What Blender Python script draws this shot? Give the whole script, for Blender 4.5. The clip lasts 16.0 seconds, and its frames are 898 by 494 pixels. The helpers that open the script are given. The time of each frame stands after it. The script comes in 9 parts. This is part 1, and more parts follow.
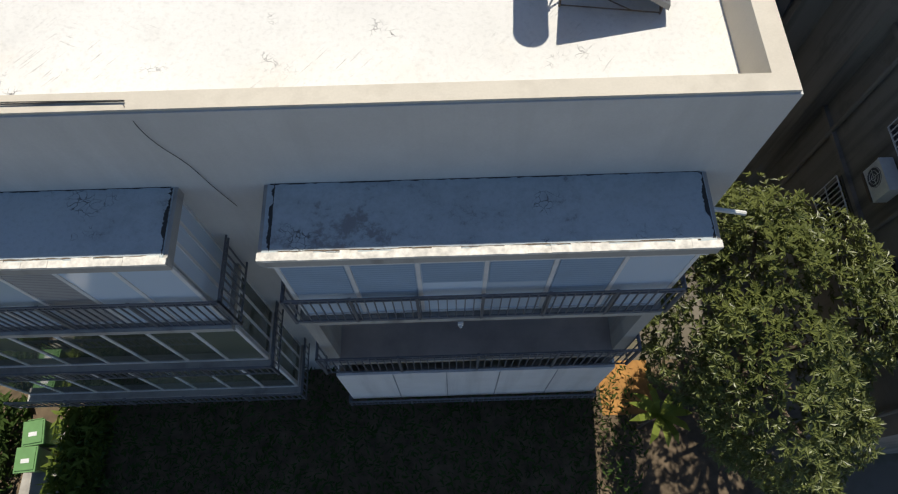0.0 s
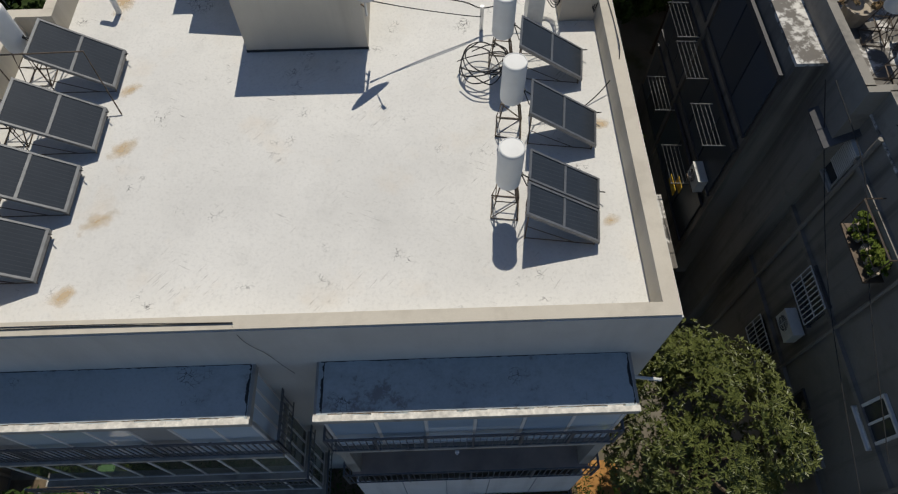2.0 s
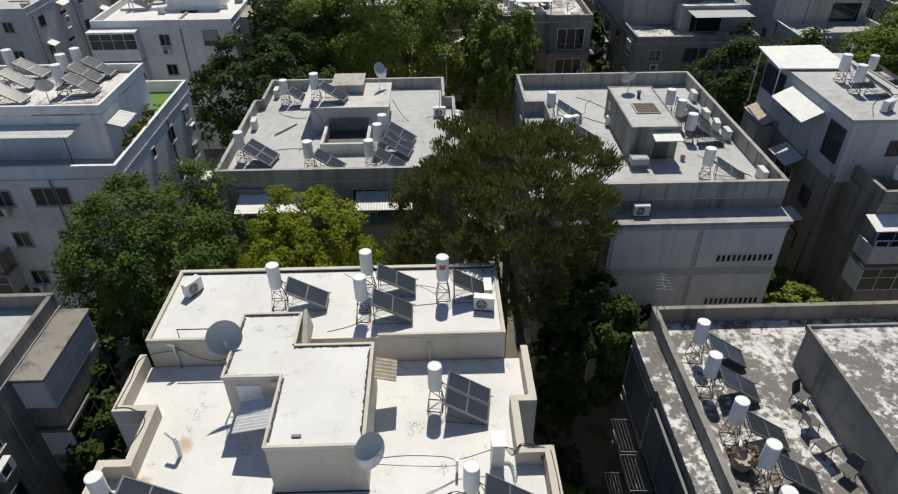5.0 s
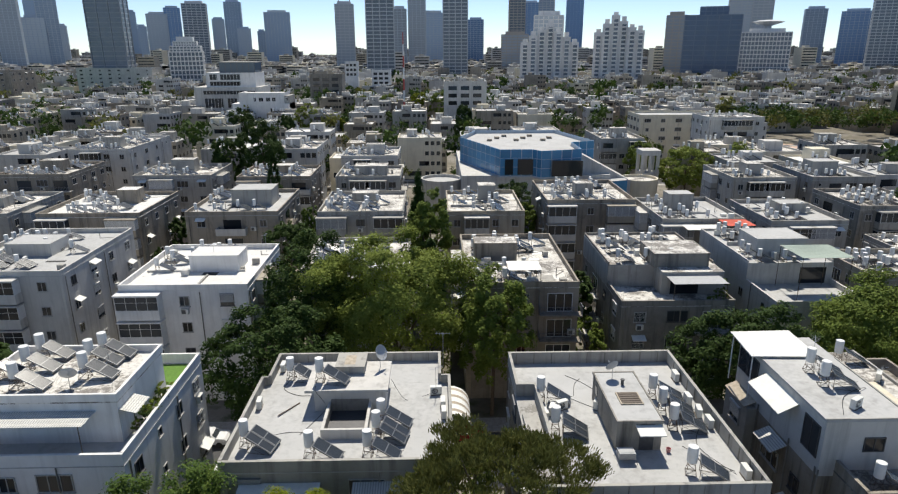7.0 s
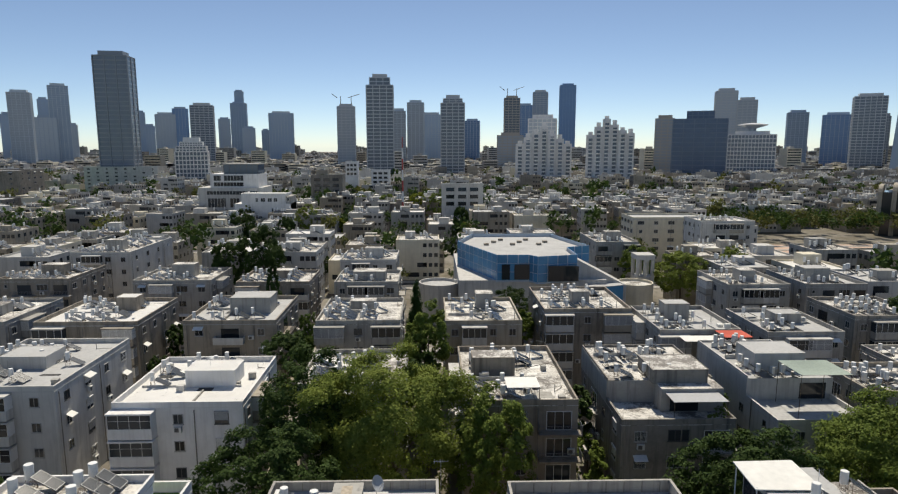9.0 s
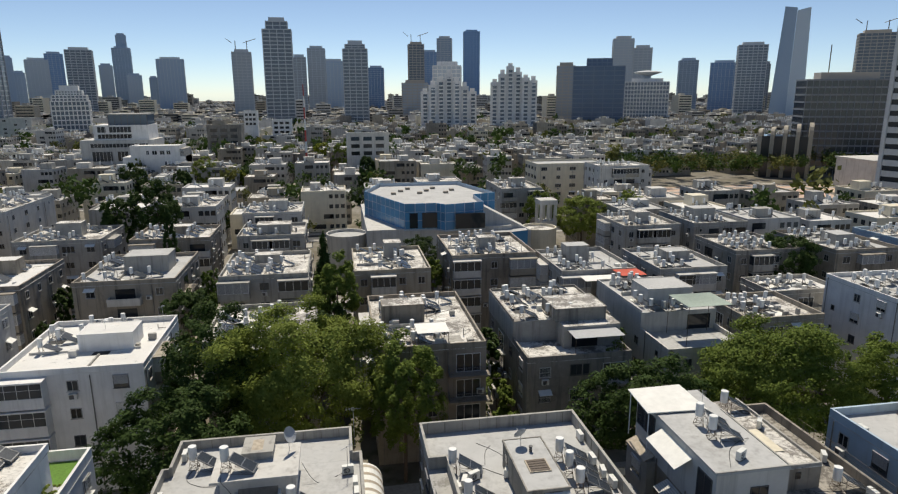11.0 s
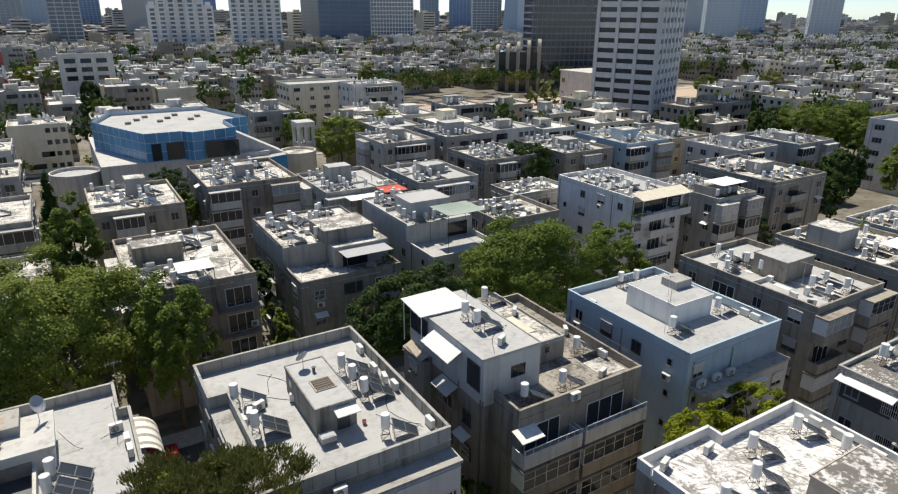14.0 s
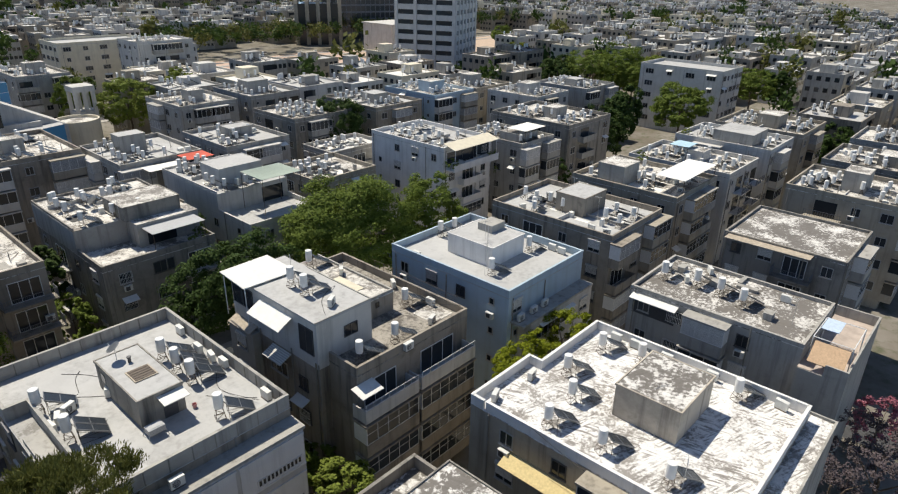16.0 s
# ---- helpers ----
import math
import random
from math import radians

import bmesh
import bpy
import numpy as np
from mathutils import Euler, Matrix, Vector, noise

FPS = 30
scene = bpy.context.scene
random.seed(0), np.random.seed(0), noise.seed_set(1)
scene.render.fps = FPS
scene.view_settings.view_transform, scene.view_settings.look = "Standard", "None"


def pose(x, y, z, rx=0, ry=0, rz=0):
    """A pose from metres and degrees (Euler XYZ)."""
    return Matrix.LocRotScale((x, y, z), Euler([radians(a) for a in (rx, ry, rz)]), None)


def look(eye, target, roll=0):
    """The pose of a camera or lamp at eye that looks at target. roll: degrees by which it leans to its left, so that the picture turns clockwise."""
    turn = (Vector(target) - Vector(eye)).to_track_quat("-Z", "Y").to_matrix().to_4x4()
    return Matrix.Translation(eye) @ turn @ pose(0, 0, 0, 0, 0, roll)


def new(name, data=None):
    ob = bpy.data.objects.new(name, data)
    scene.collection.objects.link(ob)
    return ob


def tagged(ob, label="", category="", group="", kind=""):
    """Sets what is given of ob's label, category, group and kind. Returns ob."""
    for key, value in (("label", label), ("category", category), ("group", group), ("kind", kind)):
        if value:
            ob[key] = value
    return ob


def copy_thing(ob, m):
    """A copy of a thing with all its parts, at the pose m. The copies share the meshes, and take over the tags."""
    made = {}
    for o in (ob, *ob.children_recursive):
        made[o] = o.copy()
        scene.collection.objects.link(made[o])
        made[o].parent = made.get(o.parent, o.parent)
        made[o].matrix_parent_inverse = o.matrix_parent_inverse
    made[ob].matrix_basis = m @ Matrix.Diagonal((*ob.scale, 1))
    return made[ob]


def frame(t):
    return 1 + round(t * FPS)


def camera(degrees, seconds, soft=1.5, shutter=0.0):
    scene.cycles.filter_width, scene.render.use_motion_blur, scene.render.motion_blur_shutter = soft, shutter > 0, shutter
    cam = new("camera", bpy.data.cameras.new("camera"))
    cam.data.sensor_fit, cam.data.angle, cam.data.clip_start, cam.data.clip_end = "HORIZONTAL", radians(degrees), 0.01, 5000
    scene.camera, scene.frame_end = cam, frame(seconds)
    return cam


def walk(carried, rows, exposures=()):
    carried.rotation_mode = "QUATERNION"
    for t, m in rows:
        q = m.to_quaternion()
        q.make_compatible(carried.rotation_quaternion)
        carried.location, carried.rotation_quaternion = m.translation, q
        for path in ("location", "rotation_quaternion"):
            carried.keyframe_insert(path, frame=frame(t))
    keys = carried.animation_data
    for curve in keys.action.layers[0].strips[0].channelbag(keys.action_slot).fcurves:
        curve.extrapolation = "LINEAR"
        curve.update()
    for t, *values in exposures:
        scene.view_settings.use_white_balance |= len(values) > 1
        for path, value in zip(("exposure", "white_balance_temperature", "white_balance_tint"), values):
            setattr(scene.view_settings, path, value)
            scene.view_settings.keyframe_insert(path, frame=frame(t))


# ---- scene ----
cam = camera(69.8, 16.0, soft=1.2)
PATH = [
    (0, (-0.126, -0.305, 20.526), (-0.116, 0.507, 18.698), -1.1),
    (0.5, (-0.14, -0.331, 21.741), (-0.129, 0.493, 19.919), -1.1),
    (1, (-0.177, -0.194, 22.933), (-0.163, 0.656, 21.123), -0.9),
    (1.5, (-0.156, -0.1, 24.056), (-0.143, 0.792, 22.266), -1.0),
    (2, (-0.085, -0.038, 25.203), (-0.066, 0.937, 23.457), -0.8),
    (2.5, (-0.013, -0.038, 26.301), (0.011, 1.055, 24.626), -0.5),
    (3, (0.108, -0.065, 27.38), (0.137, 1.136, 25.781), -0.5),
    (3.5, (0.258, -0.17, 28.425), (0.288, 1.148, 26.921), -0.5),
    (4, (0.346, -0.29, 29.471), (0.381, 1.145, 28.078), -0.5),
    (4.2, (0.36, -0.294, 29.855), (0.398, 1.185, 28.509), -0.5),
    (6.3, (1.075, -0.286, 36.393), (1.112, 1.545, 35.59), -0.4),
    (6.5, (1.109, -0.259, 36.782), (1.148, 1.599, 36.043), -0.4),
    (7, (1.072, -0.372, 38.147), (1.114, 1.539, 37.557), -0.2),
    (7.5, (1.086, -0.417, 39.451), (1.13, 1.536, 39.02), -0.1),
    (8, (0.953, -0.59, 40.88), (1.003, 1.39, 40.604), -0.0),
    (8.2, (0.944, -0.66, 40.971), (0.995, 1.325, 40.731), -0.0),
    (10.3, (1.193, -0.391, 40.584), (1.269, 1.553, 40.122), -0.3),
    (10.5, (1.243, -0.406, 40.593), (1.357, 1.536, 40.13), -0.3),
    (11, (1.223, -0.575, 40.65), (1.553, 1.343, 40.187), -0.2),
    (11.5, (1.245, -0.722, 40.727), (1.681, 1.174, 40.264), -0.2),
    (12, (1.244, -0.679, 40.69), (1.794, 1.187, 40.227), -0.0),
    (12.5, (1.241, -0.585, 40.537), (1.912, 1.242, 40.074), 0.0),
    (13, (1.12, -0.559, 40.5), (1.903, 1.204, 39.974), 0.2),
    (13.5, (1.08, -0.496, 40.449), (1.964, 1.19, 39.833), 0.3),
    (14, (1.139, -0.509, 40.402), (2.115, 1.095, 39.712), 0.4),
    (14.5, (1.107, -0.455, 40.368), (2.178, 1.067, 39.636), 0.6),
    (15, (1.086, -0.443, 40.313), (2.249, 0.995, 39.55), 0.7),
    (15.5, (1.128, -0.5, 40.398), (2.383, 0.842, 39.608), 0.9),
    (16, (1.101, -0.518, 40.533), (2.467, 0.698, 39.724), 1.1),
]
EXPOSURES = [(0.0, 0.2, 6850, 8), (0.5, 0.0, 6800, 8), (1.0, -0.2, 6800, 8), (2.0, -0.43, 6780, 8), (3.0, -0.5, 6780, 8), (3.5, -0.44, 6740, 8), (4.2, -0.31, 6700, 8), (6.3, 0.37, 6680, 8), (7.0, 0.28, 6760, 8), (8.0, 0.03, 7150, 8), (10.3, 0.02, 7150, 8), (13.0, 0.15, 6950, 8), (14.5, 0.34, 6950, 8), (16.0, 0.28, 6950, 8)]
walk(cam, [(t, look(eye, target, roll)) for t, eye, target, roll in PATH], EXPOSURES)

# ---- daylight ----
SUN_UP, SUN_ROUND = 59.0, 4.0  # degrees above the horizon, degrees from +y towards +x
world = bpy.data.worlds.new("sky")
world.use_nodes = True
scene.world = world
sky = world.node_tree.nodes.new("ShaderNodeTexSky")
sky.sky_type = "NISHITA"
sky.sun_disc = False
sky.sun_elevation, sky.sun_rotation = radians(SUN_UP), radians(SUN_ROUND)
sky.air_density, sky.dust_density, sky.ozone_density = 0.7, 0.9, 2.6
sky.altitude = 2000
background = world.node_tree.nodes["Background"]
background.inputs["Strength"].default_value = 0.118
world.node_tree.links.new(sky.outputs[0], background.inputs["Color"])
sun = new("sun", bpy.data.lights.new("sun", "SUN"))
sun.data.energy, sun.data.angle, sun.data.color = 4.25, radians(0.53), (1.0, 0.95, 0.87)
sun_way = Vector((math.sin(radians(SUN_ROUND)) * math.cos(radians(SUN_UP)), math.cos(radians(SUN_ROUND)) * math.cos(radians(SUN_UP)), math.sin(radians(SUN_UP))))
sun.matrix_world = look(sun_way * 100, (0, 0, 0))


# ---- materials ----
def material(name, build):
    m = bpy.data.materials.new(name)
    m.use_nodes = True
    t = m.node_tree
    build(t, t.nodes["Principled BSDF"])
    return m


def node(t, kind, **inputs):
    n = t.nodes.new(kind)
    for key, value in inputs.items():
        n.inputs[key.replace("_", " ")].default_value = value
    return n


def place(t, scale=(1, 1, 1)):
    g = t.nodes.new("ShaderNodeNewGeometry")
    v = t.nodes.new("ShaderNodeVectorMath")
    v.operation = "MULTIPLY"
    v.inputs[1].default_value = scale
    t.links.new(g.outputs["Position"], v.inputs[0])
    return v.outputs[0]


def noise_at(t, scale, detail=4.0, stretch=(1, 1, 1), rough=0.6):
    n = node(t, "ShaderNodeTexNoise", Scale=scale, Detail=detail, Roughness=rough)
    t.links.new(place(t, stretch), n.inputs["Vector"])
    return n.outputs["Fac"]


def ramp(t, fac, low, high, a=(0, 0, 0), b=(1, 1, 1)):
    r = t.nodes.new("ShaderNodeValToRGB")
    r.color_ramp.elements[0].position, r.color_ramp.elements[1].position = low, high
    r.color_ramp.elements[0].color, r.color_ramp.elements[1].color = (*a, 1), (*b, 1)
    t.links.new(fac, r.inputs[0])
    return r.outputs[0]


def mixed(t, fac, a, b):
    m = t.nodes.new("ShaderNodeMix")
    m.data_type = "RGBA"
    for socket, value in ((m.inputs[0], fac), (m.inputs[6], a), (m.inputs[7], b)):
        if isinstance(value, (int, float)):
            socket.default_value = value
        elif isinstance(value, tuple):
            socket.default_value = (*value, 1)
        else:
            t.links.new(value, socket)
    return m.outputs[2]


def relief(t, p, height, strength, distance=0.02):
    b = node(t, "ShaderNodeBump", Strength=strength, Distance=distance)
    t.links.new(height, b.inputs["Height"])
    t.links.new(b.outputs[0], p.inputs["Normal"])


def tone(c, k):
    return tuple(min(1.0, v * k) for v in c)


def plaster(name, base, dirt=(0.12, 0.11, 0.1), soiled=0.5, rough=0.88):
    """Painted render: cloudy, with run-down streaks and patches of grime."""
    def build(t, p):
        cloud = ramp(t, noise_at(t, 0.45, 5), 0.3, 0.75)
        c = mixed(t, cloud, tone(base, 0.86), tone(base, 1.08))
        streak = ramp(t, noise_at(t, 1.0, 6, (1.6, 1.6, 0.11)), 0.5, 0.72, (0, 0, 0), (soiled, soiled, soiled))
        c = mixed(t, streak, c, dirt)
        wide = ramp(t, noise_at(t, 0.16, 7, (1, 1, 1.4), 0.7), 0.5, 0.66, (0, 0, 0), (soiled * 0.6,) * 3)
        c = mixed(t, wide, c, tone(dirt, 1.5))
        patch = ramp(t, noise_at(t, 0.9, 8), 0.58, 0.7, (0, 0, 0), (soiled * 0.6,) * 3)
        c = mixed(t, patch, c, tone(dirt, 1.6))
        fine = noise_at(t, 30.0, 4)
        c = mixed(t, ramp(t, fine, 0.35, 0.65, (0, 0, 0), (0.16,) * 3), c, tone(base, 0.7))
        t.links.new(c, p.inputs["Base Color"])
        p.inputs["Roughness"].default_value = rough
        relief(t, p, fine, 0.25, 0.01)
    return material(name, build)


def blend(t, a, b, share):
    """share of a plus the rest of b, as plain values."""
    m = t.nodes.new("ShaderNodeMath")
    m.operation = "MULTIPLY"
    m.inputs[1].default_value = share
    t.links.new(a, m.inputs[0])
    n = t.nodes.new("ShaderNodeMath")
    n.operation = "MULTIPLY_ADD"
    n.inputs[1].default_value = 1 - share
    t.links.new(b, n.inputs[0])
    t.links.new(m.outputs[0], n.inputs[2])
    return n.outputs[0]


def times(t, a, b):
    m = t.nodes.new("ShaderNodeMath")
    m.operation = "MULTIPLY"
    t.links.new(a, m.inputs[0])
    t.links.new(b, m.inputs[1])
    return m.outputs[0]


def strokes_at(t, angle, along, across, low, high):
    """Brush strokes: noise drawn out along one direction of the roof."""
    turn = t.nodes.new("ShaderNodeVectorRotate")
    turn.rotation_type = "Z_AXIS"
    turn.inputs["Angle"].default_value = radians(angle)
    t.links.new(place(t), turn.inputs["Vector"])
    v = t.nodes.new("ShaderNodeVectorMath")
    v.operation = "MULTIPLY"
    v.inputs[1].default_value = (along, across, 1)
    t.links.new(turn.outputs[0], v.inputs[0])
    n = node(t, "ShaderNodeTexNoise", Scale=1.0, Detail=5.0, Roughness=0.6)
    t.links.new(v.outputs[0], n.inputs["Vector"])
    return ramp(t, n.outputs["Fac"], low, high)


def roofing(name, base, dark, worn, crackle=0.0, rust=0.0, scale=1.0, strokes=0.0, fine_strokes=0.0, mottle=1.0, grain=0.78):
    """A brushed roof coating; worn sets how much of the dark bed shows."""
    def build(t, p):
        c = mixed(t, ramp(t, noise_at(t, 0.35, 5), 0.3, 0.7), tone(base, 0.88), tone(base, 1.05))
        c = mixed(t, ramp(t, noise_at(t, 1.3, 7), 0.55, 0.75, (0, 0, 0), (0.25 * mottle,) * 3), c, tone(base, 0.6))
        c = mixed(t, ramp(t, noise_at(t, 14.0, 6), 0.5, 0.72, (0, 0, 0), (0.32 * mottle,) * 3), c, tone(base, 0.6))
        c = mixed(t, ramp(t, noise_at(t, 45.0, 4), 0.45, 0.7, (0, 0, 0), (0.18,) * 3), c, tone(base, 0.65))
        if worn:
            v = blend(t, noise_at(t, 0.42 * scale, 5), noise_at(t, 3.4 * scale, 10, (1, 1, 1), grain), 0.47)
            th = 0.6 - worn * 0.19
            c = mixed(t, ramp(t, v, th - 0.1, th + 0.02, (0, 0, 0), (0.38,) * 3), c, tone(base, 0.5))
            c = mixed(t, ramp(t, v, th - 0.012, th + 0.035, (0, 0, 0), (0.9,) * 3), c, dark)
            c = mixed(t, ramp(t, noise_at(t, 0.13, 3), 0.45, 0.65, (0, 0, 0), (0.22 * worn,) * 3), c, tone(dark, 1.9))
        if strokes:
            a, b = strokes_at(t, 18, 0.9, 6.5, 0.5, 0.58), strokes_at(t, 74, 0.8, 5.5, 0.52, 0.6)
            pick = ramp(t, noise_at(t, 0.35, 2), 0.47, 0.53)
            where = ramp(t, noise_at(t, 0.42, 4), 0.4, 0.52, (0, 0, 0), (strokes,) * 3)
            c = mixed(t, times(t, mixed(t, pick, a, b), where), c, tone(dark, 0.8))
        if fine_strokes:
            a, b = strokes_at(t, 25, 2.2, 34.0, 0.6, 0.68), strokes_at(t, -50, 2.0, 30.0, 0.6, 0.68)
            pick = ramp(t, noise_at(t, 0.6, 2), 0.46, 0.54)
            where = ramp(t, noise_at(t, 0.8, 5), 0.54, 0.64, (0, 0, 0), (fine_strokes,) * 3)
            c = mixed(t, times(t, mixed(t, pick, a, b), where), c, (0.2, 0.19, 0.18))
        if rust:
            c = mixed(t, ramp(t, noise_at(t, 0.6, 4), 0.58, 0.8, (0, 0, 0), (rust,) * 3), c, (0.66, 0.47, 0.25))
        if crackle:
            v = t.nodes.new("ShaderNodeTexVoronoi")
            v.feature = "DISTANCE_TO_EDGE"
            v.inputs["Scale"].default_value = 8.0
            w = node(t, "ShaderNodeTexNoise", Scale=3.0, Detail=3.0)
            at = place(t)
            t.links.new(at, w.inputs["Vector"])
            add = t.nodes.new("ShaderNodeVectorMath")
            add.operation = "MULTIPLY_ADD"
            add.inputs[1].default_value = (0.35,) * 3
            t.links.new(w.outputs["Color"], add.inputs[0])
            t.links.new(at, add.inputs[2])
            t.links.new(add.outputs[0], v.inputs["Vector"])
            line = ramp(t, v.outputs["Distance"], 0.015, 0.06, (1, 1, 1), (0, 0, 0))
            where = ramp(t, noise_at(t, 1.0, 4), 0.61, 0.68, (0, 0, 0), (crackle,) * 3)
            c = mixed(t, times(t, line, where), c, (0.1, 0.1, 0.1))
        t.links.new(c, p.inputs["Base Color"])
        p.inputs["Roughness"].default_value = 0.8
        relief(t, p, noise_at(t, 8.0, 5), 0.25, 0.02)
    return material(name, build)


def plain(name, base, rough=0.6, metal=0.0, vary=0.15, scale=6.0):
    def build(t, p):
        c = mixed(t, ramp(t, noise_at(t, scale, 5), 0.3, 0.7), tone(base, 1 - vary), tone(base, 1 + vary))
        c = mixed(t, ramp(t, noise_at(t, scale * 0.2, 4), 0.5, 0.8, (0, 0, 0), (vary * 1.5,) * 3), c, tone(base, 0.6))
        t.links.new(c, p.inputs["Base Color"])
        p.inputs["Roughness"].default_value, p.inputs["Metallic"].default_value = rough, metal
    return material(name, build)


def glazing(name, base, rough=0.06, vary=0.5):
    """Window glass with a dark room behind it; each pane differs a little."""
    def build(t, p):
        o = t.nodes.new("ShaderNodeObjectInfo")
        i = t.nodes.new("ShaderNodeNewGeometry")
        s = t.nodes.new("ShaderNodeMath")
        s.operation = "ADD"
        t.links.new(o.outputs["Random"], s.inputs[0])
        t.links.new(i.outputs["Random Per Island"], s.inputs[1])
        f = t.nodes.new("ShaderNodeMath")
        f.operation = "FRACT"
        t.links.new(s.outputs[0], f.inputs[0])
        c = mixed(t, f.outputs[0], tone(base, 1 - vary), tone(base, 1 + vary))
        t.links.new(c, p.inputs["Base Color"])
        p.inputs["Roughness"].default_value = rough
        p.inputs["IOR"].default_value = 1.5
    return material(name, build)


def leafage(name, base, other, rough=0.75, gloss=0.2, thin=0.28):
    def build(t, p):
        i = t.nodes.new("ShaderNodeNewGeometry")
        c = mixed(t, i.outputs["Random Per Island"], base, other)
        c = mixed(t, ramp(t, noise_at(t, 0.7, 3), 0.35, 0.7, (0, 0, 0), (0.6,) * 3), c, tone(other, 1.25))
        t.links.new(c, p.inputs["Base Color"])
        p.inputs["Roughness"].default_value = rough
        p.inputs["Specular IOR Level"].default_value = gloss
        tr = t.nodes.new("ShaderNodeBsdfTranslucent")
        t.links.new(c, tr.inputs["Color"])
        mix = t.nodes.new("ShaderNodeMixShader")
        mix.inputs[0].default_value = thin
        t.links.new(p.outputs[0], mix.inputs[1])
        t.links.new(tr.outputs[0], mix.inputs[2])
        t.links.new(mix.outputs[0], t.nodes["Material Output"].inputs["Surface"])
    return material(name, build)


def ribbed(name, base, gap, pitch, axis=2, rough=0.6, fill=0.72):
    """Slats or corrugations as fine relief and tone, pitch metres apart."""
    def build(t, p):
        tc = t.nodes.new("ShaderNodeNewGeometry")
        sep = t.nodes.new("ShaderNodeSeparateXYZ")
        t.links.new(tc.outputs["Position"], sep.inputs[0])
        m = t.nodes.new("ShaderNodeMath")
        m.operation = "MULTIPLY"
        m.inputs[1].default_value = 1 / pitch
        t.links.new(sep.outputs[axis], m.inputs[0])
        f = t.nodes.new("ShaderNodeMath")
        f.operation = "FRACT"
        t.links.new(m.outputs[0], f.inputs[0])
        line = ramp(t, f.outputs[0], fill, min(0.99, fill + 0.12))
        c = mixed(t, ramp(t, noise_at(t, 1.2, 4), 0.35, 0.75), tone(base, 0.85), tone(base, 1.05))
        c = mixed(t, line, c, gap)
        t.links.new(c, p.inputs["Base Color"])
        p.inputs["Roughness"].default_value = rough
        relief(t, p, f.outputs[0], 0.4, 0.02)
    return material(name, build)


WALL_WHITE = plaster("white_render", (0.6, 0.585, 0.55), (0.22, 0.21, 0.19), 0.5)
WALL_PALE = plaster("pale_grey_render", (0.42, 0.405, 0.37), (0.13, 0.125, 0.115), 0.7)
WALL_BEIGE = plaster("beige_render", (0.4, 0.36, 0.29), (0.13, 0.11, 0.085), 0.7)
WALL_BRIGHT = plaster("fresh_white_render", (0.8, 0.79, 0.77), (0.36, 0.34, 0.31), 0.4)
WALL_TAN = plaster("weathered_tan_render", (0.34, 0.3, 0.245), (0.075, 0.063, 0.05), 0.85)
WALL_GREY = plaster("weathered_grey_render", (0.3, 0.28, 0.245), (0.06, 0.056, 0.052), 0.9)
WALL_DARK = plaster("sooty_grey_render", (0.27, 0.25, 0.218), (0.07, 0.064, 0.056), 0.9)
WALL_BLUE = plaster("pale_blue_render", (0.43, 0.54, 0.62), (0.26, 0.26, 0.26), 0.35)
WALL_CREAM = plaster("cream_render", (0.72, 0.66, 0.52), (0.35, 0.3, 0.22), 0.35)
WALL_CREAM_STAINED = plaster("stained_cream_render", (0.56, 0.5, 0.41), (0.1, 0.085, 0.07), 0.75)
ROOF_WHITE = roofing("white_roof_coating", (0.71, 0.7, 0.67), (0.4, 0.38, 0.35), 0.0, 0.85, 0.2, fine_strokes=0.6)
ROOF_GREY = roofing("pale_grey_roof_coating", (0.475, 0.475, 0.465), (0.34, 0.335, 0.325), 0.1, scale=0.6, mottle=0.35, grain=0.6)
ROOF_BROWN = roofing("brown_grimy_roof", (0.4, 0.37, 0.32), (0.1, 0.088, 0.075), 0.5, 0, 0, 0.9, strokes=0.2)
ROOF_WORN = roofing("worn_cream_roof", (0.78, 0.755, 0.7), (0.15, 0.135, 0.12), 0.5, 0, 0.15, 0.9, strokes=0.35)
ROOF_DIRTY = roofing("dirty_concrete_roof", (0.78, 0.76, 0.72), (0.11, 0.098, 0.085), 0.68, 0, 0, 0.9, strokes=0.35, grain=0.68)
ROOF_SPLASH = roofing("patchy_whitewash_roof", (0.86, 0.85, 0.83), (0.24, 0.22, 0.2), 0.42, 0, 0, 1.3, strokes=0.9)
PARAPET = plaster("sand_parapet_render", (0.6, 0.55, 0.46), (0.33, 0.29, 0.23), 0.35)
SLAB_TOP = roofing("blue_grey_slab_coating", (0.45, 0.51, 0.53), (0.24, 0.24, 0.24), 0.08, 0.9, 0)
TAR = plain("black_sealing_tar", (0.03, 0.03, 0.03), 0.7)
FRAME_WHITE = plain("white_aluminium_frame", (0.7, 0.7, 0.69), 0.45, 0, 0.08)
FRAME_DULL = plain("dulled_grey_frame", (0.4, 0.39, 0.37), 0.55, 0, 0.2)
FRAME_DARK = plain("dark_metal_frame", (0.09, 0.09, 0.095), 0.5, 0.3)
RAIL = plain("grey_iron_railing", (0.17, 0.18, 0.2), 0.5, 0.4)
GLASS = glazing("window_glass", (0.03, 0.035, 0.04))
# Base colour of this glass carries the green of the trees it reflects.
GLASS_SEA = glazing("green_reflection_glass", (0.09, 0.1, 0.075), 0.05, 0.7)
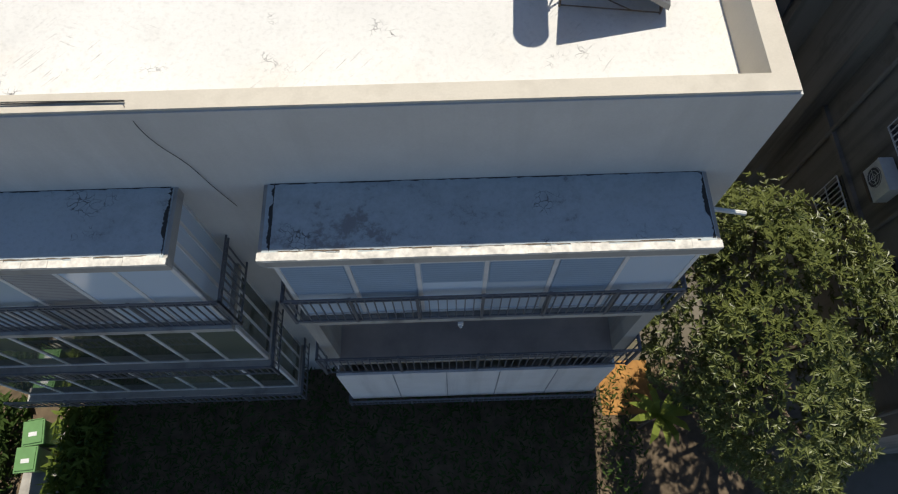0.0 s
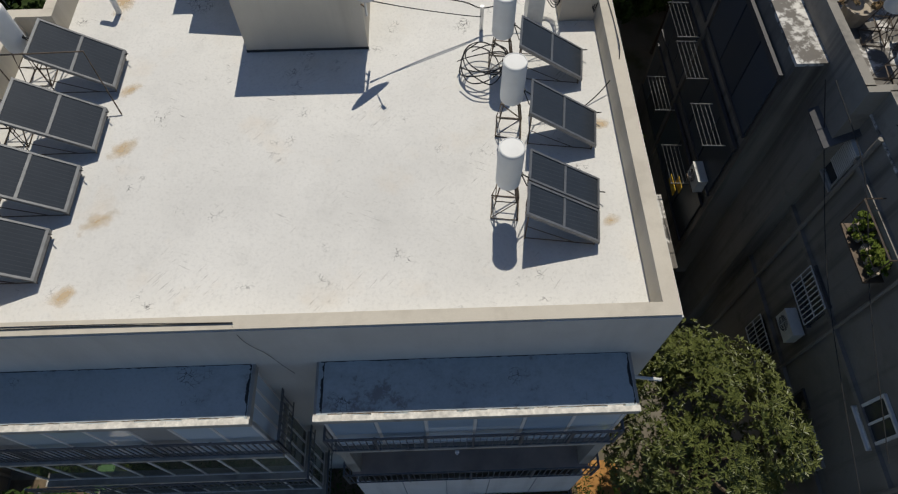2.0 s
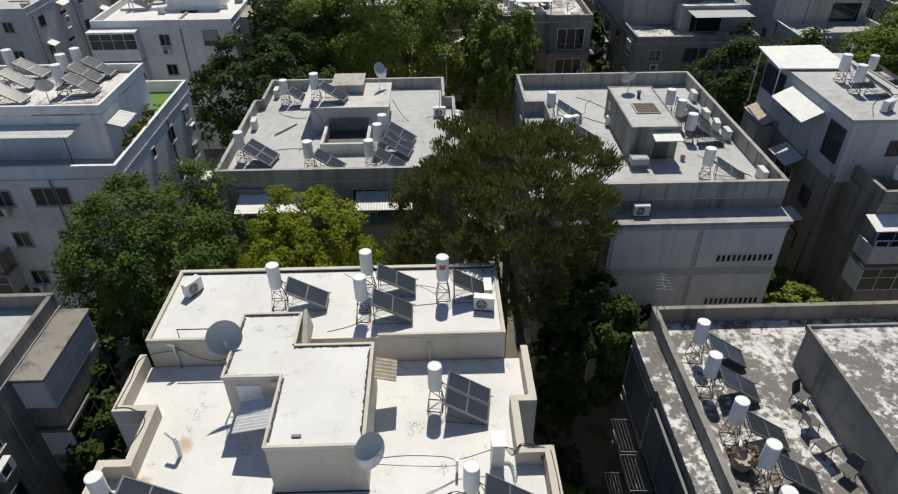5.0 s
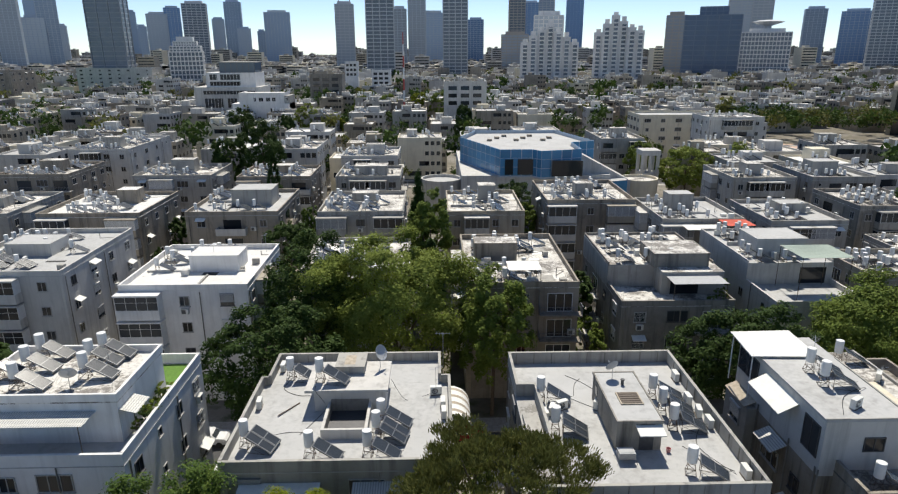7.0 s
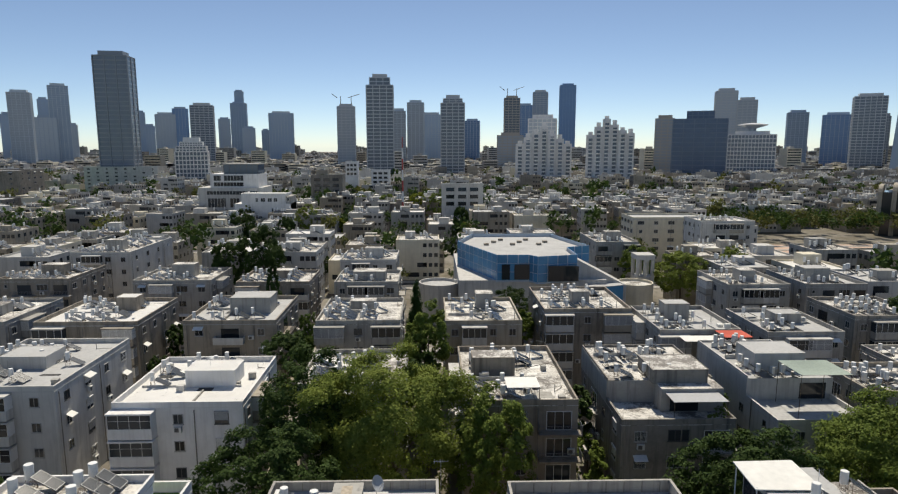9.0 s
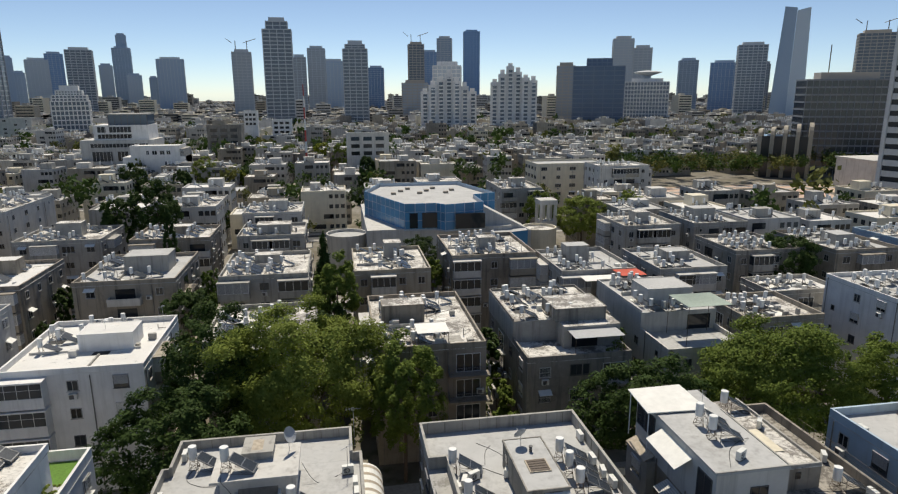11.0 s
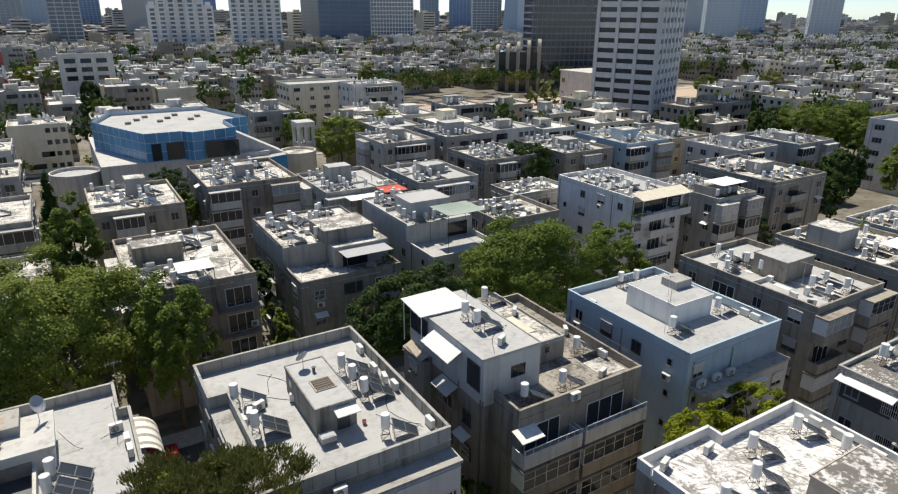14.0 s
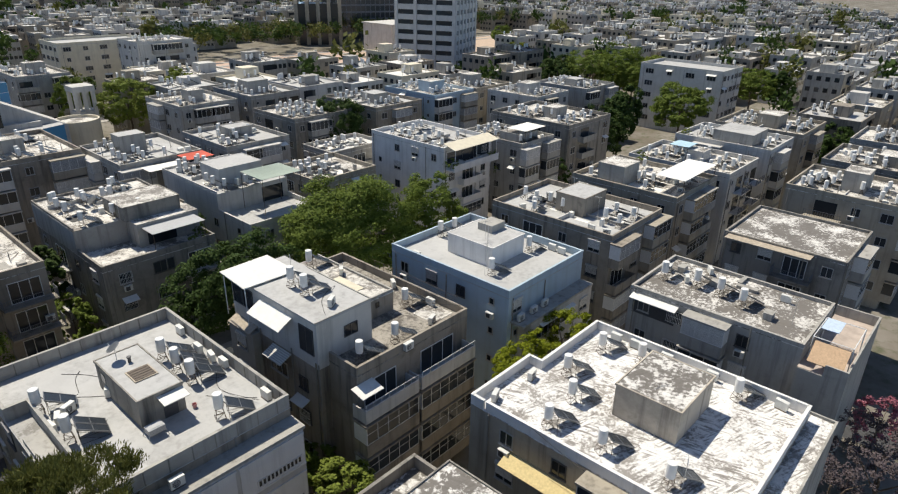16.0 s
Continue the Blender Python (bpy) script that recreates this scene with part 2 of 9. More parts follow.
SHUTTER = ribbed("white_slatted_shutter", (0.68, 0.68, 0.66), (0.3, 0.3, 0.3), 0.07)
SHUTTER_GREY = ribbed("grey_slatted_shutter", (0.4, 0.41, 0.42), (0.16, 0.16, 0.17), 0.07)
ENAMEL = plain("white_enamel", (0.74, 0.74, 0.72), 0.6, 0, 0.06, 2.0)
SOLAR = ribbed("solar_absorber", (0.038, 0.046, 0.056), (0.052, 0.06, 0.07), 0.1, 1, 0.26, 0.86)
ALU = plain("aluminium", (0.55, 0.56, 0.57), 0.35, 0.8, 0.1)
BROWN_SLAT = plain("dark_brown_slat", (0.12, 0.095, 0.075), 0.8)
STEEL = plain("rusty_steel_angle", (0.13, 0.1, 0.075), 0.6, 0.4, 0.3)
CABLE = plain("black_rubber_cable", (0.02, 0.02, 0.02), 0.6)
AC_WHITE = plain("off_white_steel_casing", (0.66, 0.66, 0.62), 0.45, 0, 0.1, 3.0)
CORRUGATED = ribbed("corrugated_white_sheet", (0.66, 0.66, 0.62), (0.36, 0.35, 0.33), 0.16, 0, 0.5, 0.6)
AWNING_CREAM = plain("cream_awning_cloth", (0.72, 0.66, 0.52), 0.85, 0, 0.1, 1.5)
CANVAS = plain("white_canvas", (0.78, 0.77, 0.72), 0.8, 0, 0.08, 1.5)
ASPHALT = plain("asphalt", (0.06, 0.06, 0.062), 0.9, 0, 0.3, 4.0)
PAVING = plain("concrete_paving", (0.36, 0.34, 0.31), 0.9, 0, 0.2, 3.0)
SOIL = plain("garden_soil", (0.13, 0.095, 0.06), 0.95, 0, 0.4, 2.5)
BARK = plain("bark", (0.12, 0.09, 0.065), 0.9, 0, 0.4, 9.0)
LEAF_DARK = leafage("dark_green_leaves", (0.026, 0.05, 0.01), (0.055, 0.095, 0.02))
LEAF_MID = leafage("green_leaves", (0.085, 0.125, 0.018), (0.15, 0.2, 0.035))
LEAF_LIGHT = leafage("light_green_leaves", (0.125, 0.165, 0.025), (0.215, 0.26, 0.05))
LEAF_YELLOW = leafage("yellow_green_leaves", (0.12, 0.16, 0.008), (0.21, 0.235, 0.014))
LEAF_PINE = leafage("pine_needles", (0.05, 0.064, 0.013), (0.15, 0.155, 0.045))
LEAF_FRESH = leafage("fresh_green_leaves", (0.045, 0.085, 0.014), (0.1, 0.155, 0.028))
LEAF_MANGO = leafage("glossy_long_leaves", (0.045, 0.064, 0.016), (0.15, 0.17, 0.05), 0.4, 0.45, 0.15)


# ---- shapes ----
class Shape:
    """Collects corners and faces, then turns into one mesh."""

    def __init__(self):
        self.v, self.f, self.m = [], [], []

    def add(self, verts, faces, mat=0):
        n = len(self.v)
        self.v += [tuple(p) for p in verts]
        self.f += [tuple(n + i for i in face) for face in faces]
        self.m += [mat] * len(faces)
        return self

    def box(self, x0, y0, z0, x1, y1, z1, mat=0, skip=()):
        v = [(x0, y0, z0), (x1, y0, z0), (x1, y1, z0), (x0, y1, z0), (x0, y0, z1), (x1, y0, z1), (x1, y1, z1), (x0, y1, z1)]
        f = {"b": (3, 2, 1, 0), "t": (4, 5, 6, 7), "s": (0, 1, 5, 4), "e": (1, 2, 6, 5), "n": (2, 3, 7, 6), "w": (3, 0, 4, 7)}
        return self.add(v, [f[k] for k in f if k not in skip], mat)

    def bar(self, a, b, r, sides=5, r2=None, mat=0):
        a, b = Vector(a), Vector(b)
        d = b - a
        q = d.to_track_quat("Z", "Y")
        r2 = r if r2 is None else r2
        ring = [(math.cos(2 * math.pi * i / sides), math.sin(2 * math.pi * i / sides)) for i in range(sides)]
        v = [a + q @ Vector((c * r, s * r, 0)) for c, s in ring] + [b + q @ Vector((c * r2, s * r2, 0)) for c, s in ring]
        f = [(i, (i + 1) % sides, sides + (i + 1) % sides, sides + i) for i in range(sides)]
        return self.add(v, f + [tuple(range(sides - 1, -1, -1)), tuple(range(sides, 2 * sides))], mat)

    def path(self, points, r, sides=5, mat=0):
        """A bent rod through points, one closed skin."""
        pts = [Vector(p) for p in points]
        v, n = [], len(pts)
        up = Vector((0.31, 0.17, 0.93))
        for i, p in enumerate(pts):
            d = (pts[min(n - 1, i + 1)] - pts[max(0, i - 1)]).normalized()
            a = d.cross(up if abs(d.dot(up)) < 0.97 else Vector((1, 0, 0))).normalized()
            b = d.cross(a)
            v += [p + (a * math.cos(2 * math.pi * k / sides) + b * math.sin(2 * math.pi * k / sides)) * r for k in range(sides)]
        f = [(i * sides + k, i * sides + (k + 1) % sides, (i + 1) * sides + (k + 1) % sides, (i + 1) * sides + k) for i in range(n - 1) for k in range(sides)]
        return self.add(v, f + [tuple(range(sides - 1, -1, -1)), tuple(range((n - 1) * sides, n * sides))], mat)

    def relief(self, xs, zs, cells, back=0.01):
        """A skin of cells in the xz plane: cells[i][j] is (y, material) or None; steps between cells are walled."""
        seen, n0 = {}, len(self.v)

        def corner(x, z, y):
            key = (round(x, 4), round(z, 4), round(y, 4))
            if key not in seen:
                seen[key] = len(self.v)
                self.v.append((x, y, z))
            return seen[key]

        def face(q, m):
            self.f.append(tuple(q))
            self.m.append(m)

        nx, nz = len(xs) - 1, len(zs) - 1
        cell = lambda i, j: cells[i][j] if 0 <= i < nx and 0 <= j < nz else None
        for i in range(nx):
            for j in range(nz):
                c = cell(i, j)
                if c is None:
                    continue
                y, m = c
                x0, x1, z0, z1 = xs[i], xs[i + 1], zs[j], zs[j + 1]
                face([corner(x0, z0, y), corner(x1, z0, y), corner(x1, z1, y), corner(x0, z1, y)], m)
                for di, dj, (xa, za, xb, zb) in ((-1, 0, (x0, z1, x0, z0)), (1, 0, (x1, z0, x1, z1)), (0, -1, (x0, z0, x1, z0)), (0, 1, (x1, z1, x0, z1))):
                    o = cell(i + di, j + dj)
                    y2 = back if o is None else o[0]
                    if y2 > y + 1e-6:
                        face([corner(xa, za, y), corner(xa, za, y2), corner(xb, zb, y2), corner(xb, zb, y)], m)
        return self

    def lathe(self, profile, sides=20, at=(0, 0, 0), mat=0):
        v, f, n = [], [], len(profile)
        for i in range(sides):
            c, s = math.cos(2 * math.pi * i / sides), math.sin(2 * math.pi * i / sides)
            v += [(at[0] + r * c, at[1] + r * s, at[2] + z) for r, z in profile]
        for i in range(sides):
            j = (i + 1) % sides
            f += [(i * n + k, j * n + k, j * n + k + 1, i * n + k + 1) for k in range(n - 1)]
        f += [tuple(i * n for i in range(sides - 1, -1, -1)), tuple(i * n + n - 1 for i in range(sides))]
        return self.add(v, f, mat)

    def prism(self, outline, z0, z1, mat=0):
        n = len(outline)
        v = [(x, y, z0) for x, y in outline] + [(x, y, z1) for x, y in outline]
        f = [(i, (i + 1) % n, n + (i + 1) % n, n + i) for i in range(n)]
        return self.add(v, f + [tuple(range(n - 1, -1, -1)), tuple(range(n, 2 * n))], mat)

    def mesh(self, name, *mats, smooth=False):
        me = bpy.data.meshes.new(name)
        me.from_pydata(self.v, [], self.f)
        for m in mats:
            me.materials.append(m)
        if len(mats) > 1:
            me.polygons.foreach_set("material_index", self.m)
        if smooth:
            me.polygons.foreach_set("use_smooth", [True] * len(self.f))
            me.set_sharp_from_angle(angle=radians(35))
        me.update()
        return me


def part(name, me, parent, at=(0, 0, 0), turn=0.0, label=""):
    ob = new(name, me)
    ob.parent = parent
    ob.location, ob.rotation_euler = at, (0, 0, radians(turn))
    return tagged(ob, label)


def thing(name, at, label, category, group="", turn=0.0, kind=""):
    ob = new(name)
    ob.empty_display_size = 0.2
    ob.location, ob.rotation_euler = at, (0, 0, radians(turn))
    return tagged(ob, label, category, group, kind)


MESHES = {}


def kept(key, make):
    if key not in MESHES:
        MESHES[key] = make()
    return MESHES[key]


# ---- windows, balconies, houses ----
def ring(s, w, z0, z1, t, y0, y1, mullions=1, mat=0):
    e = 0.004
    s.box(-w / 2, y0, z0, -w / 2 + t, y1, z1, mat).box(w / 2 - t, y0, z0, w / 2, y1, z1, mat)
    s.box(-w / 2 + t / 2, y0 + e, z0 + e, w / 2 - t / 2, y1 - e, z0 + t, mat).box(-w / 2 + t / 2, y0 + e, z1 - t, w / 2 - t / 2, y1 - e, z1 - e, mat)
    for i in range(mullions):
        x = -w / 2 + w * (i + 1) / (mullions + 1)
        s.box(x - t * 0.4, y0 + 2 * e, z0 + t / 2, x + t * 0.4, y1 - 2 * e, z1 - t / 2, mat)
    return s


def window_skin(w, h, mullions, glass):
    """Sill and frame in one skin; the lights are open, or filled with recessed glass."""
    t = 0.07
    xs = [-w / 2 - 0.06, -w / 2, -w / 2 + t]
    for i in range(mullions):
        x = -w / 2 + w * (i + 1) / (mullions + 1)
        xs += [x - t * 0.4, x + t * 0.4]
    xs += [w / 2 - t, w / 2, w / 2 + 0.06]
    zs = [-0.06, 0.0, t, h - t, h]
    cells = []
    for i in range(len(xs) - 1):
        bar = i in (1, len(xs) - 3) or (i > 2 and i % 2 == 1)
        edge = i in (0, len(xs) - 2)
        col = [(-0.13, 0)]
        for j in (1, 2, 3):
            col.append(None if edge else (-0.07, 0) if bar or j != 2 else glass)
        cells.append(col)
    return Shape().relief(xs, zs, cells)


def window_frame(w, h, mullions, mat):
    return window_skin(w, h, mullions, None).mesh("window", mat)


def window_whole(w, h, mullions, mat):
    return window_skin(w, h, mullions, (-0.02, 1)).mesh("window", mat, GLASS)


def pane(w, h, mat, z=0.0):
    return Shape().box(-w / 2 + 0.05, -0.03, z + 0.05, w / 2 - 0.05, 0.01, z + h - 0.05).mesh("pane", mat)


def shutter_box(w, h, mat):
    s = Shape().relief([-w / 2, -w / 2 + 0.06, w / 2 - 0.06, w / 2], [h * 0.35, h - 0.02, h + 0.22], [[None, (-0.16, 0)], [(-0.08, 0), (-0.16, 0)], [None, (-0.16, 0)]])
    return s.mesh("shutter", mat)


def bars(w, h):
    s = Shape()
    n = max(3, int(w / 0.14))
    for i in range(n + 1):
        x = -w / 2 + w * i / n
        s.box(x - 0.012, -0.2, 0, x + 0.012, -0.18, h)
    for z in (0, h * 0.5, h):
        s.box(-w / 2, -0.205, z - 0.012, w / 2, -0.175, z + 0.012)
    return s.mesh("grille", FRAME_WHITE)


def lattice(s, length, rails, step, bar, to, mat=0):
    """A railing panel as one skin: rails are heights with half-thickness, bars stand step apart; to(u, depth, z) sets it in place."""
    n = max(2, int(length / step))
    xs, zs = [], []
    for i in range(n + 1):
        x = bar + (length - 2 * bar) * i / n
        xs += [x - bar, x + bar]
    for z, r in rails:
        zs += [z - r, z + r]
    cells = [[(0.0, 0) if i % 2 == 0 or j % 2 == 0 else None for j in range(len(zs) - 1)] for i in range(len(xs) - 1)]
    q = Shape().relief(xs, zs, cells, 0.03)
    return s.add([to(*p) for p in q.v], q.f, mat)


def railing_mesh(w, d, h=1.0, step=0.15):
    s = Shape()
    rails = ((0.08, 0.02), (h, 0.02))
    lattice(s, w, rails, step, 0.011, lambda u, y, z: (u - w / 2, y - d, z))
    lattice(s, d, rails, step, 0.011, lambda u, y, z: (-w / 2 + y, -u, z))
    lattice(s, d, rails, step, 0.011, lambda u, y, z: (w / 2 - y, u - d, z))
    return s.mesh("railing", RAIL)


AT = {"S": (lambda w, d, u: (u, 0), 0), "E": (lambda w, d, u: (w, u), 90), "N": (lambda w, d, u: (w - u, d), 180), "W": (lambda w, d, u: (0, d - u), 270)}


def window(house, at, turn, kind, rng, lite=False):
    wide = {"w": (1.1, 1.15, 1), "n": (0.6, 0.7, 0), "W": (2.3, 1.3, 2), "s": (1.5, 1.25, 1), "g": (1.3, 1.2, 1)}[kind]
    w, h, k = wide
    dark = rng.random() < 0.25
    if kind != "n" and rng.random() < 0.08:
        aw = part("awning", kept(("awn", w), lambda: Shape().add([(-w / 2 - 0.1, 0, h + 0.3), (w / 2 + 0.1, 0, h + 0.3), (w / 2 + 0.1, -0.8, h - 0.05), (-w / 2 - 0.1, -0.8, h - 0.05), (-w / 2 - 0.1, 0, h + 0.26), (w / 2 + 0.1, 0, h + 0.26), (w / 2 + 0.1, -0.8, h - 0.1), (-w / 2 - 0.1, -0.8, h - 0.1)], [(0, 3, 2, 1), (4, 5, 6, 7), (2, 3, 7, 6), (0, 1, 5, 4), (0, 4, 7, 3), (1, 2, 6, 5)]).mesh("awning", CANVAS)), house, at, turn)
    if lite:
        part("window", kept(("whole", kind, dark), lambda: window_whole(w, h, k, SHUTTER_GREY if dark else FRAME_DULL)), house, at, turn)
        return
    fr = kept(("frame", kind, dark), lambda: window_frame(w, h, k, FRAME_DARK if dark else FRAME_DULL))
    ob = part("window", fr, house, at, turn)
    part("pane", kept(("pane", w, h), lambda: pane(w, h, GLASS)), ob)
    if kind == "s":
        part("shutter", kept(("shut", w, dark), lambda: shutter_box(w, h, SHUTTER_GREY if dark else SHUTTER)), ob)
    if kind == "g":
        part("grille", kept(("bars", w), lambda: bars(w, h)), ob)


def balcony(house, at, turn, kind, rng, w=4.2, d=1.3, wall=None, lite=False):
    """B open with a railing, P open with a solid front, G glazed in, H closed with slatted shutters."""
    h = 2.55
    if lite:
        def whole():
            q = Shape().box(-w / 2, -d, -0.16, w / 2, 0.01, 0)
            if kind != "B":
                q.box(-w / 2, -d, -0.01, w / 2, -d + 0.1, 0.95).box(-w / 2, -d + 0.05, -0.01, -w / 2 + 0.1, 0, 0.94).box(w / 2 - 0.1, -d + 0.05, -0.01, w / 2, 0, 0.94)
            else:
                ring(q, w, 0.0, 1.0, 0.05, -d, -d + 0.05, 14, 3)
            if kind in "GH":
                ring(q, w - 0.04, 0.93, h, 0.07, -d + 0.02, -d + 0.09, max(2, int(w / 0.95)) - 1, 1)
                q.box(-w / 2 + 0.05, -d + 0.05, 0.9, w / 2 - 0.05, -d + 0.07, h - 0.02, 2).box(-w / 2 + 0.05, -d + 0.06, 0.9, -w / 2 + 0.08, 0, h, 2).box(w / 2 - 0.08, -d + 0.06, 0.9, w / 2 - 0.05, 0, h, 2)
                q.box(-w / 2 - 0.08, -d - 0.08, h - 0.03, w / 2 + 0.08, 0.01, h + 0.14)
            else:
                q.box(-w * 0.3, -0.03, -0.01, w * 0.3, 0.005, 2.1, 2)
            return q.mesh("balcony", wall, FRAME_WHITE, infill, RAIL)
        infill = GLASS if kind != "H" else (SHUTTER if rng.random() < 0.6 else SHUTTER_GREY)
        part("balcony", kept(("whole", w, d, wall.name, kind, infill.name), whole), house, at, turn)
        return
    slab = part("balcony", kept(("slab", w, d, wall.name), lambda: Shape().box(-w / 2, -d, -0.16, w / 2, 0.01, 0).mesh("balcony", wall)), house, at, turn)
    if kind in "BP":
        part("door_frame", kept(("bdoorf", w), lambda: ring(Shape(), w * 0.6, 0, 2.15, 0.07, -0.06, 0.01, 2).mesh("door_frame", FRAME_WHITE)), slab)
        part("pane", kept(("bdoor", w), lambda: pane(w * 0.6, 2.15, GLASS)), slab)
    if kind == "B":
        part("railing", kept(("rail", w, d), lambda: railing_mesh(w, d)), slab)
        return
    if kind in "PGH":
        s = lambda: Shape().box(-w / 2, -d, 0, w / 2, -d + 0.1, 0.95).box(-w / 2, -d + 0.1, 0, -w / 2 + 0.1, 0, 0.95).box(w / 2 - 0.1, -d + 0.1, 0, w / 2, 0, 0.95).mesh("balcony_front", wall)
        part("balcony_front", kept(("front", w, d, wall.name), s), slab)
    if kind in "GH":
        m = max(2, int(w / 0.95)) - 1
        f = lambda: ring(ring(Shape(), w - 0.06, 0.95, h, 0.055, -d + 0.02, -d + 0.09, m), w - 0.06, 0.95, 1.9, 0.04, -d + 0.03, -d + 0.08, 0).box(-w / 2 + 0.03, -d + 0.09, 0.95, -w / 2 + 0.08, 0, h).box(w / 2 - 0.08, -d + 0.09, 0.95, w / 2 - 0.03, 0, h)
        part("glazing_frame", kept(("gf", w, d), lambda: f().mesh("glazing_frame", FRAME_WHITE)), slab)
        mat = GLASS if kind == "G" else (SHUTTER if rng.random() < 0.6 else SHUTTER_GREY)
        g = lambda: Shape().box(-w / 2 + 0.06, -d + 0.04, 0.97, w / 2 - 0.06, -d + 0.07, h - 0.03).box(-w / 2 + 0.045, -d + 0.08, 0.97, -w / 2 + 0.06, 0, h - 0.03).box(w / 2 - 0.06, -d + 0.08, 0.97, w / 2 - 0.045, 0, h - 0.03).mesh("infill", mat)
        part("shutter" if kind == "H" else "pane", kept(("infill", w, d, mat.name), g), slab)
        part("canopy", kept(("canopy", w, d, wall.name), lambda: Shape().box(-w / 2 - 0.08, -d - 0.08, h, w / 2 + 0.08, 0.01, h + 0.16).mesh("canopy", wall)), slab)


def parapets(house, x0, y0, x1, y1, z0, z1, mat, t=0.18, cap=True, sides="SENW"):
    spans = {"S": (x0, y0, x1, y0 + t), "N": (x0, y1 - t, x1, y1), "W": (x0, y0 + t, x0 + t, y1 - t), "E": (x1 - t, y0 + t, x1, y1 - t)}
    for k in sides:
        a, b, c, d = spans[k]
        s = Shape().box(a, b, z0, c, d, z1)
        if cap:
            s.box(a - 0.02, b - 0.02, z1, c + 0.02, d + 0.02, z1 + 0.05)
        part("parapet", s.mesh("parapet", mat), house)


def box_unit(house, at, turn):
    """A small air conditioner hung on brackets on a facade."""
    def whole():
        s = Shape().relief([-0.4, -0.32, 0.14, 0.4], [0, 0.06, 0.52, 0.6], [[(-0.42, 0)] * 3, [(-0.42, 0), (-0.4, 1), (-0.42, 0)], [(-0.42, 0)] * 3], -0.1)
        return s.mesh("air_conditioner", AC_WHITE, FRAME_DARK)
    ob = tagged(new("air_conditioner", kept("box_unit", whole)), "off-white air conditioner on wall brackets", "air conditioner", "wall air conditioners")
    ob.location, ob.rotation_euler = house.location + Vector(at), (0, 0, radians(turn))


def house(label, x0, y0, x1, y1, h, wall, roof, fac=None, par=0.7, seed=0, group="", bw=4.2, edge=None, sides="SENW", lite=False):
    rng = random.Random(seed)
    ob = thing("apartment_block", (x0, y0, 0), label, "apartment building", group)
    w, d, top = x1 - x0, y1 - y0, h - par
    part("wall", Shape().box(0, 0, 0, w, d, top - 0.06, 0, "b").mesh("wall", wall), ob)
    part("roof", Shape().box(-0.03, -0.03, top - 0.06, w + 0.03, d + 0.03, top).mesh("roof", roof), ob)
    parapets(ob, 0, 0, w, d, top, h, edge or wall, sides=sides)
    for side in (fac or {}):
        put, turn = AT[side]
        length = w if side in "SN" else d
        for u in (length * rng.uniform(0.02, 0.05), length * rng.uniform(0.45, 0.8)):
            part("drainpipe", kept(("drain", round(top)), lambda: Shape().bar((0, -0.07, 0), (0, -0.07, top), 0.055, 6).mesh("drainpipe", WALL_GREY)), ob, (*put(w, d, u), 0), turn)
    n = max(2, round((top - 0.6) / 3.05))
    fronts = {(q, i): wall if wall is WALL_DARK else rng.choice((wall, wall, WALL_WHITE, WALL_PALE, WALL_BEIGE)) for q, c in (fac or {}).items() for i in range(len(c))}
    for side, codes in (fac or {}).items():
        put, turn = AT[side]
        length = w if side in "SN" else d
        for k in range(n):
            z = top - 3.05 * (k + 1) + 0.25
            if z < 0.3:
                continue
            for i, code in enumerate(codes):
                u = length * (i + 0.5) / len(codes)
                if code == "." or (code not in "BPGH" and rng.random() < 0.08):
                    continue
                if code in "BPGH":
                    if code != "B" and rng.random() < 0.35:
                        code = rng.choice("PGH")
                    balcony(ob, (*put(w, d, u), z), turn, code, rng, round(min(bw, 1.25 * length / len(codes)), 1), 1.3, fronts[side, i], lite)
                    if rng.random() < 0.2:
                        box_unit(ob, (*put(w, d, min(length - 0.7, u + 0.72 * min(bw, 1.25 * length / len(codes)))), z + 0.4), turn)
                else:
                    if rng.random() < 0.3:
                        code = rng.choice("wsg")
                    window(ob, (*put(w, d, u), z + (1.5 if code == "n" else 0.95)), turn, code, rng, lite)
                    if rng.random() < 0.11:
                        box_unit(ob, (*put(w, d, u), z + 0.15), turn)
    return ob


def block(ob, x0, y0, x1, y1, z0, z1, wall, roof, name="stair_house", lip=0.12):
    """A low block on a roof, in the house's own coordinates: walls, a slab with a lip."""
    b = part(name, Shape().box(x0, y0, z0, x1, y1, z1 - 0.1).mesh(name, wall), ob)
    part("slab", Shape().box(x0 - 0.06, y0 - 0.06, z1 - 0.1, x1 + 0.06, y1 + 0.06, z1).mesh("slab", wall), b)
    part("roof", Shape().box(x0 + 0.05, y0 + 0.05, z1, x1 - 0.05, y1 - 0.05, z1 + 0.02).mesh("roof", roof), b)
    k = Shape()
    for i, a in enumerate(((x0 - 0.06, y0 - 0.06, x1 + 0.06, y0 + 0.04), (x0 - 0.06, y1 - 0.04, x1 + 0.06, y1 + 0.06), (x0 - 0.06, y0, x0 + 0.04, y1), (x1 - 0.04, y0, x1 + 0.06, y1))):
        k.box(a[0], a[1], z1 - 0.01, a[2], a[3], z1 + lip - 0.004 * (i > 1))
    part("kerb", k.mesh("kerb", wall), b)
    return b


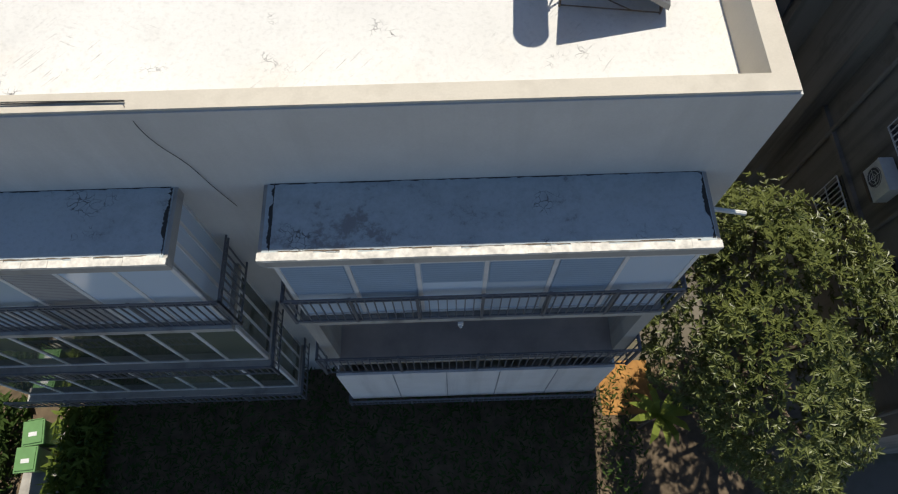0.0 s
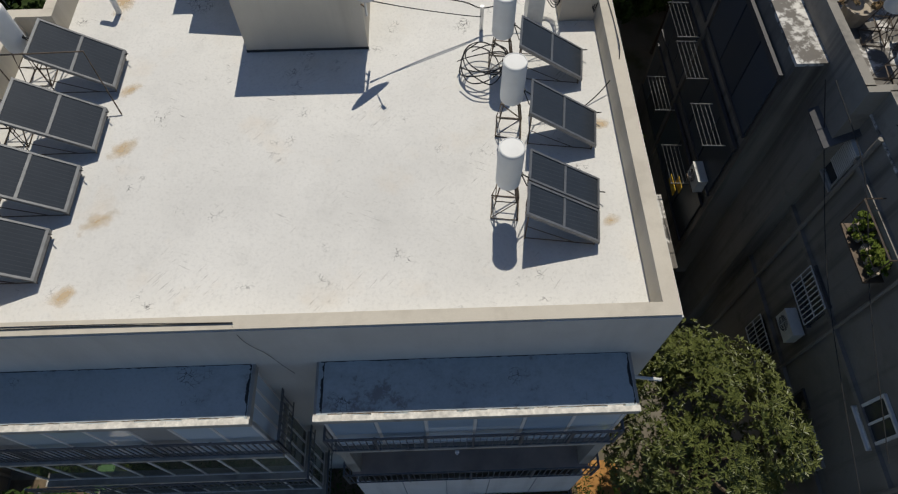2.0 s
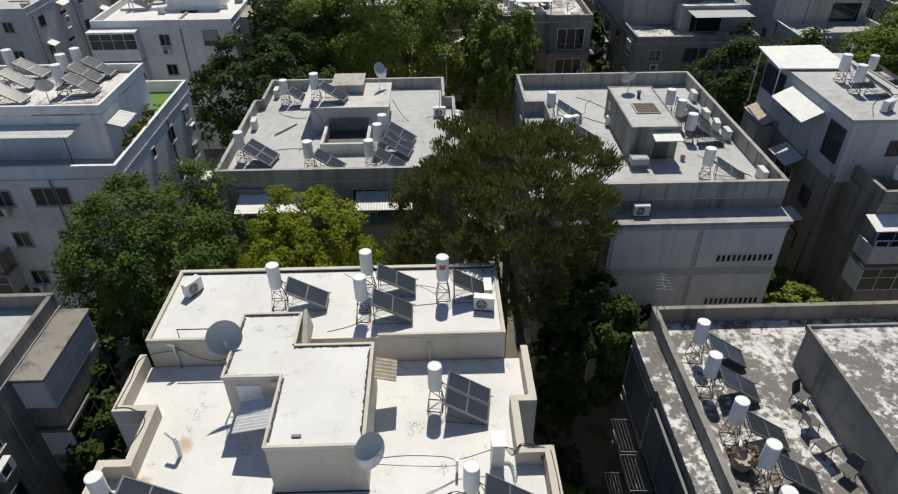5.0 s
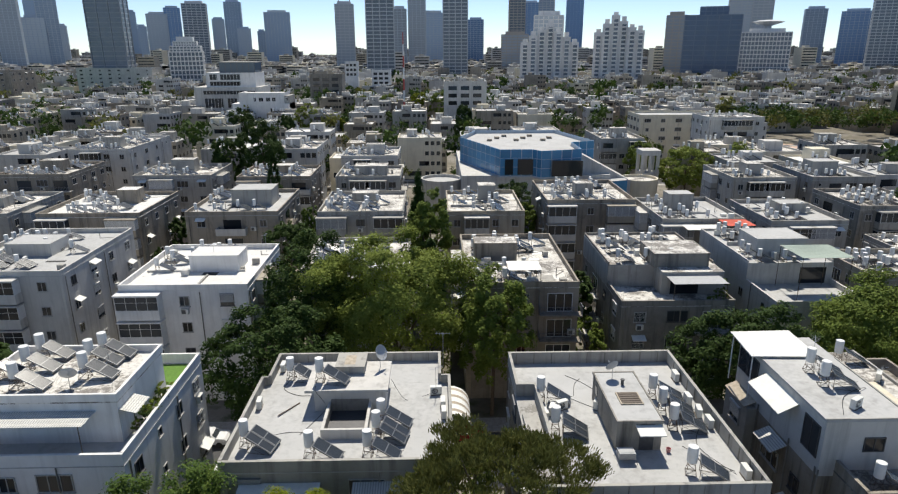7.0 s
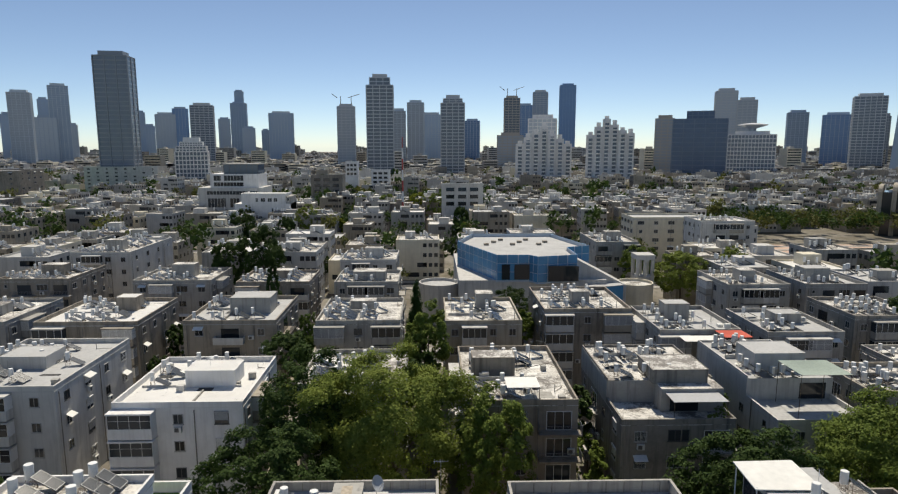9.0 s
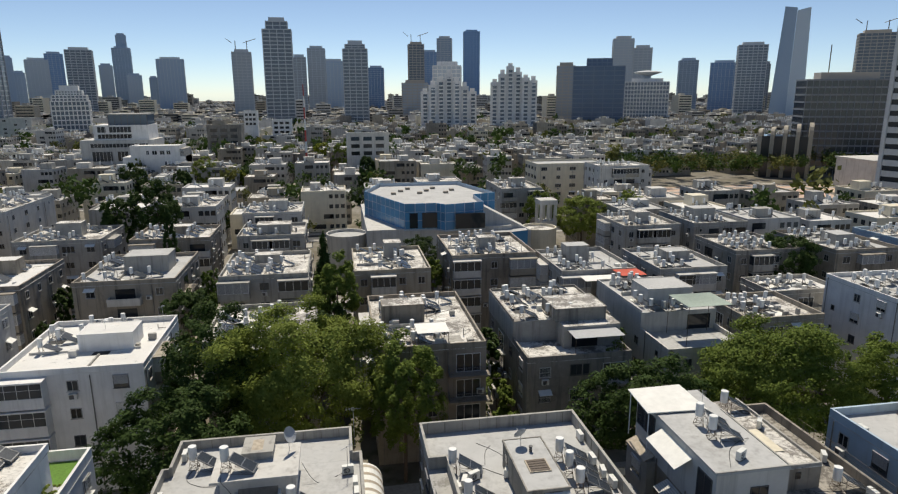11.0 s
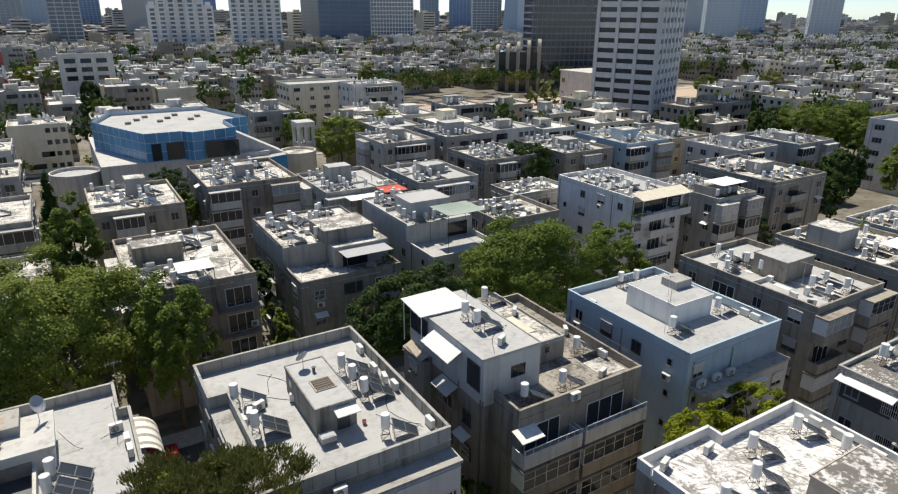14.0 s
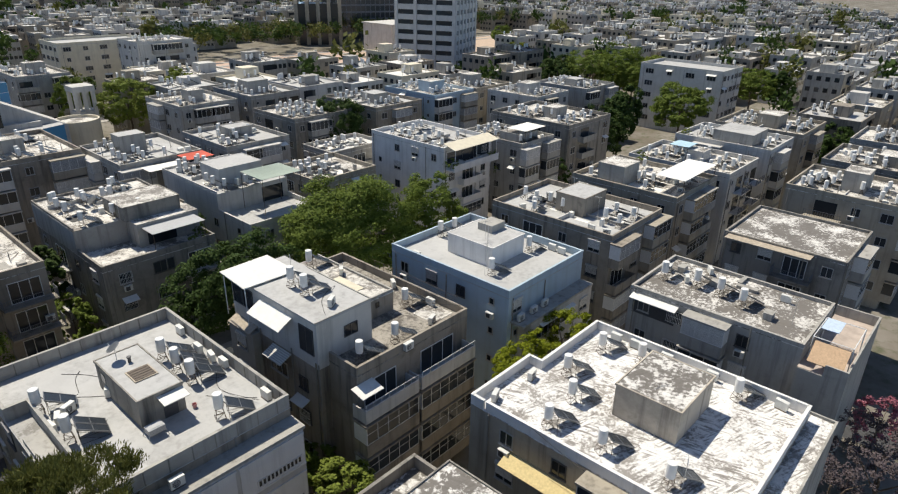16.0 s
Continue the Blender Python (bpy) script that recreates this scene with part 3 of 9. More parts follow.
def sloping(x0, y0, x1, y1, z0, z1, out, t=0.06):
    """A thin sheet from the edge (x0, y0)-(x1, y1) at height z0, falling to z1 over the offset out."""
    a, b, ox, oy = (x0, y0), (x1, y1), out[0], out[1]
    v = [(*a, z0), (*b, z0), (b[0] + ox, b[1] + oy, z1), (a[0] + ox, a[1] + oy, z1)]
    return Shape().add(v + [(x, y, z - t) for x, y, z in v], [(0, 3, 2, 1), (4, 5, 6, 7), (2, 3, 7, 6), (0, 1, 5, 4), (0, 4, 7, 3), (1, 2, 6, 5)])


# ---- what stands on roofs ----
def make_heater(panels, full=True, mark=False, legs=1.05, tank_r=0.26, tank_h=1.12, wide=1.02, hi=1.3):
    """A solar water heater: upright tank on a braced angle-iron stand, sloping collectors on its +x side."""
    ob = thing("solar_water_heater", (0, 0, -100), "white solar water tank on a steel stand with sloping collector", "solar water heater", "rooftop solar heaters")
    s = Shape()
    feet = [(0.42 * math.cos(a), 0.42 * math.sin(a)) for a in (0.8, 2.37, 3.94, 5.5)]
    head = [(0.22 * math.cos(a), 0.22 * math.sin(a)) for a in (0.8, 2.37, 3.94, 5.5)]
    f = [(*p, 0.02) for p in feet]
    h = [(*p, legs) for p in head]
    m = [tuple(a + (b - a) * 0.55 for a, b in zip(p, q)) for p, q in zip(f, h)]
    near = lambda p: (p[0] + 0.012, p[1] + 0.008, p[2])
    s.path([f[0], m[1], m[2], m[3], m[0], near(m[1]), f[1], near(m[2]), f[2], near(m[3]), f[3], near(m[0]), near(f[0]), near(f[1]), near(f[2]), near(f[3]), f[0], m[0], h[0], h[1], m[1], near(h[1]), h[2], m[2], near(h[2]), h[3], m[3], near(h[3]), near(h[0])], 0.017, 4)
    part("stand", s.mesh("stand", STEEL), ob)
    r, t = tank_r, tank_h
    prof = [(r * 0.55, legs - 0.03), (r * 0.96, legs), (r, legs + 0.05), (r, legs + t - 0.07), (r * 0.985, legs + t - 0.015), (r * 0.9, legs + t), (r * 0.88, legs + t - 0.012), (0.03, legs + t - 0.004)]
    tank = part("tank", Shape().lathe(prof, 22).mesh("tank", ENAMEL, smooth=True), ob)
    if full:
        part("seam", Shape().lathe([(r + 0.006, legs + t - 0.08), (r + 0.006, legs + t - 0.055)], 22).mesh("seam", ENAMEL), tank)
        part("valve", Shape().lathe([(0.05, 0), (0.05, 0.06)], 8, (r - 0.02, 0, legs + 0.25)).bar((r, 0, legs + 0.28), (r + 0.16, 0.05, legs + 0.1), 0.016, 5).mesh("valve", CABLE), tank)
    if mark:
        lab = Shape()
        for i in range(5):
            a, b = 4.2 + i * 0.2, 4.2 + (i + 1) * 0.2
            p = [((r + 0.004) * math.cos(q), (r + 0.004) * math.sin(q)) for q in (a, b)]
            lab.add([(*p[0], legs + 0.62), (*p[1], legs + 0.62), (*p[1], legs + 0.86), (*p[0], legs + 0.86)], [(0, 1, 2, 3)])
        part("sticker", lab.mesh("sticker", STICKER), tank, label="red maker's sticker with plain bar")
    long_x, lo = 1.62, 0.22
    for k in range(panels):
        y0 = -wide * panels / 2 + k * (wide + 0.04)
        x0 = 0.42
        slope = (hi - lo) / long_x
        f = lambda x, dz=0.0: hi - (x - x0) * slope + dz
        x1 = x0 + long_x
        c = Shape()
        for (xa, xb, ya, yb, dz, m) in ((x0, x1, y0, y0 + 0.05, 0.04, 0), (x0, x1, y0 + wide - 0.05, y0 + wide, 0.04, 0), (x0, x0 + 0.05, y0 + 0.05, y0 + wide - 0.05, 0.04, 0), (x1 - 0.05, x1, y0 + 0.05, y0 + wide - 0.05, 0.04, 0), ((x0 + x1) / 2 - 0.025, (x0 + x1) / 2 + 0.025, y0 + 0.05, y0 + wide - 0.05, 0.03, 0)):
            c.add([(xa, ya, f(xa, -0.06)), (xb, ya, f(xb, -0.06)), (xb, yb, f(xb, -0.06)), (xa, yb, f(xa, -0.06)), (xa, ya, f(xa, dz)), (xb, ya, f(xb, dz)), (xb, yb, f(xb, dz)), (xa, yb, f(xa, dz))], [(3, 2, 1, 0), (4, 5, 6, 7), (0, 1, 5, 4), (1, 2, 6, 5), (2, 3, 7, 6), (3, 0, 4, 7)])
        collector = part("collector", c.mesh("collector", PANEL_EDGE), ob)
        xa, xb, ya, yb = x0 + 0.05, x1 - 0.05, y0 + 0.05, y0 + wide - 0.05
        part("absorber", Shape().add([(xa, ya, f(xa, -0.05)), (xb, ya, f(xb, -0.05)), (xb, yb, f(xb, -0.05)), (xa, yb, f(xa, -0.05)), (xa, ya, f(xa, 0.015)), (xb, ya, f(xb, 0.015)), (xb, yb, f(xb, 0.015)), (xa, yb, f(xa, 0.015))], [(3, 2, 1, 0), (4, 5, 6, 7), (0, 1, 5, 4), (1, 2, 6, 5), (2, 3, 7, 6), (3, 0, 4, 7)]).mesh("absorber", SOLAR), collector, label="dark solar absorber under glass")
        g = Shape()
        for y in (y0 + 0.08, y0 + wide - 0.08):
            g.bar((x0 + 0.06, y, 0), (x0 + 0.06, y, hi - 0.07), 0.016, 4).bar((x1 - 0.08, y, 0), (x1 - 0.08, y, lo), 0.016, 4).bar((x0 + 0.06, y, 0.03), (x1 - 0.08, y, 0.03), 0.014, 4).bar((x0 + 0.06, y, 0.5), (x1 - 0.5, y, 0.03), 0.012, 4)
        g.bar((x0 + 0.06, y0 + 0.08, hi * 0.6), (x0 + 0.06, y0 + wide - 0.08, hi * 0.6), 0.014, 4).bar((x1 - 0.08, y0 + 0.08, 0.04), (x1 - 0.08, y0 + wide - 0.08, 0.04), 0.014, 4)
        if full:
            part("frame", g.mesh("frame", STEEL), ob)
    if not full:
        return ob
    hose = Shape()
    pts = [(r, 0.0, legs + 0.25), (r + 0.15, 0.1, 0.8), (0.6, 0.35, 0.35), (1.1, 0.52, 0.06), (1.9, 0.58, 0.12), (2.15, 0.45, 0.3)]
    part("hose", hose.path(pts, 0.014, 5).mesh("hose", CABLE), ob)
    return ob


PANEL_EDGE = plain("grey_collector_edge", (0.2, 0.205, 0.21), 0.45, 0.5, 0.15)
STICKER = plain("red_sticker", (0.45, 0.05, 0.06), 0.5)
HEATER = {1: make_heater(1, hi=1.15), 2: make_heater(2, wide=0.8, hi=1.08), 3: make_heater(1, mark=True, hi=1.15), 4: make_heater(1, False, legs=0.75, tank_r=0.27, tank_h=1.0, hi=1.0), 5: make_heater(2, False, legs=0.75, tank_r=0.27, tank_h=1.0, wide=0.85, hi=1.0), 7: make_heater(1, legs=0.78, tank_r=0.29, tank_h=1.0, hi=1.1), 6: make_heater(1, wide=1.25), 8: make_heater(2, legs=0.85, tank_r=0.28, tank_h=1.05, wide=0.72, hi=1.15)}


def heater(x, y, z, n=1, turn=0.0, grow=1.0):
    ob = copy_thing(HEATER[n], pose(x, y, z, 0, 0, turn) @ Matrix.Scale(grow, 4))
    return ob


def make_ac():
    ob = thing("air_conditioner", (0, 0, -100), "off-white outdoor air conditioning unit with round fan grille", "air conditioner", "outdoor air conditioners")
    part("casing", Shape().box(-0.42, -0.16, 0.06, 0.42, 0.16, 0.66).box(-0.43, -0.17, 0.66, 0.43, 0.17, 0.69).mesh("casing", AC_WHITE), ob)
    part("fan_opening", Shape().add([(0.02 - 0.11 + 0.25 * math.cos(a), -0.165, 0.36 + 0.25 * math.sin(a)) for a in [2 * math.pi * i / 20 for i in range(20)]], [tuple(range(20))]).mesh("fan_opening", FRAME_DARK), ob)
    g = Shape()
    for r in (0.08, 0.16, 0.24):
        p = [(-0.09 + r * math.cos(a), -0.18, 0.36 + r * math.sin(a)) for a in [2 * math.pi * i / 14 for i in range(15)]]
        g.path(p, 0.008, 3)
    g.bar((-0.33, -0.18, 0.36), (0.15, -0.18, 0.36), 0.008, 3).bar((-0.09, -0.18, 0.12), (-0.09, -0.18, 0.6), 0.008, 3)
    part("grille", g.mesh("grille", AC_WHITE), ob)
    part("base_frame", Shape().box(-0.38, -0.19, 0, 0.38, 0.19, 0.06).mesh("base_frame", STEEL), ob)
    return ob


AC = make_ac()


def ac(x, y, z, turn=0.0):
    return copy_thing(AC, pose(x, y, z, 0, 0, turn))


def make_dish(r=0.6):
    ob = thing("satellite_dish", (0, 0, -100), "grey satellite dish on a steel pole", "satellite dish", "rooftop satellite dishes")
    part("pole", Shape().bar((0, 0, 0), (0, 0, 1.1), 0.03, 8).mesh("pole", ALU), ob)
    prof = [(r * k / 6, 0.28 * r * (k / 6) ** 2) for k in range(1, 7)]
    back = [(q, z - 0.02) for q, z in reversed(prof)]
    d = part("reflector", Shape().lathe(prof + [(r + 0.01, 0.28 * r)] + back, 28).mesh("reflector", DISH, smooth=True), ob, (0, 0, 1.2))
    d.rotation_euler = (radians(62), 0, 0)
    f = part("feed_arm", Shape().bar((0, -r * 0.75, 0.08), (0, -0.1, 0.62), 0.018, 5).lathe([(0.05, 0.58), (0.05, 0.72)], 8, (0, -0.08, 0)).mesh("feed_arm", ALU), d)
    return ob


DISH = plain("grey_painted_dish", (0.42, 0.43, 0.44), 0.5, 0.2, 0.08, 2.0)
DISHES = make_dish()


def dish(x, y, z, turn=0.0, grow=1.0):
    return copy_thing(DISHES, pose(x, y, z, 0, 0, turn) @ Matrix.Scale(grow, 4))


def cable(label, points, r=0.015, mat=None):
    """A slack cable through points, as one smooth run."""
    cu = []
    pts = [Vector(p) for p in points]
    for i in range(len(pts) - 1):
        p0, p1, p2, p3 = pts[max(0, i - 1)], pts[i], pts[i + 1], pts[min(len(pts) - 1, i + 2)]
        for k in range(5):
            u = k / 5
            cu.append(0.5 * ((2 * p1) + (p2 - p0) * u + (2 * p0 - 5 * p1 + 4 * p2 - p3) * u * u + (3 * p1 - p0 - 3 * p2 + p3) * u ** 3))
    ob = new("cable", Shape().path(cu + [pts[-1]], r, 4).mesh("cable", mat or CABLE))
    return tagged(ob, label, "cable")


# ---- trees ----
def crown_mesh(seed, size, clumps, leaves, leaf, mat, droop=0.0, cone=0.0, clump=0.16, narrow=0.45, upright=False, lobes=0):
    """Leaves in clumps round an uneven crown of half-extents size, round the origin."""
    g = np.random.default_rng(seed)
    a = g.uniform(0, 2 * np.pi, clumps)
    cz = g.uniform(-0.75, 1, clumps)
    rr = np.sqrt(1 - cz**2 * 0.97) * (1 - cone * (cz + 0.75) / 1.75)
    deep = g.uniform(0.45, 1, clumps) ** 0.45 * g.uniform(0.82, 1.13, clumps)
    centre = np.stack([rr * np.cos(a) * deep, rr * np.sin(a) * deep, cz * deep], 1)
    if lobes:
        k = np.arange(lobes)
        lift = -0.72 + 1.66 * (k + 0.5) / lobes
        flat = np.sqrt(1 - lift**2 * 0.96)
        q = np.stack([flat * np.cos(k * 2.4), flat * np.sin(k * 2.4), lift], 1) + g.normal(0, 0.13, (lobes, 3))
        q *= g.uniform(0.5, 0.72, (lobes, 1))
        girth = g.uniform(0.26, 0.44, (lobes, 1))
        pick = g.integers(0, lobes, clumps)
        d = g.normal(0, 0.9, (clumps, 3)) + q[pick] * 1.9 + np.array([0, 0, 0.3])
        d /= np.linalg.norm(d, axis=1)[:, None]
        centre = q[pick] + d * girth[pick] * g.uniform(0.75, 1.08, (clumps, 1))
    c = np.repeat(centre, leaves, 0)
    n = len(c)
    off = g.normal(0, 1, (n, 3))
    off /= np.linalg.norm(off, axis=1)[:, None]
    off *= g.uniform(0.2, 1, (n, 1)) ** 0.5 * clump * g.uniform(0.7, 1.3, (clumps, 1)).repeat(leaves, 0)
    off[:, 2] *= 0.7
    at = (c + off) * np.array(size)
    up = c * 0.5 + off * 2.5 / clump * 0.3 + np.array([0, 0, 0.7]) + g.normal(0, 0.45, (n, 3))
    up /= np.linalg.norm(up, axis=1)[:, None]
    side = np.cross(up, g.normal(0, 1, (n, 3)))
    side /= np.linalg.norm(side, axis=1)[:, None] + 1e-9
    along = np.cross(up, side)
    if upright:
        along = up + g.normal(0, 0.25, (n, 3)) + np.array([0, 0, 0.4])
        along /= np.linalg.norm(along, axis=1)[:, None]
    along[:, 2] -= droop
    s = leaf * g.uniform(0.6, 1.3, (n, 1))
    v = np.stack([at - along * s * 0.5, at + side * s * narrow * 0.5, at + along * s * 0.5 - up * s * 0.08, at - side * s * narrow * 0.5], 1).reshape(-1, 3)
    me = bpy.data.meshes.new("crown")
    me.from_pydata(v.tolist(), [], np.arange(4 * n).reshape(-1, 4).tolist())
    me.materials.append(mat)
    me.update()
    return me, centre * np.array(size)


CROWNS = {}


def tree(x, y, top, rx, ry, rz, mat, name="tree", label="", leaf=0.34, clumps=150, leaves=70, seed=1, droop=0.0, cone=0.0, narrow=0.62, clump=0.12, base=0.0, upright=False):
    label = label or "broad green street tree with a dense leafy crown"
    ob = thing(name, (x, y, base), label, "tree")
    cz = top - base - rz
    if not (upright or cone):
        clumps = int(clumps * 1.5)
    key = (seed, round(rx / 1.5), round(rz / 1.5), mat.name, leaf, clumps)
    if key not in CROWNS:
        CROWNS[key] = (*crown_mesh(seed, (rx, ry, rz), clumps, leaves, leaf, mat, droop, cone, clump, narrow, upright, 0 if cone > 0.5 else 14 + int(rx * 3.0)), rx, ry, rz)
    me, centres, ox, oy, oz = CROWNS[key]
    c = part("crown", me, ob, (0, 0, cz), 0 if abs(rx - ry) > 0.5 else (x * 37) % 360)
    c.scale = (rx / ox, ry / oy, rz / oz)
    r = 0.05 + 0.028 * rx
    part("trunk", Shape().bar((0, 0, -0.1), (r * 0.6, -r * 0.4, cz * 0.5), r * 1.3, 9, r).bar((r * 0.6, -r * 0.4, cz * 0.5), (0, 0, cz), r, 9, r * 0.55).mesh("trunk", BARK, smooth=True), ob)
    for i in range(0, min(len(centres), 45), 15):
        p = centres[i]
        s = Shape().bar((r * 0.5, 0, cz * 0.55), (p[0] * 0.45, p[1] * 0.45, cz + p[2] * 0.3 - 0.4), r * 0.55, 6, r * 0.3)
        s.bar((p[0] * 0.45, p[1] * 0.45, cz + p[2] * 0.3 - 0.4), (p[0] * 0.95, p[1] * 0.95, cz + p[2] * 0.95), r * 0.3, 5, r * 0.08)
        part("limb", s.mesh("limb", BARK), ob)
    return ob


# ---- ground ----
def slab(name, label, category, x0, y0, x1, y1, z0, z1, mat):
    return tagged(new(name, Shape().box(x0, y0, z0, x1, y1, z1).mesh(name, mat)), label, category, "", "structure")


def ground_look(t, p):
    c = mixed(t, ramp(t, noise_at(t, 0.06, 6), 0.4, 0.62), (0.13, 0.11, 0.08), (0.24, 0.22, 0.19))
    c = mixed(t, ramp(t, noise_at(t, 0.5, 6), 0.5, 0.7), c, (0.075, 0.085, 0.04))
    t.links.new(c, p.inputs["Base Color"])
    p.inputs["Roughness"].default_value = 0.95


GROUND = material("yard_ground", ground_look)
slab("ground", "dry yard earth and worn ground between buildings", "ground", -3500, -400, 3500, 4500, -1.0, 0.0, GROUND)
for i, y in enumerate((54.5, 120.5, 186.5, 252.5)):
    slab("road", "grey asphalt street between rows of houses", "road", -400, y - 3.2, 420, y + 3.2, -0.5, 0.03, ASPHALT)
    for k in (-1, 1):
        slab("pavement", "raised concrete pavement beside the street", "pavement", -400, y + k * 4.5 - 1.3, 420, y + k * 4.5 + 1.3, -0.5, 0.15, PAVING)
slab("road", "narrow asphalt street crossing in shade", "road", 62.6, -60, 67.6, 51.0, -0.5, 0.025, ASPHALT)
slab("ground_garden", "dark shaded garden soil before the house", "garden", -16.5, -9, 9, 4.6, -0.5, 0.04, SOIL)
slab("path", "pale concrete path with bins beside the garden", "path", -13.1, -8, -11.8, 3.0, -0.5, 0.08, PAVING)

# ---- the house below the camera ----
home = thing("apartment_block", (0, 0, 0), "white-roofed beige apartment block with glazed balcony bays", "apartment building")
LOW, HIGH, RIM = 13.2, 14.5, 13.9
OUT_LOW = [(-11.0, 4.65), (4.42, 4.65), (4.42, 13.7), (3.45, 13.7), (3.45, 15.7), (4.15, 15.7), (4.15, 18.6), (-11.4, 18.6), (-11.4, 15.7), (-10.1, 15.7), (-10.1, 13.6), (-11.0, 13.6)]
part("wall", Shape().prism(OUT_LOW, 0, LOW - 0.05).mesh("wall", HOME_WALL := plaster("pale_facade_render", (0.6, 0.59, 0.56), (0.38, 0.37, 0.34), 0.3)), home)
part("roof", Shape().prism([(-3.3 + (x + 3.3) * 0.994, 11.6 + (y - 11.6) * 0.994) for x, y in OUT_LOW], LOW - 0.06, LOW).mesh("roof", ROOF_WHITE), home, label="white brushed roof coating with hairline cracks")
part("wall", Shape().box(-11.0, 18.6, 0, 3.25, 23.2, HIGH - 0.05).mesh("wall", PARAPET), home)
part("roof", Shape().box(-10.98, 18.62, HIGH - 0.05, 3.23, 23.18, HIGH).mesh("roof", ROOF_WHITE), home)
T = 0.28
RIMS = [(-11.0, 4.65, 4.42, 4.65 + T), (4.42 - T - 0.04, 4.65 + T, 4.42, 13.7 - T), (3.45 - T, 13.7 - T, 4.42, 13.7), (3.45 - T, 13.7, 3.45, 15.7), (3.45 - T, 15.7, 4.15, 15.7 + T), (4.15 - T, 15.7 + T, 4.15, 18.6),
        (-11.0, 4.65 + T, -11.0 + T, 13.6 - T), (-11.0, 13.6 - T, -10.1 + T, 13.6), (-10.1, 13.6, -10.1 + T, 15.7), (-11.4, 15.7, -10.1 + T, 15.7 + T), (-11.4, 15.7 + T, -11.4 + T, 18.6)]
for i, (a, b, c, d) in enumerate(RIMS):
    part("parapet", Shape().box(a - 0.003 * (i % 2), b, LOW, c + 0.003 * (i % 2), d, RIM - 0.003 * (i % 2)).mesh("parapet", PARAPET), home, label="sand-coloured rendered parapet")
for a, b, c, d in ((-11.0, 23.02, 3.25, 23.2), (-11.0, 18.6, -10.85, 23.02), (3.1, 18.6, 3.25, 23.02), (-10.85, 18.6, -7.0, 18.72), (-1.85, 18.6, 3.1, 18.72)):
    part("parapet", Shape().box(a, b, HIGH, c, d, HIGH + 0.14).mesh("parapet", PARAPET), home)
part("seam", Shape().box(-10.85, 22.98, HIGH + 0.004, 3.1, 23.02, HIGH + 0.07).mesh("seam", TAR), home)



def stain_look(t, p):
    tc = t.nodes.new("ShaderNodeTexCoord")
    ln = t.nodes.new("ShaderNodeVectorMath")
    ln.operation = "LENGTH"
    t.links.new(tc.outputs["Object"], ln.inputs[0])
    add = t.nodes.new("ShaderNodeMath")
    add.operation = "MULTIPLY_ADD"
    add.inputs[1].default_value = 1.1
    t.links.new(noise_at(t, 2.2, 6), add.inputs[0])
    t.links.new(ln.outputs["Value"], add.inputs[2])
    t.links.new(ramp(t, add.outputs[0], 0.6, 1.35, (0.5,) * 3, (0, 0, 0)), p.inputs["Alpha"])
    p.inputs["Base Color"].default_value = (0.6, 0.42, 0.2, 1)
    p.inputs["Roughness"].default_value = 0.9


RUST = material("rusty_water_stain", stain_look)
for x, y, sx, sy in ((-7.6, 7.6, 0.6, 1.0), (-7.5, 9.6, 0.6, 0.9), (-8.6, 14.6, 1.6, 0.7), (-7.7, 11.4, 0.5, 0.8), (-7.9, 5.8, 0.5, 0.7), (3.7, 9.9, 0.4, 0.5), (3.6, 7.2, 0.35, 0.5), (-9.6, 13.2, 0.6, 0.8)):
    o = part("stain", kept("stain", lambda: Shape().add([(-1, -1, 0), (1, -1, 0), (1, 1, 0), (-1, 1, 0)], [(0, 1, 2, 3)]).mesh("stain", RUST)), home, (x, y, LOW + 0.004), x * 30, "rusty water stain on the coating")
    o.scale = (sx, sy, 1)

for a, b, c, d in ((-11.03, 4.62, 4.45, 4.65), (4.42, 4.65, 4.45, 13.7), (-11.03, 4.65, -11.0, 13.6)):
    part("facing", Shape().box(a, b, 0.1, c, d, RIM - 0.05).mesh("facing", HOME_WALL), home)

# the stair house on the roof
stair = part("stair_house", Shape().prism([(-4.95, 12.6), (-1.85, 12.6), (-1.85, 17.1), (-4.75, 17.1), (-4.75, 18.9), (-7.0, 18.9), (-7.0, 15.6), (-4.95, 15.6)], LOW - 0.02, 15.5).mesh("stair_house", PARAPET), home)
part("roof", Shape().prism([(-4.98, 12.57), (-1.82, 12.57), (-1.82, 17.13), (-4.72, 17.13), (-4.72, 18.93), (-7.03, 18.93), (-7.03, 15.57), (-4.98, 15.57)], 15.5, 15.58).mesh("roof", ROOF_WHITE), stair)
for a, b, c, d in ((-5.0, 12.55, -1.8, 12.65), (-1.92, 12.65, -1.8, 17.05), (-4.75, 17.05, -1.8, 17.15), (-4.82, 17.15, -4.7, 18.85), (-7.05, 18.85, -4.7, 18.95), (-7.05, 15.55, -6.95, 18.85), (-6.95, 15.55, -4.9, 15.65), (-5.0, 12.65, -4.9, 15.55)):
    part("kerb", Shape().box(a, b, 15.58, c, d, 15.66).mesh("kerb", PARAPET), stair)
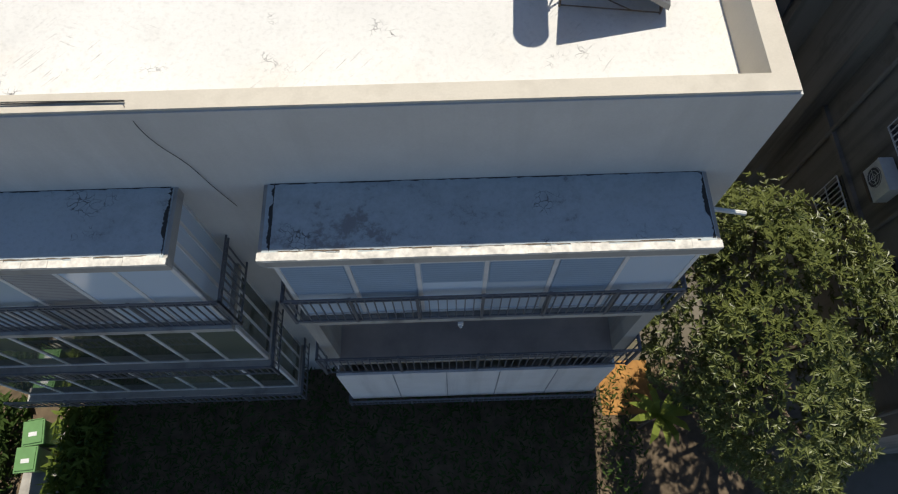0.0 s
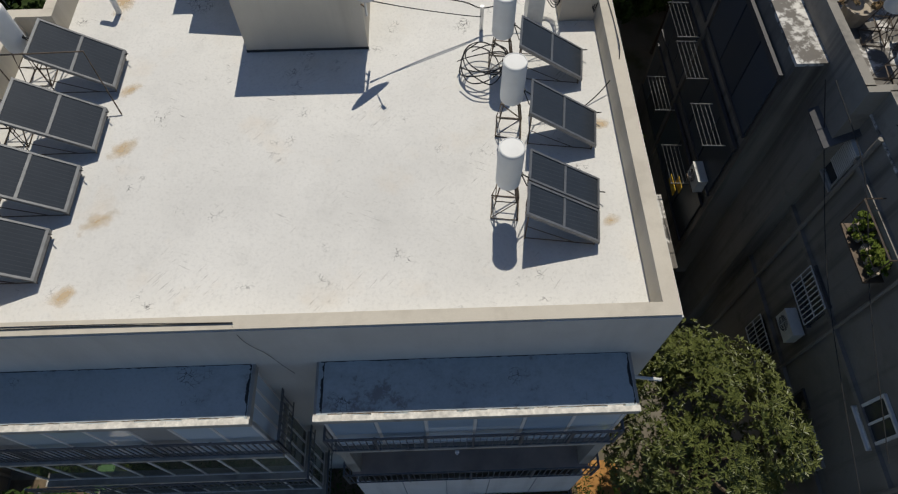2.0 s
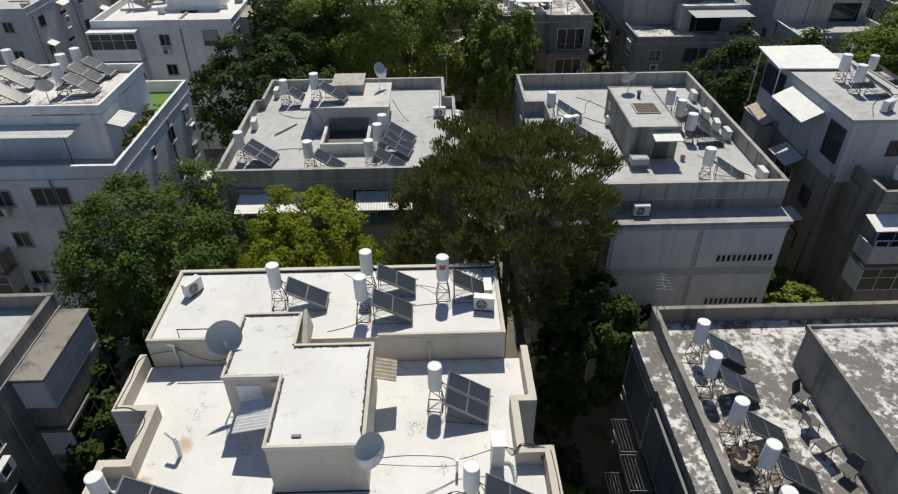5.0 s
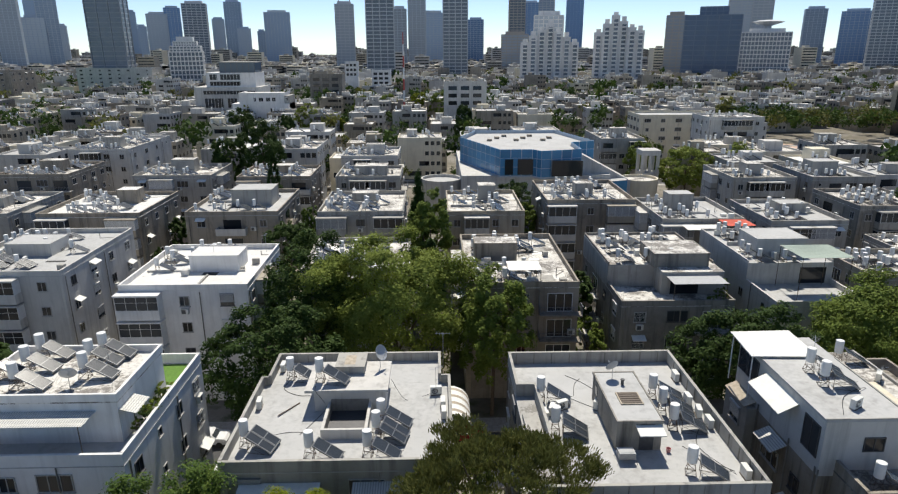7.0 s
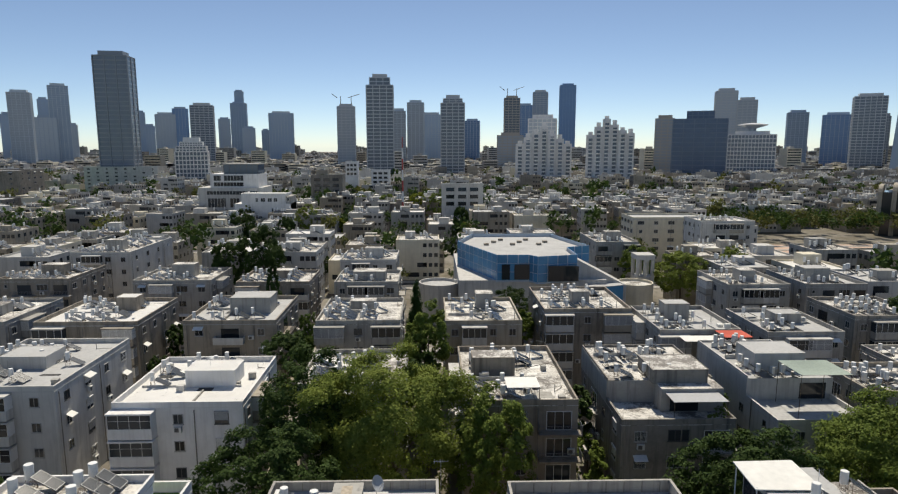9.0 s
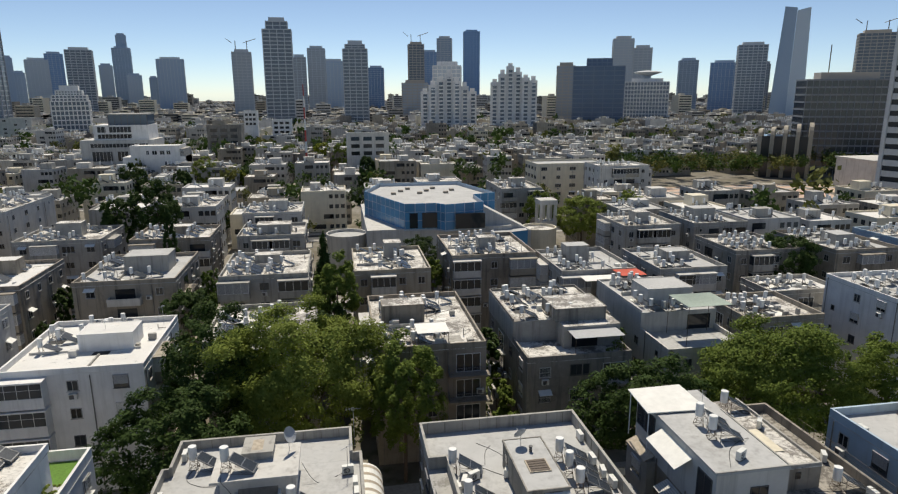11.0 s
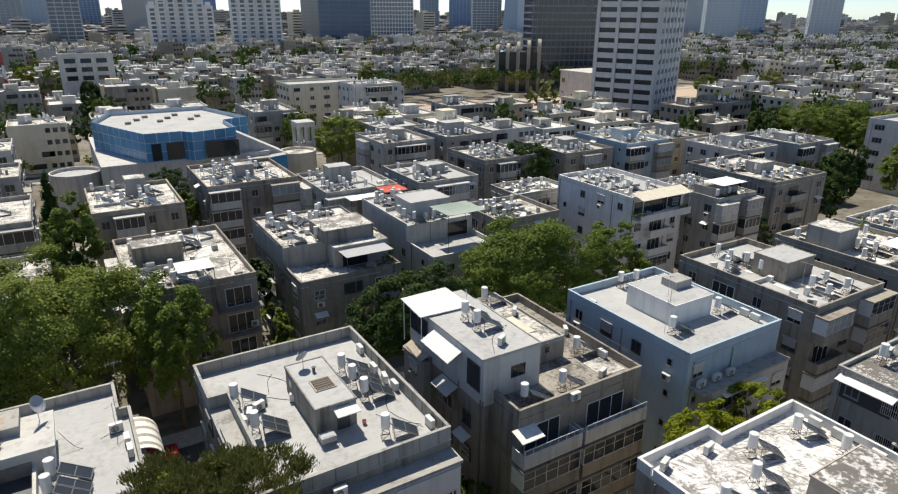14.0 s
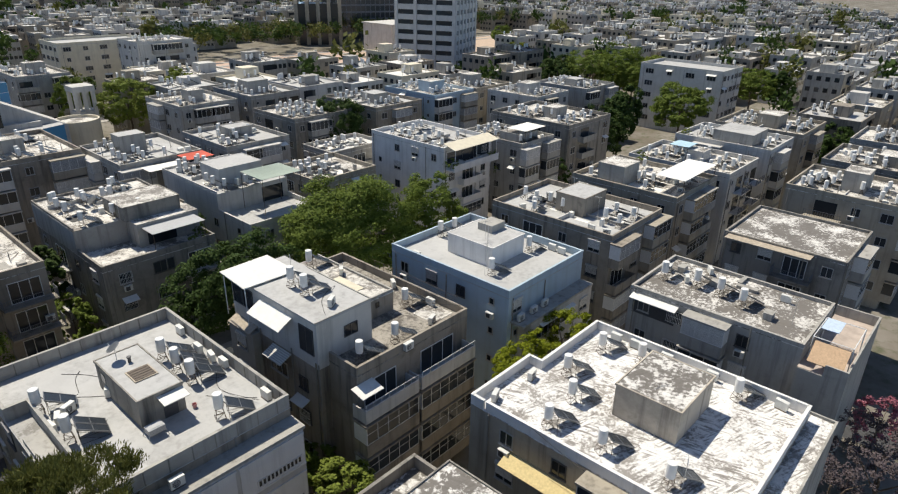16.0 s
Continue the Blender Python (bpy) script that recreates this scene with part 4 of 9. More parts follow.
for a, b, c, d in ((-4.75, 17.02, -1.95, 17.06), (-6.9, 18.8, -4.9, 18.84), (-6.9, 15.66, -5.1, 15.7), (-4.88, 12.8, -4.84, 15.5), (-1.97, 12.8, -1.93, 16.9), (-6.93, 15.8, -6.89, 18.7)):
    q, rng, edge = Shape(), random.Random(int(a * 100)), []
    flat = c - a > d - b
    for k in range(41):
        u, lo, hi = k / 40, -rng.uniform(-0.02, 0.05), rng.uniform(0, 0.03)
        edge.append(((a + (c - a) * u, b + lo), (a + (c - a) * u, d + hi)) if flat else ((a + lo, b + (d - b) * u), (c + hi, b + (d - b) * u)))
    rim = [p for p, _ in edge] + [p for _, p in reversed(edge)]
    q.prism(rim if flat else rim[::-1], 15.575, 15.605)
    part("tar_line", q.mesh("tar_line", TAR), stair)
part("base_line", Shape().box(-4.97, 12.585, LOW, -1.83, 12.615, LOW + 0.07).mesh("base_line", TAR), stair)
part("fin", Shape().add([(-4.6, 17.2, 15.0), (-4.35, 17.2, 15.0), (-4.35, 18.8, 15.0), (-4.6, 18.8, 15.0), (-4.6, 18.7, 15.95), (-4.5, 18.8, 15.95)], [(0, 1, 2, 3), (0, 4, 1), (1, 4, 5, 2), (2, 5, 3), (0, 3, 5, 4)]).mesh("fin", PARAPET), stair)
part("vent", Shape().box(-4.15, 12.95, 15.58, -3.85, 13.05, 15.64).mesh("vent", FRAME_DARK), stair)
part("lamp", Shape().box(-5.35, 15.5, 15.15, -5.05, 15.6, 15.4).mesh("lamp", AC_WHITE), stair)
door = part("door", Shape().box(-6.6, 15.57, LOW, -5.75, 15.6, LOW + 2.0).mesh("door", FRAME_WHITE), stair)


def sheet_awning(label, x0, y0, x1, y1, z0, z1, mat, waves=9):
    """A corrugated sheet that falls from z0 at x0 to z1 at x1."""
    s = Shape()
    n = waves * 4
    v = []
    for i in range(n + 1):
        y = y0 + (y1 - y0) * i / n
        w = 0.03 * math.sin(i * math.pi / 2)
        v += [(x0, y, z0 + w), (x1, y, z1 + w), (x1, y, z1 + w - 0.012), (x0, y, z0 + w - 0.012)]
    f = []
    for i in range(n):
        a, b = 4 * i, 4 * i + 4
        f += [(a, b, b + 1, a + 1), (a + 3, a + 2, b + 2, b + 3), (a + 1, b + 1, b + 2, a + 2), (a, a + 3, b + 3, b)]
    ob = tagged(new("sheet_awning", s.add(v, f).mesh("sheet_awning", mat)), label, "awning")
    return ob


BROWN_SHEET = plain("weathered_asbestos_sheet", (0.42, 0.36, 0.28), 0.85, 0, 0.25, 3.0)
sheet_awning("white corrugated sheet awning over the stair door", -5.0, 14.1, -6.55, 15.5, 14.75, 14.45, FRAME_WHITE, 10)
sheet_awning("brown corrugated sheet awning on the stair house wall", -1.8, 16.0, -1.0, 17.1, 14.95, 14.75, BROWN_SHEET, 6)

# heaters, dishes and fittings on the roof
for x, y, n in ((-10.0, 11.9, 6), (-10.05, 10.0, 6), (-10.25, 8.3, 6), (-10.5, 6.65, 6), (1.3, 7.6, 2), (1.55, 9.85, 1), (1.5, 11.9, 1), (0.4, 16.15, 2)):
    heater(x, y, LOW, n, -8 if x > 0 else 0)
for x, y, n in ((-6.1, 20.7, 1), (-2.5, 19.8, 1), (-2.4, 21.5, 1), (0.8, 21.0, 3)):
    heater(x, y, HIGH, n)
dish(-7.25, 17.2, 14.8, 22, 1.05)
dish(-1.75, 12.5, 14.35, 48, 0.95)
part("bracket", Shape().bar((-7.25, 17.2, 15.0), (-6.95, 17.2, 15.0), 0.025, 6).bar((-7.25, 17.2, 15.4), (-6.95, 17.2, 15.4), 0.025, 6).mesh("bracket", STEEL), home)
part("bracket", Shape().bar((-1.75, 12.5, 14.6), (-1.9, 12.65, 14.6), 0.025, 6).bar((-1.75, 12.5, 15.0), (-1.9, 12.65, 15.0), 0.025, 6).mesh("bracket", STEEL), home)
ac(-10.0, 21.7, HIGH, 60)
ac(2.5, 20.2, HIGH, -10)
ac(2.7, 21.0, HIGH, 90)
cab = tagged(new("utility_cabinet", Shape().box(2.3, 13.35, LOW, 2.72, 13.95, LOW + 1.15).box(2.27, 13.32, LOW + 1.15, 2.75, 13.98, LOW + 1.19).mesh("utility_cabinet", AC_WHITE)), "tall white metal utility cabinet on the roof", "cabinet")
vent = tagged(new("vent_pipe", Shape().bar((-8.6, 14.2, LOW), (-8.6, 14.25, LOW + 0.85), 0.075, 10).bar((-8.6, 14.25, LOW + 0.85), (-8.95, 14.45, LOW + 1.0), 0.075, 10).mesh("vent_pipe", ENAMEL, smooth=True)), "white bent plastic vent pipe on the roof", "pipe")
tagged(new("vent_pipe", Shape().bar((1.1, 13.2, LOW), (1.1, 13.2, LOW + 0.75), 0.05, 9).mesh("vent_pipe", ALU, smooth=True)), "short grey vent pipe standing on the roof", "pipe")
tagged(new("vent_pipe", Shape().bar((0.2, 18.5, LOW), (0.2, 18.5, LOW + 1.1), 0.05, 9).mesh("vent_pipe", PARAPET, smooth=True)), "rendered vent pipe against the raised roof wall", "pipe")
tagged(new("vent_pipe", Shape().bar((-9.9, 18.5, LOW), (-9.9, 18.45, LOW + 1.25), 0.05, 9).bar((-9.9, 18.45, LOW + 1.25), (-10.1, 18.4, LOW + 1.35), 0.06, 9).mesh("vent_pipe", ALU, smooth=True)), "grey bent vent pipe against the raised roof wall", "pipe")
tagged(new("pipe_rail", Shape().path([(-9.7, 18.75, HIGH), (-9.7, 18.75, HIGH + 0.55), (-7.1, 18.75, HIGH + 0.55)], 0.025, 6).mesh("pipe_rail", STEEL)), "thin steel pipe rail at the raised roof edge", "rail")
tagged(new("pipe_rail", Shape().path([(-10.35, 11.3, LOW), (-10.35, 11.3, LOW + 1.35), (-8.2, 11.35, LOW + 1.35), (-7.75, 10.6, LOW + 0.02)], 0.02, 6).mesh("pipe_rail", STEEL)), "rusty steel pipe frame over a collector", "rail")
cable("black cables strung across the roof to a dish", [(-1.7, 12.5, 15.0), (-0.6, 12.9, 14.6), (0.6, 13.2, 14.1), (1.2, 13.3, 13.8), (2.3, 13.5, 14.0)], 0.018)
cable("black cables strung across the roof to a dish", [(-1.7, 12.45, 14.85), (-0.6, 12.7, 14.35), (0.6, 13.0, 13.85), (1.15, 13.2, 13.6)], 0.014)
cable("telephone line along the parapet top", [(-11.0, 4.75, RIM + 0.02), (-7.5, 4.78, RIM + 0.02), (-4.1, 4.76, RIM + 0.03)], 0.012)
cable("telephone line along the parapet top", [(-11.0, 4.83, RIM + 0.02), (-7.0, 4.82, RIM + 0.02), (-4.1, 4.77, RIM + 0.03)], 0.01)
cable("slack cable hanging down the facade", [(-4.1, 4.7, RIM + 0.03), (-4.05, 4.6, 13.6), (-3.95, 4.58, 13.2), (-3.75, 4.58, 12.7), (-3.6, 4.58, 12.0), (-3.45, 4.58, 11.4)], 0.006)
for k in range(5):
    a = k * 0.9
    pts = [(1.05 + (0.45 + 0.05 * k) * math.cos(q + a), 11.6 + (0.42 + 0.03 * k) * math.sin(q + a), LOW + 0.05 + 0.6 * abs(math.sin(q * 0.5 + k))) for q in [i * 0.7 for i in range(9)]]
    cable("coiled black hose beside the water tank", pts, 0.018)
for k in range(6):
    cable("tangle of black cables at the roof edge", [(2.5, 13.9, LOW + 0.9 - 0.1 * k), (2.8 + 0.05 * k, 13.75, LOW + 0.5), (3.05, 13.6 - 0.08 * k, LOW + 0.3 + 0.15 * k), (3.35, 13.75, RIM + 0.05), (3.6 + 0.1 * k, 13.6, RIM + 0.02), (4.0, 13.5 - 0.05 * k, RIM - 0.3)], 0.013)
cable("grey hose lying across the parapet", [(4.3, 13.5, RIM + 0.02), (4.35, 12.4, RIM + 0.02), (4.3, 11.4, RIM + 0.05), (4.1, 11.0, LOW + 0.3), (3.4, 10.4, LOW + 0.03), (2.9, 10.1, LOW + 0.2)], 0.014)
for pts in ([(-3.9, 19.0, HIGH + 0.02), (-3.0, 19.3, HIGH + 0.02), (-2.2, 19.9, HIGH + 0.05), (-1.6, 20.3, HIGH + 0.02), (0.6, 20.6, HIGH + 0.02)], [(-3.6, 22.8, HIGH + 0.02), (-2.9, 22.2, HIGH + 0.02), (-2.5, 21.6, HIGH + 0.3), (-0.5, 21.9, HIGH + 0.02), (0.7, 21.2, HIGH + 0.3)]):
    cable("black cable lying across the white roof", pts, 0.012)
for pts in ([(-9.9, 18.5, 14.4), (-9.0, 18.45, 13.75), (-8.0, 18.4, 13.7), (-7.1, 18.2, 14.6)], [(-11.3, 15.8, RIM + 0.02), (-11.25, 17.2, RIM + 0.02), (-11.2, 18.4, RIM + 0.05), (-9.6, 18.5, 14.2)], [(-10.2, 13.9, RIM + 0.03), (-10.0, 15.2, RIM + 0.02), (-10.7, 15.8, RIM + 0.02), (-11.3, 15.85, RIM + 0.02)]):
    cable("black cable along the roof edge", pts, 0.016)


# ---- balcony bays of that house ----
BROWN_FLOOR = plain("brown_balcony_tiles", (0.45, 0.38, 0.33), 0.8, 0, 0.2, 1.0)
# The blue of blinds and curtained glass also stands in for reflected sky.
BLIND = ribbed("blue_white_blinds", (0.3, 0.42, 0.56), (0.2, 0.3, 0.44), 0.09)
CURTAIN = glazing("sky_tinted_curtain_glass", (0.56, 0.66, 0.76), 0.08, 0.14)
GLASS_SKY = glazing("reflecting_balcony_glass", (0.1, 0.14, 0.19), 0.04)
CRUST = plain("crumbling_white_edge", (0.66, 0.63, 0.57), 0.9, 0, 0.3, 7.0)


def bay_roof(x0, x1, y0, z):
    b = part("balcony_roof", Shape().box(x0, y0, z - 0.22, x1, 4.65, z).mesh("balcony_roof", WALL_PALE), home)
    part("coating", Shape().box(x0 + 0.06, y0 + 0.1, z, x1 - 0.06, 4.65, z + 0.02).mesh("coating", SLAB_TOP), b, label="grey cracked roof coating")
    s = Shape()
    rng = random.Random(5)
    x = x0
    while x < x1:
        w = min(x1 - x, rng.uniform(0.08, 0.3))
        s.box(x, y0 - 0.012, z - 0.02, x + w, y0 + 0.09 + rng.uniform(0, 0.04), z + 0.03 + rng.uniform(0, 0.02))
        x += w
    part("edge", s.mesh("edge", CRUST), b, label="crumbling white slab edge")
    def smear(p, q, wide, thick, step=0.05):
        """A ragged run of tar from p to q, its far edge wandering up to wide metres off."""
        d = Vector(q) - Vector(p)
        n = max(4, int(d.length / step))
        out = Vector((-d.y, d.x)).normalized()
        near_edge, far_edge, w = [], [], 0.02
        for k in range(n + 1):
            w = min(wide, max(0.006, w + rng.uniform(-0.6, 0.6) * wide * (1.4 if rng.random() < 0.2 else 0.6)))
            at = Vector(p) + d * (k / n)
            near_edge.append(tuple(at - out * rng.uniform(0, 0.012)))
            far_edge.append(tuple(at + out * w))
        return Shape().prism(near_edge + far_edge[::-1], z + 0.018, z + 0.018 + thick)

    part("tar_smear", smear((x0 + 0.17, y0 + 0.15), (x0 + 0.17, 4.6), 0.055, 0.007, 0.022).mesh("tar_smear", TAR), b, label="ragged black tar along the edge")
    part("tar_smear", smear((x1 - 0.08, y0 + 0.15), (x1 - 0.08, 4.6), 0.065, 0.007, 0.022).mesh("tar_smear", TAR), b, label="ragged black tar along the edge")
    part("tar_smear", smear((x1 - 0.1, 4.62), (x0 + 0.1, 4.62), 0.022, 0.007, 0.03).mesh("tar_smear", TAR), b, label="ragged black tar along the edge")
    part("tar_smear", smear((x0 + 0.3, y0 + 0.13), (x1 - 0.3, y0 + 0.13), 0.02, 0.006).mesh("tar_smear", BARK), b, label="brown crumbling edge of the coating")


def bay_rail(x0, x1, y0, z, posts, ends=(True, True), h=1.08):
    r = Shape()
    rails = ((z + 0.1, 0.018), (z + h - 0.12, 0.018), (z + h, 0.018))
    lattice(r, x1 - x0, rails, 0.155, 0.009, lambda u, y, k: (x0 + u, y0 + y, k))
    for i in range(posts + 1):
        x = x0 + (x1 - x0 - 0.05) * i / posts
        r.box(x, y0 - 0.01, z, x + 0.05, y0 + 0.05, z + h)
    if ends[0]:
        lattice(r, 4.64 - y0, rails, 0.155, 0.009, lambda u, y, k: (x0 + y, 4.64 - u, k))
    if ends[1]:
        lattice(r, 4.64 - y0, rails, 0.155, 0.009, lambda u, y, k: (x1 - y, y0 + u, k))
    return part("railing", r.mesh("railing", RAIL), home, label="dark grey iron balcony railing")


def bay_glass(x0, x1, y0, z0, z1, bays, mats, sill=0.0, side=None):
    f = Shape()
    w = (x1 - x0) / bays
    for i in range(bays + 1):
        x = x0 + w * i
        f.box(x - 0.035, y0, z0, x + 0.035, y0 + 0.07, z1)
    for z in (z0, z1 - 0.07):
        f.box(x0, y0 - 0.005, z, x1, y0 + 0.075, z + 0.07)
    fr = part("glazing_frame", f.mesh("glazing_frame", FRAME_WHITE), home)
    for i in range(bays):
        part("pane", Shape().box(x0 + w * i + 0.035, y0 + 0.02, z0 + 0.07, x0 + w * (i + 1) - 0.035, y0 + 0.05, z1 - 0.07).mesh("pane", mats[i % len(mats)]), fr)
    if side is not None:
        g = Shape()
        n = 3
        for k in range(n + 1):
            y = y0 + 0.08 + (4.6 - y0 - 0.08) * k / n
            g.box(side - 0.035, y - 0.03, z0, side + 0.035, y + 0.03, z1)
        for z in (z0, z1 - 0.07):
            g.box(side - 0.04, y0, z, side + 0.04, 4.62, z + 0.07)
        sf = part("glazing_frame", g.mesh("glazing_frame", FRAME_WHITE), home)
        part("pane", Shape().box(side - 0.015, y0 + 0.1, z0 + 0.07, side + 0.015, 4.6, z1 - 0.07).mesh("pane", mats[0]), sf)


def bay_floor(x0, x1, y0, z, mat, t=0.18):
    b = part("balcony", Shape().box(x0, y0, z - t, x1, 4.65, z - 0.012).mesh("balcony", WALL_PALE), home)
    part("floor", Shape().box(x0 + 0.03, y0 + 0.03, z - 0.012, x1 - 0.03, 4.64, z).mesh("floor", mat), b)


# the bay with the blue blinds
bay_roof(-2.86, 3.88, 3.35, 11.98)
bay_glass(-2.75, 3.77, 3.5, 9.0, 11.76, 6, [CURTAIN])
for i, drop in enumerate((1.0, 1.25, 0.75, 0.8, 1.2, 0.1)):
    x = -2.75 + 6.52 / 6 * i
    part("blind", Shape().box(x + 0.06, 3.495, 11.66 - drop * 1.5, x + 1.03, 3.515, 11.66).mesh("blind", BLIND), home, label="pale blue slatted blind")
part("lintel", Shape().box(-2.8, 3.4, 11.6, 3.82, 3.49, 11.76).mesh("lintel", FRAME_WHITE), home)
bay_floor(-2.9, 3.9, 3.36, 8.98, WALL_PALE)
bay_rail(-2.98, 3.98, 3.37, 8.92, 6, (True, True), 1.22)
bay_floor(-2.86, 3.88, 3.3, 6.1, BROWN_FLOOR)
bay_rail(-2.95, 3.95, 3.1, 5.9, 4, (True, True), 1.28)
for x in (-2.86, 3.6):
    part("side_wall", Shape().box(x, 3.4, 6.1, x + 0.26, 4.64, 8.78).mesh("side_wall", WALL_PALE), home)
part("door_frame", ring(Shape(), 4.0, 0, 2.2, 0.07, -0.05, 0.01, 3).mesh("door_frame", FRAME_WHITE), home, (0.5, 4.65, 6.1))
part("pane", pane(4.0, 2.2, GLASS), home, (0.5, 4.65, 6.1))
part("lamp", Shape().box(0.06, 3.28, 8.72, 0.16, 3.32, 8.9).lathe([(0.03, 0), (0.03, 0.04)], 10, (0.11, 3.25, 8.8)).mesh("lamp", FRAME_WHITE), home)
bay_floor(-2.86, 3.88, 3.3, 3.05, WALL_PALE)
part("balcony_front", Shape().box(-2.86, 3.24, 2.2, 3.88, 3.3, 5.1).box(-2.86, 3.3, 3.05, -2.8, 4.64, 5.1).box(3.82, 3.3, 3.05, 3.88, 4.64, 5.1).mesh("balcony_front", WALL_BRIGHT), home, label="white sheet balcony front")
for x in (-1.5, -0.2, 1.1, 2.5):
    part("joint", Shape().box(x - 0.012, 3.228, 2.25, x + 0.012, 3.24, 5.05).mesh("joint", SHUTTER_GREY), home)
bay_rail(-2.95, 3.95, 3.1, 1.9, 4, (True, True), 0.5)
part("pipe", Shape().bar((3.88, 4.2, 11.6), (4.6, 4.15, 11.45), 0.04, 8).mesh("pipe", AC_WHITE), home)

# the glazed bay that runs on to the other corner
bay_roof(-11.6, -4.16, 3.35, 11.98)
for z, zt in ((9.0, 11.76), (6.0, 8.8), (3.0, 5.8)):
    bay_glass(-11.5, -4.28, 3.46, z, zt, 8, [GLASS_SEA] if z < 9 else [CURTAIN, SHUTTER_GREY, CURTAIN, CURTAIN], 0, -4.28)
    bay_floor(-11.6, -4.16, 3.3, z - 0.02, WALL_PALE)
    bay_rail(-11.7, -3.98, 3.36 if z == 9.0 else 3.1, z - (0.1 if z == 9.0 else -0.02), 5, (False, True), 1.35 if z == 9.0 else 0.7)
for z in (8.6, 5.6):
    part("lintel", Shape().box(-11.55, 3.36, z, -4.2, 3.45, z + 0.2).box(-4.29, 3.45, z, -4.2, 4.64, z + 0.2).mesh("lintel", FRAME_WHITE), home)

# small things before the house
GREEN_BIN = plain("green_plastic", (0.13, 0.27, 0.1), 0.45, 0, 0.1)


def wheelie_bin(x, y, turn):
    ob = thing("wheelie_bin", (x, y, 0.08), "green plastic wheelie bin with closed lid", "bin", "bins on the path", turn)
    s = Shape()
    s.add([(-0.24, -0.26, 0.05), (0.24, -0.26, 0.05), (0.24, 0.26, 0.05), (-0.24, 0.26, 0.05), (-0.29, -0.33, 1.0), (0.29, -0.33, 1.0), (0.29, 0.33, 1.0), (-0.29, 0.33, 1.0)], [(3, 2, 1, 0), (4, 5, 6, 7), (0, 1, 5, 4), (1, 2, 6, 5), (2, 3, 7, 6), (3, 0, 4, 7)])
    part("body", s.mesh("body", GREEN_BIN), ob)
    lid = part("lid", Shape().box(-0.31, -0.36, 1.0, 0.31, 0.36, 1.05).box(-0.27, -0.3, 1.05, 0.27, 0.32, 1.08).mesh("lid", GREEN_BIN), ob)
    part("handle", Shape().bar((-0.22, 0.4, 0.98), (0.22, 0.4, 0.98), 0.02, 6).mesh("handle", GREEN_BIN), lid)
    part("mark", Shape().box(-0.12, -0.1, 1.081, 0.12, 0.02, 1.084).mesh("mark", FRAME_WHITE), lid)
    for x0 in (-0.27, 0.27):
        part("wheel", Shape().bar((x0 - 0.03, 0.3, 0.1), (x0 + 0.03, 0.3, 0.1), 0.1, 12).mesh("wheel", CABLE), ob)
    return ob


wheelie_bin(-12.4, 2.75, 8)
wheelie_bin(-12.45, 2.0, 4)

# ---- the neighbour with the weathered roof ----
ROOF_FLAT = roofing("stained_grey_roof", (0.42, 0.41, 0.39), (0.2, 0.19, 0.17), 0.3)
near = house("weathered grey block with dirty roof and barred windows", 10.35, 1.5, 22.2, 20.7, 13.9, WALL_DARK, ROOF_DIRTY, {"N": "wsw", "E": "wBw"}, 0.75, 3, sides="SEN")
part("wall", Shape().box(-0.5, 8.5, 0, 0.0, 19.2, 13.15).mesh("wall", WALL_DARK), near)
for a, b, c, d in ((0, 0.18, 0.18, 8.5), (-0.5, 8.5, 0.18, 8.68), (-0.5, 8.68, -0.3, 19.2), (-0.3, 19.02, 0.0, 19.2)):
    part("parapet", Shape().box(a, b, 13.15, c, d, 13.9).box(a - 0.02, b - 0.02, 13.9, c + 0.02, d + 0.02, 13.95).mesh("parapet", WALL_GREY), near)
part("roof", Shape().box(-0.32, 8.6, 13.1, 0.1, 19.1, 13.154).mesh("roof", ROOF_DIRTY), near)
part("bay", Shape().box(-1.3, 10.2, 1.5, -0.5, 15.1, 13.1).box(-1.4, 15.1, 1.5, -0.5, 18.4, 13.1).mesh("bay", WALL_DARK), near)
part("bay_roof", Shape().box(-1.35, 10.15, 13.1, -0.5, 15.1, 13.2).box(-1.45, 15.1, 13.1, -0.5, 18.45, 13.2).mesh("bay_roof", ROOF_DIRTY), near)
BAY_GLASS = glazing("blue_grey_bay_panel", (0.045, 0.06, 0.08), 0.5, 0.3)
for y0, y1 in ((10.4, 14.9), (15.3, 18.2)):
    for z in (3.9, 7.0, 10.1):
        fr = part("bay_window", Shape().box(-1.48, y0 - 0.05, z + 2.3, -1.37, y1 + 0.05, z + 2.5).mesh("bay_window", FRAME_DARK), near)
        part("sill", Shape().box(-1.46, y0 - 0.05, z - 0.1, -1.37, y1 + 0.05, z).mesh("sill", FRAME_DARK), fr)
        for k in range(3):
            w = (y1 - y0) / 3
            part("pane", Shape().box(-1.42, y0 + w * k + 0.03, z, -1.37, y0 + w * (k + 1) - 0.03, z + 2.3).mesh("pane", BAY_GLASS), fr)
for z in (5.9, 9.0, 12.1):
    part("ledge", Shape().box(-0.12, 0.0, z, 0.0, 9.75, z + 0.14).mesh("ledge", WALL_DARK), near)
for y, r in ((0.5, 0.06), (4.6, 0.05), (7.7, 0.07), (9.1, 0.05)):
    part("drainpipe", Shape().bar((-0.09, y, 0), (-0.09, y, 13.2), r, 7).mesh("drainpipe", WALL_DARK), near)
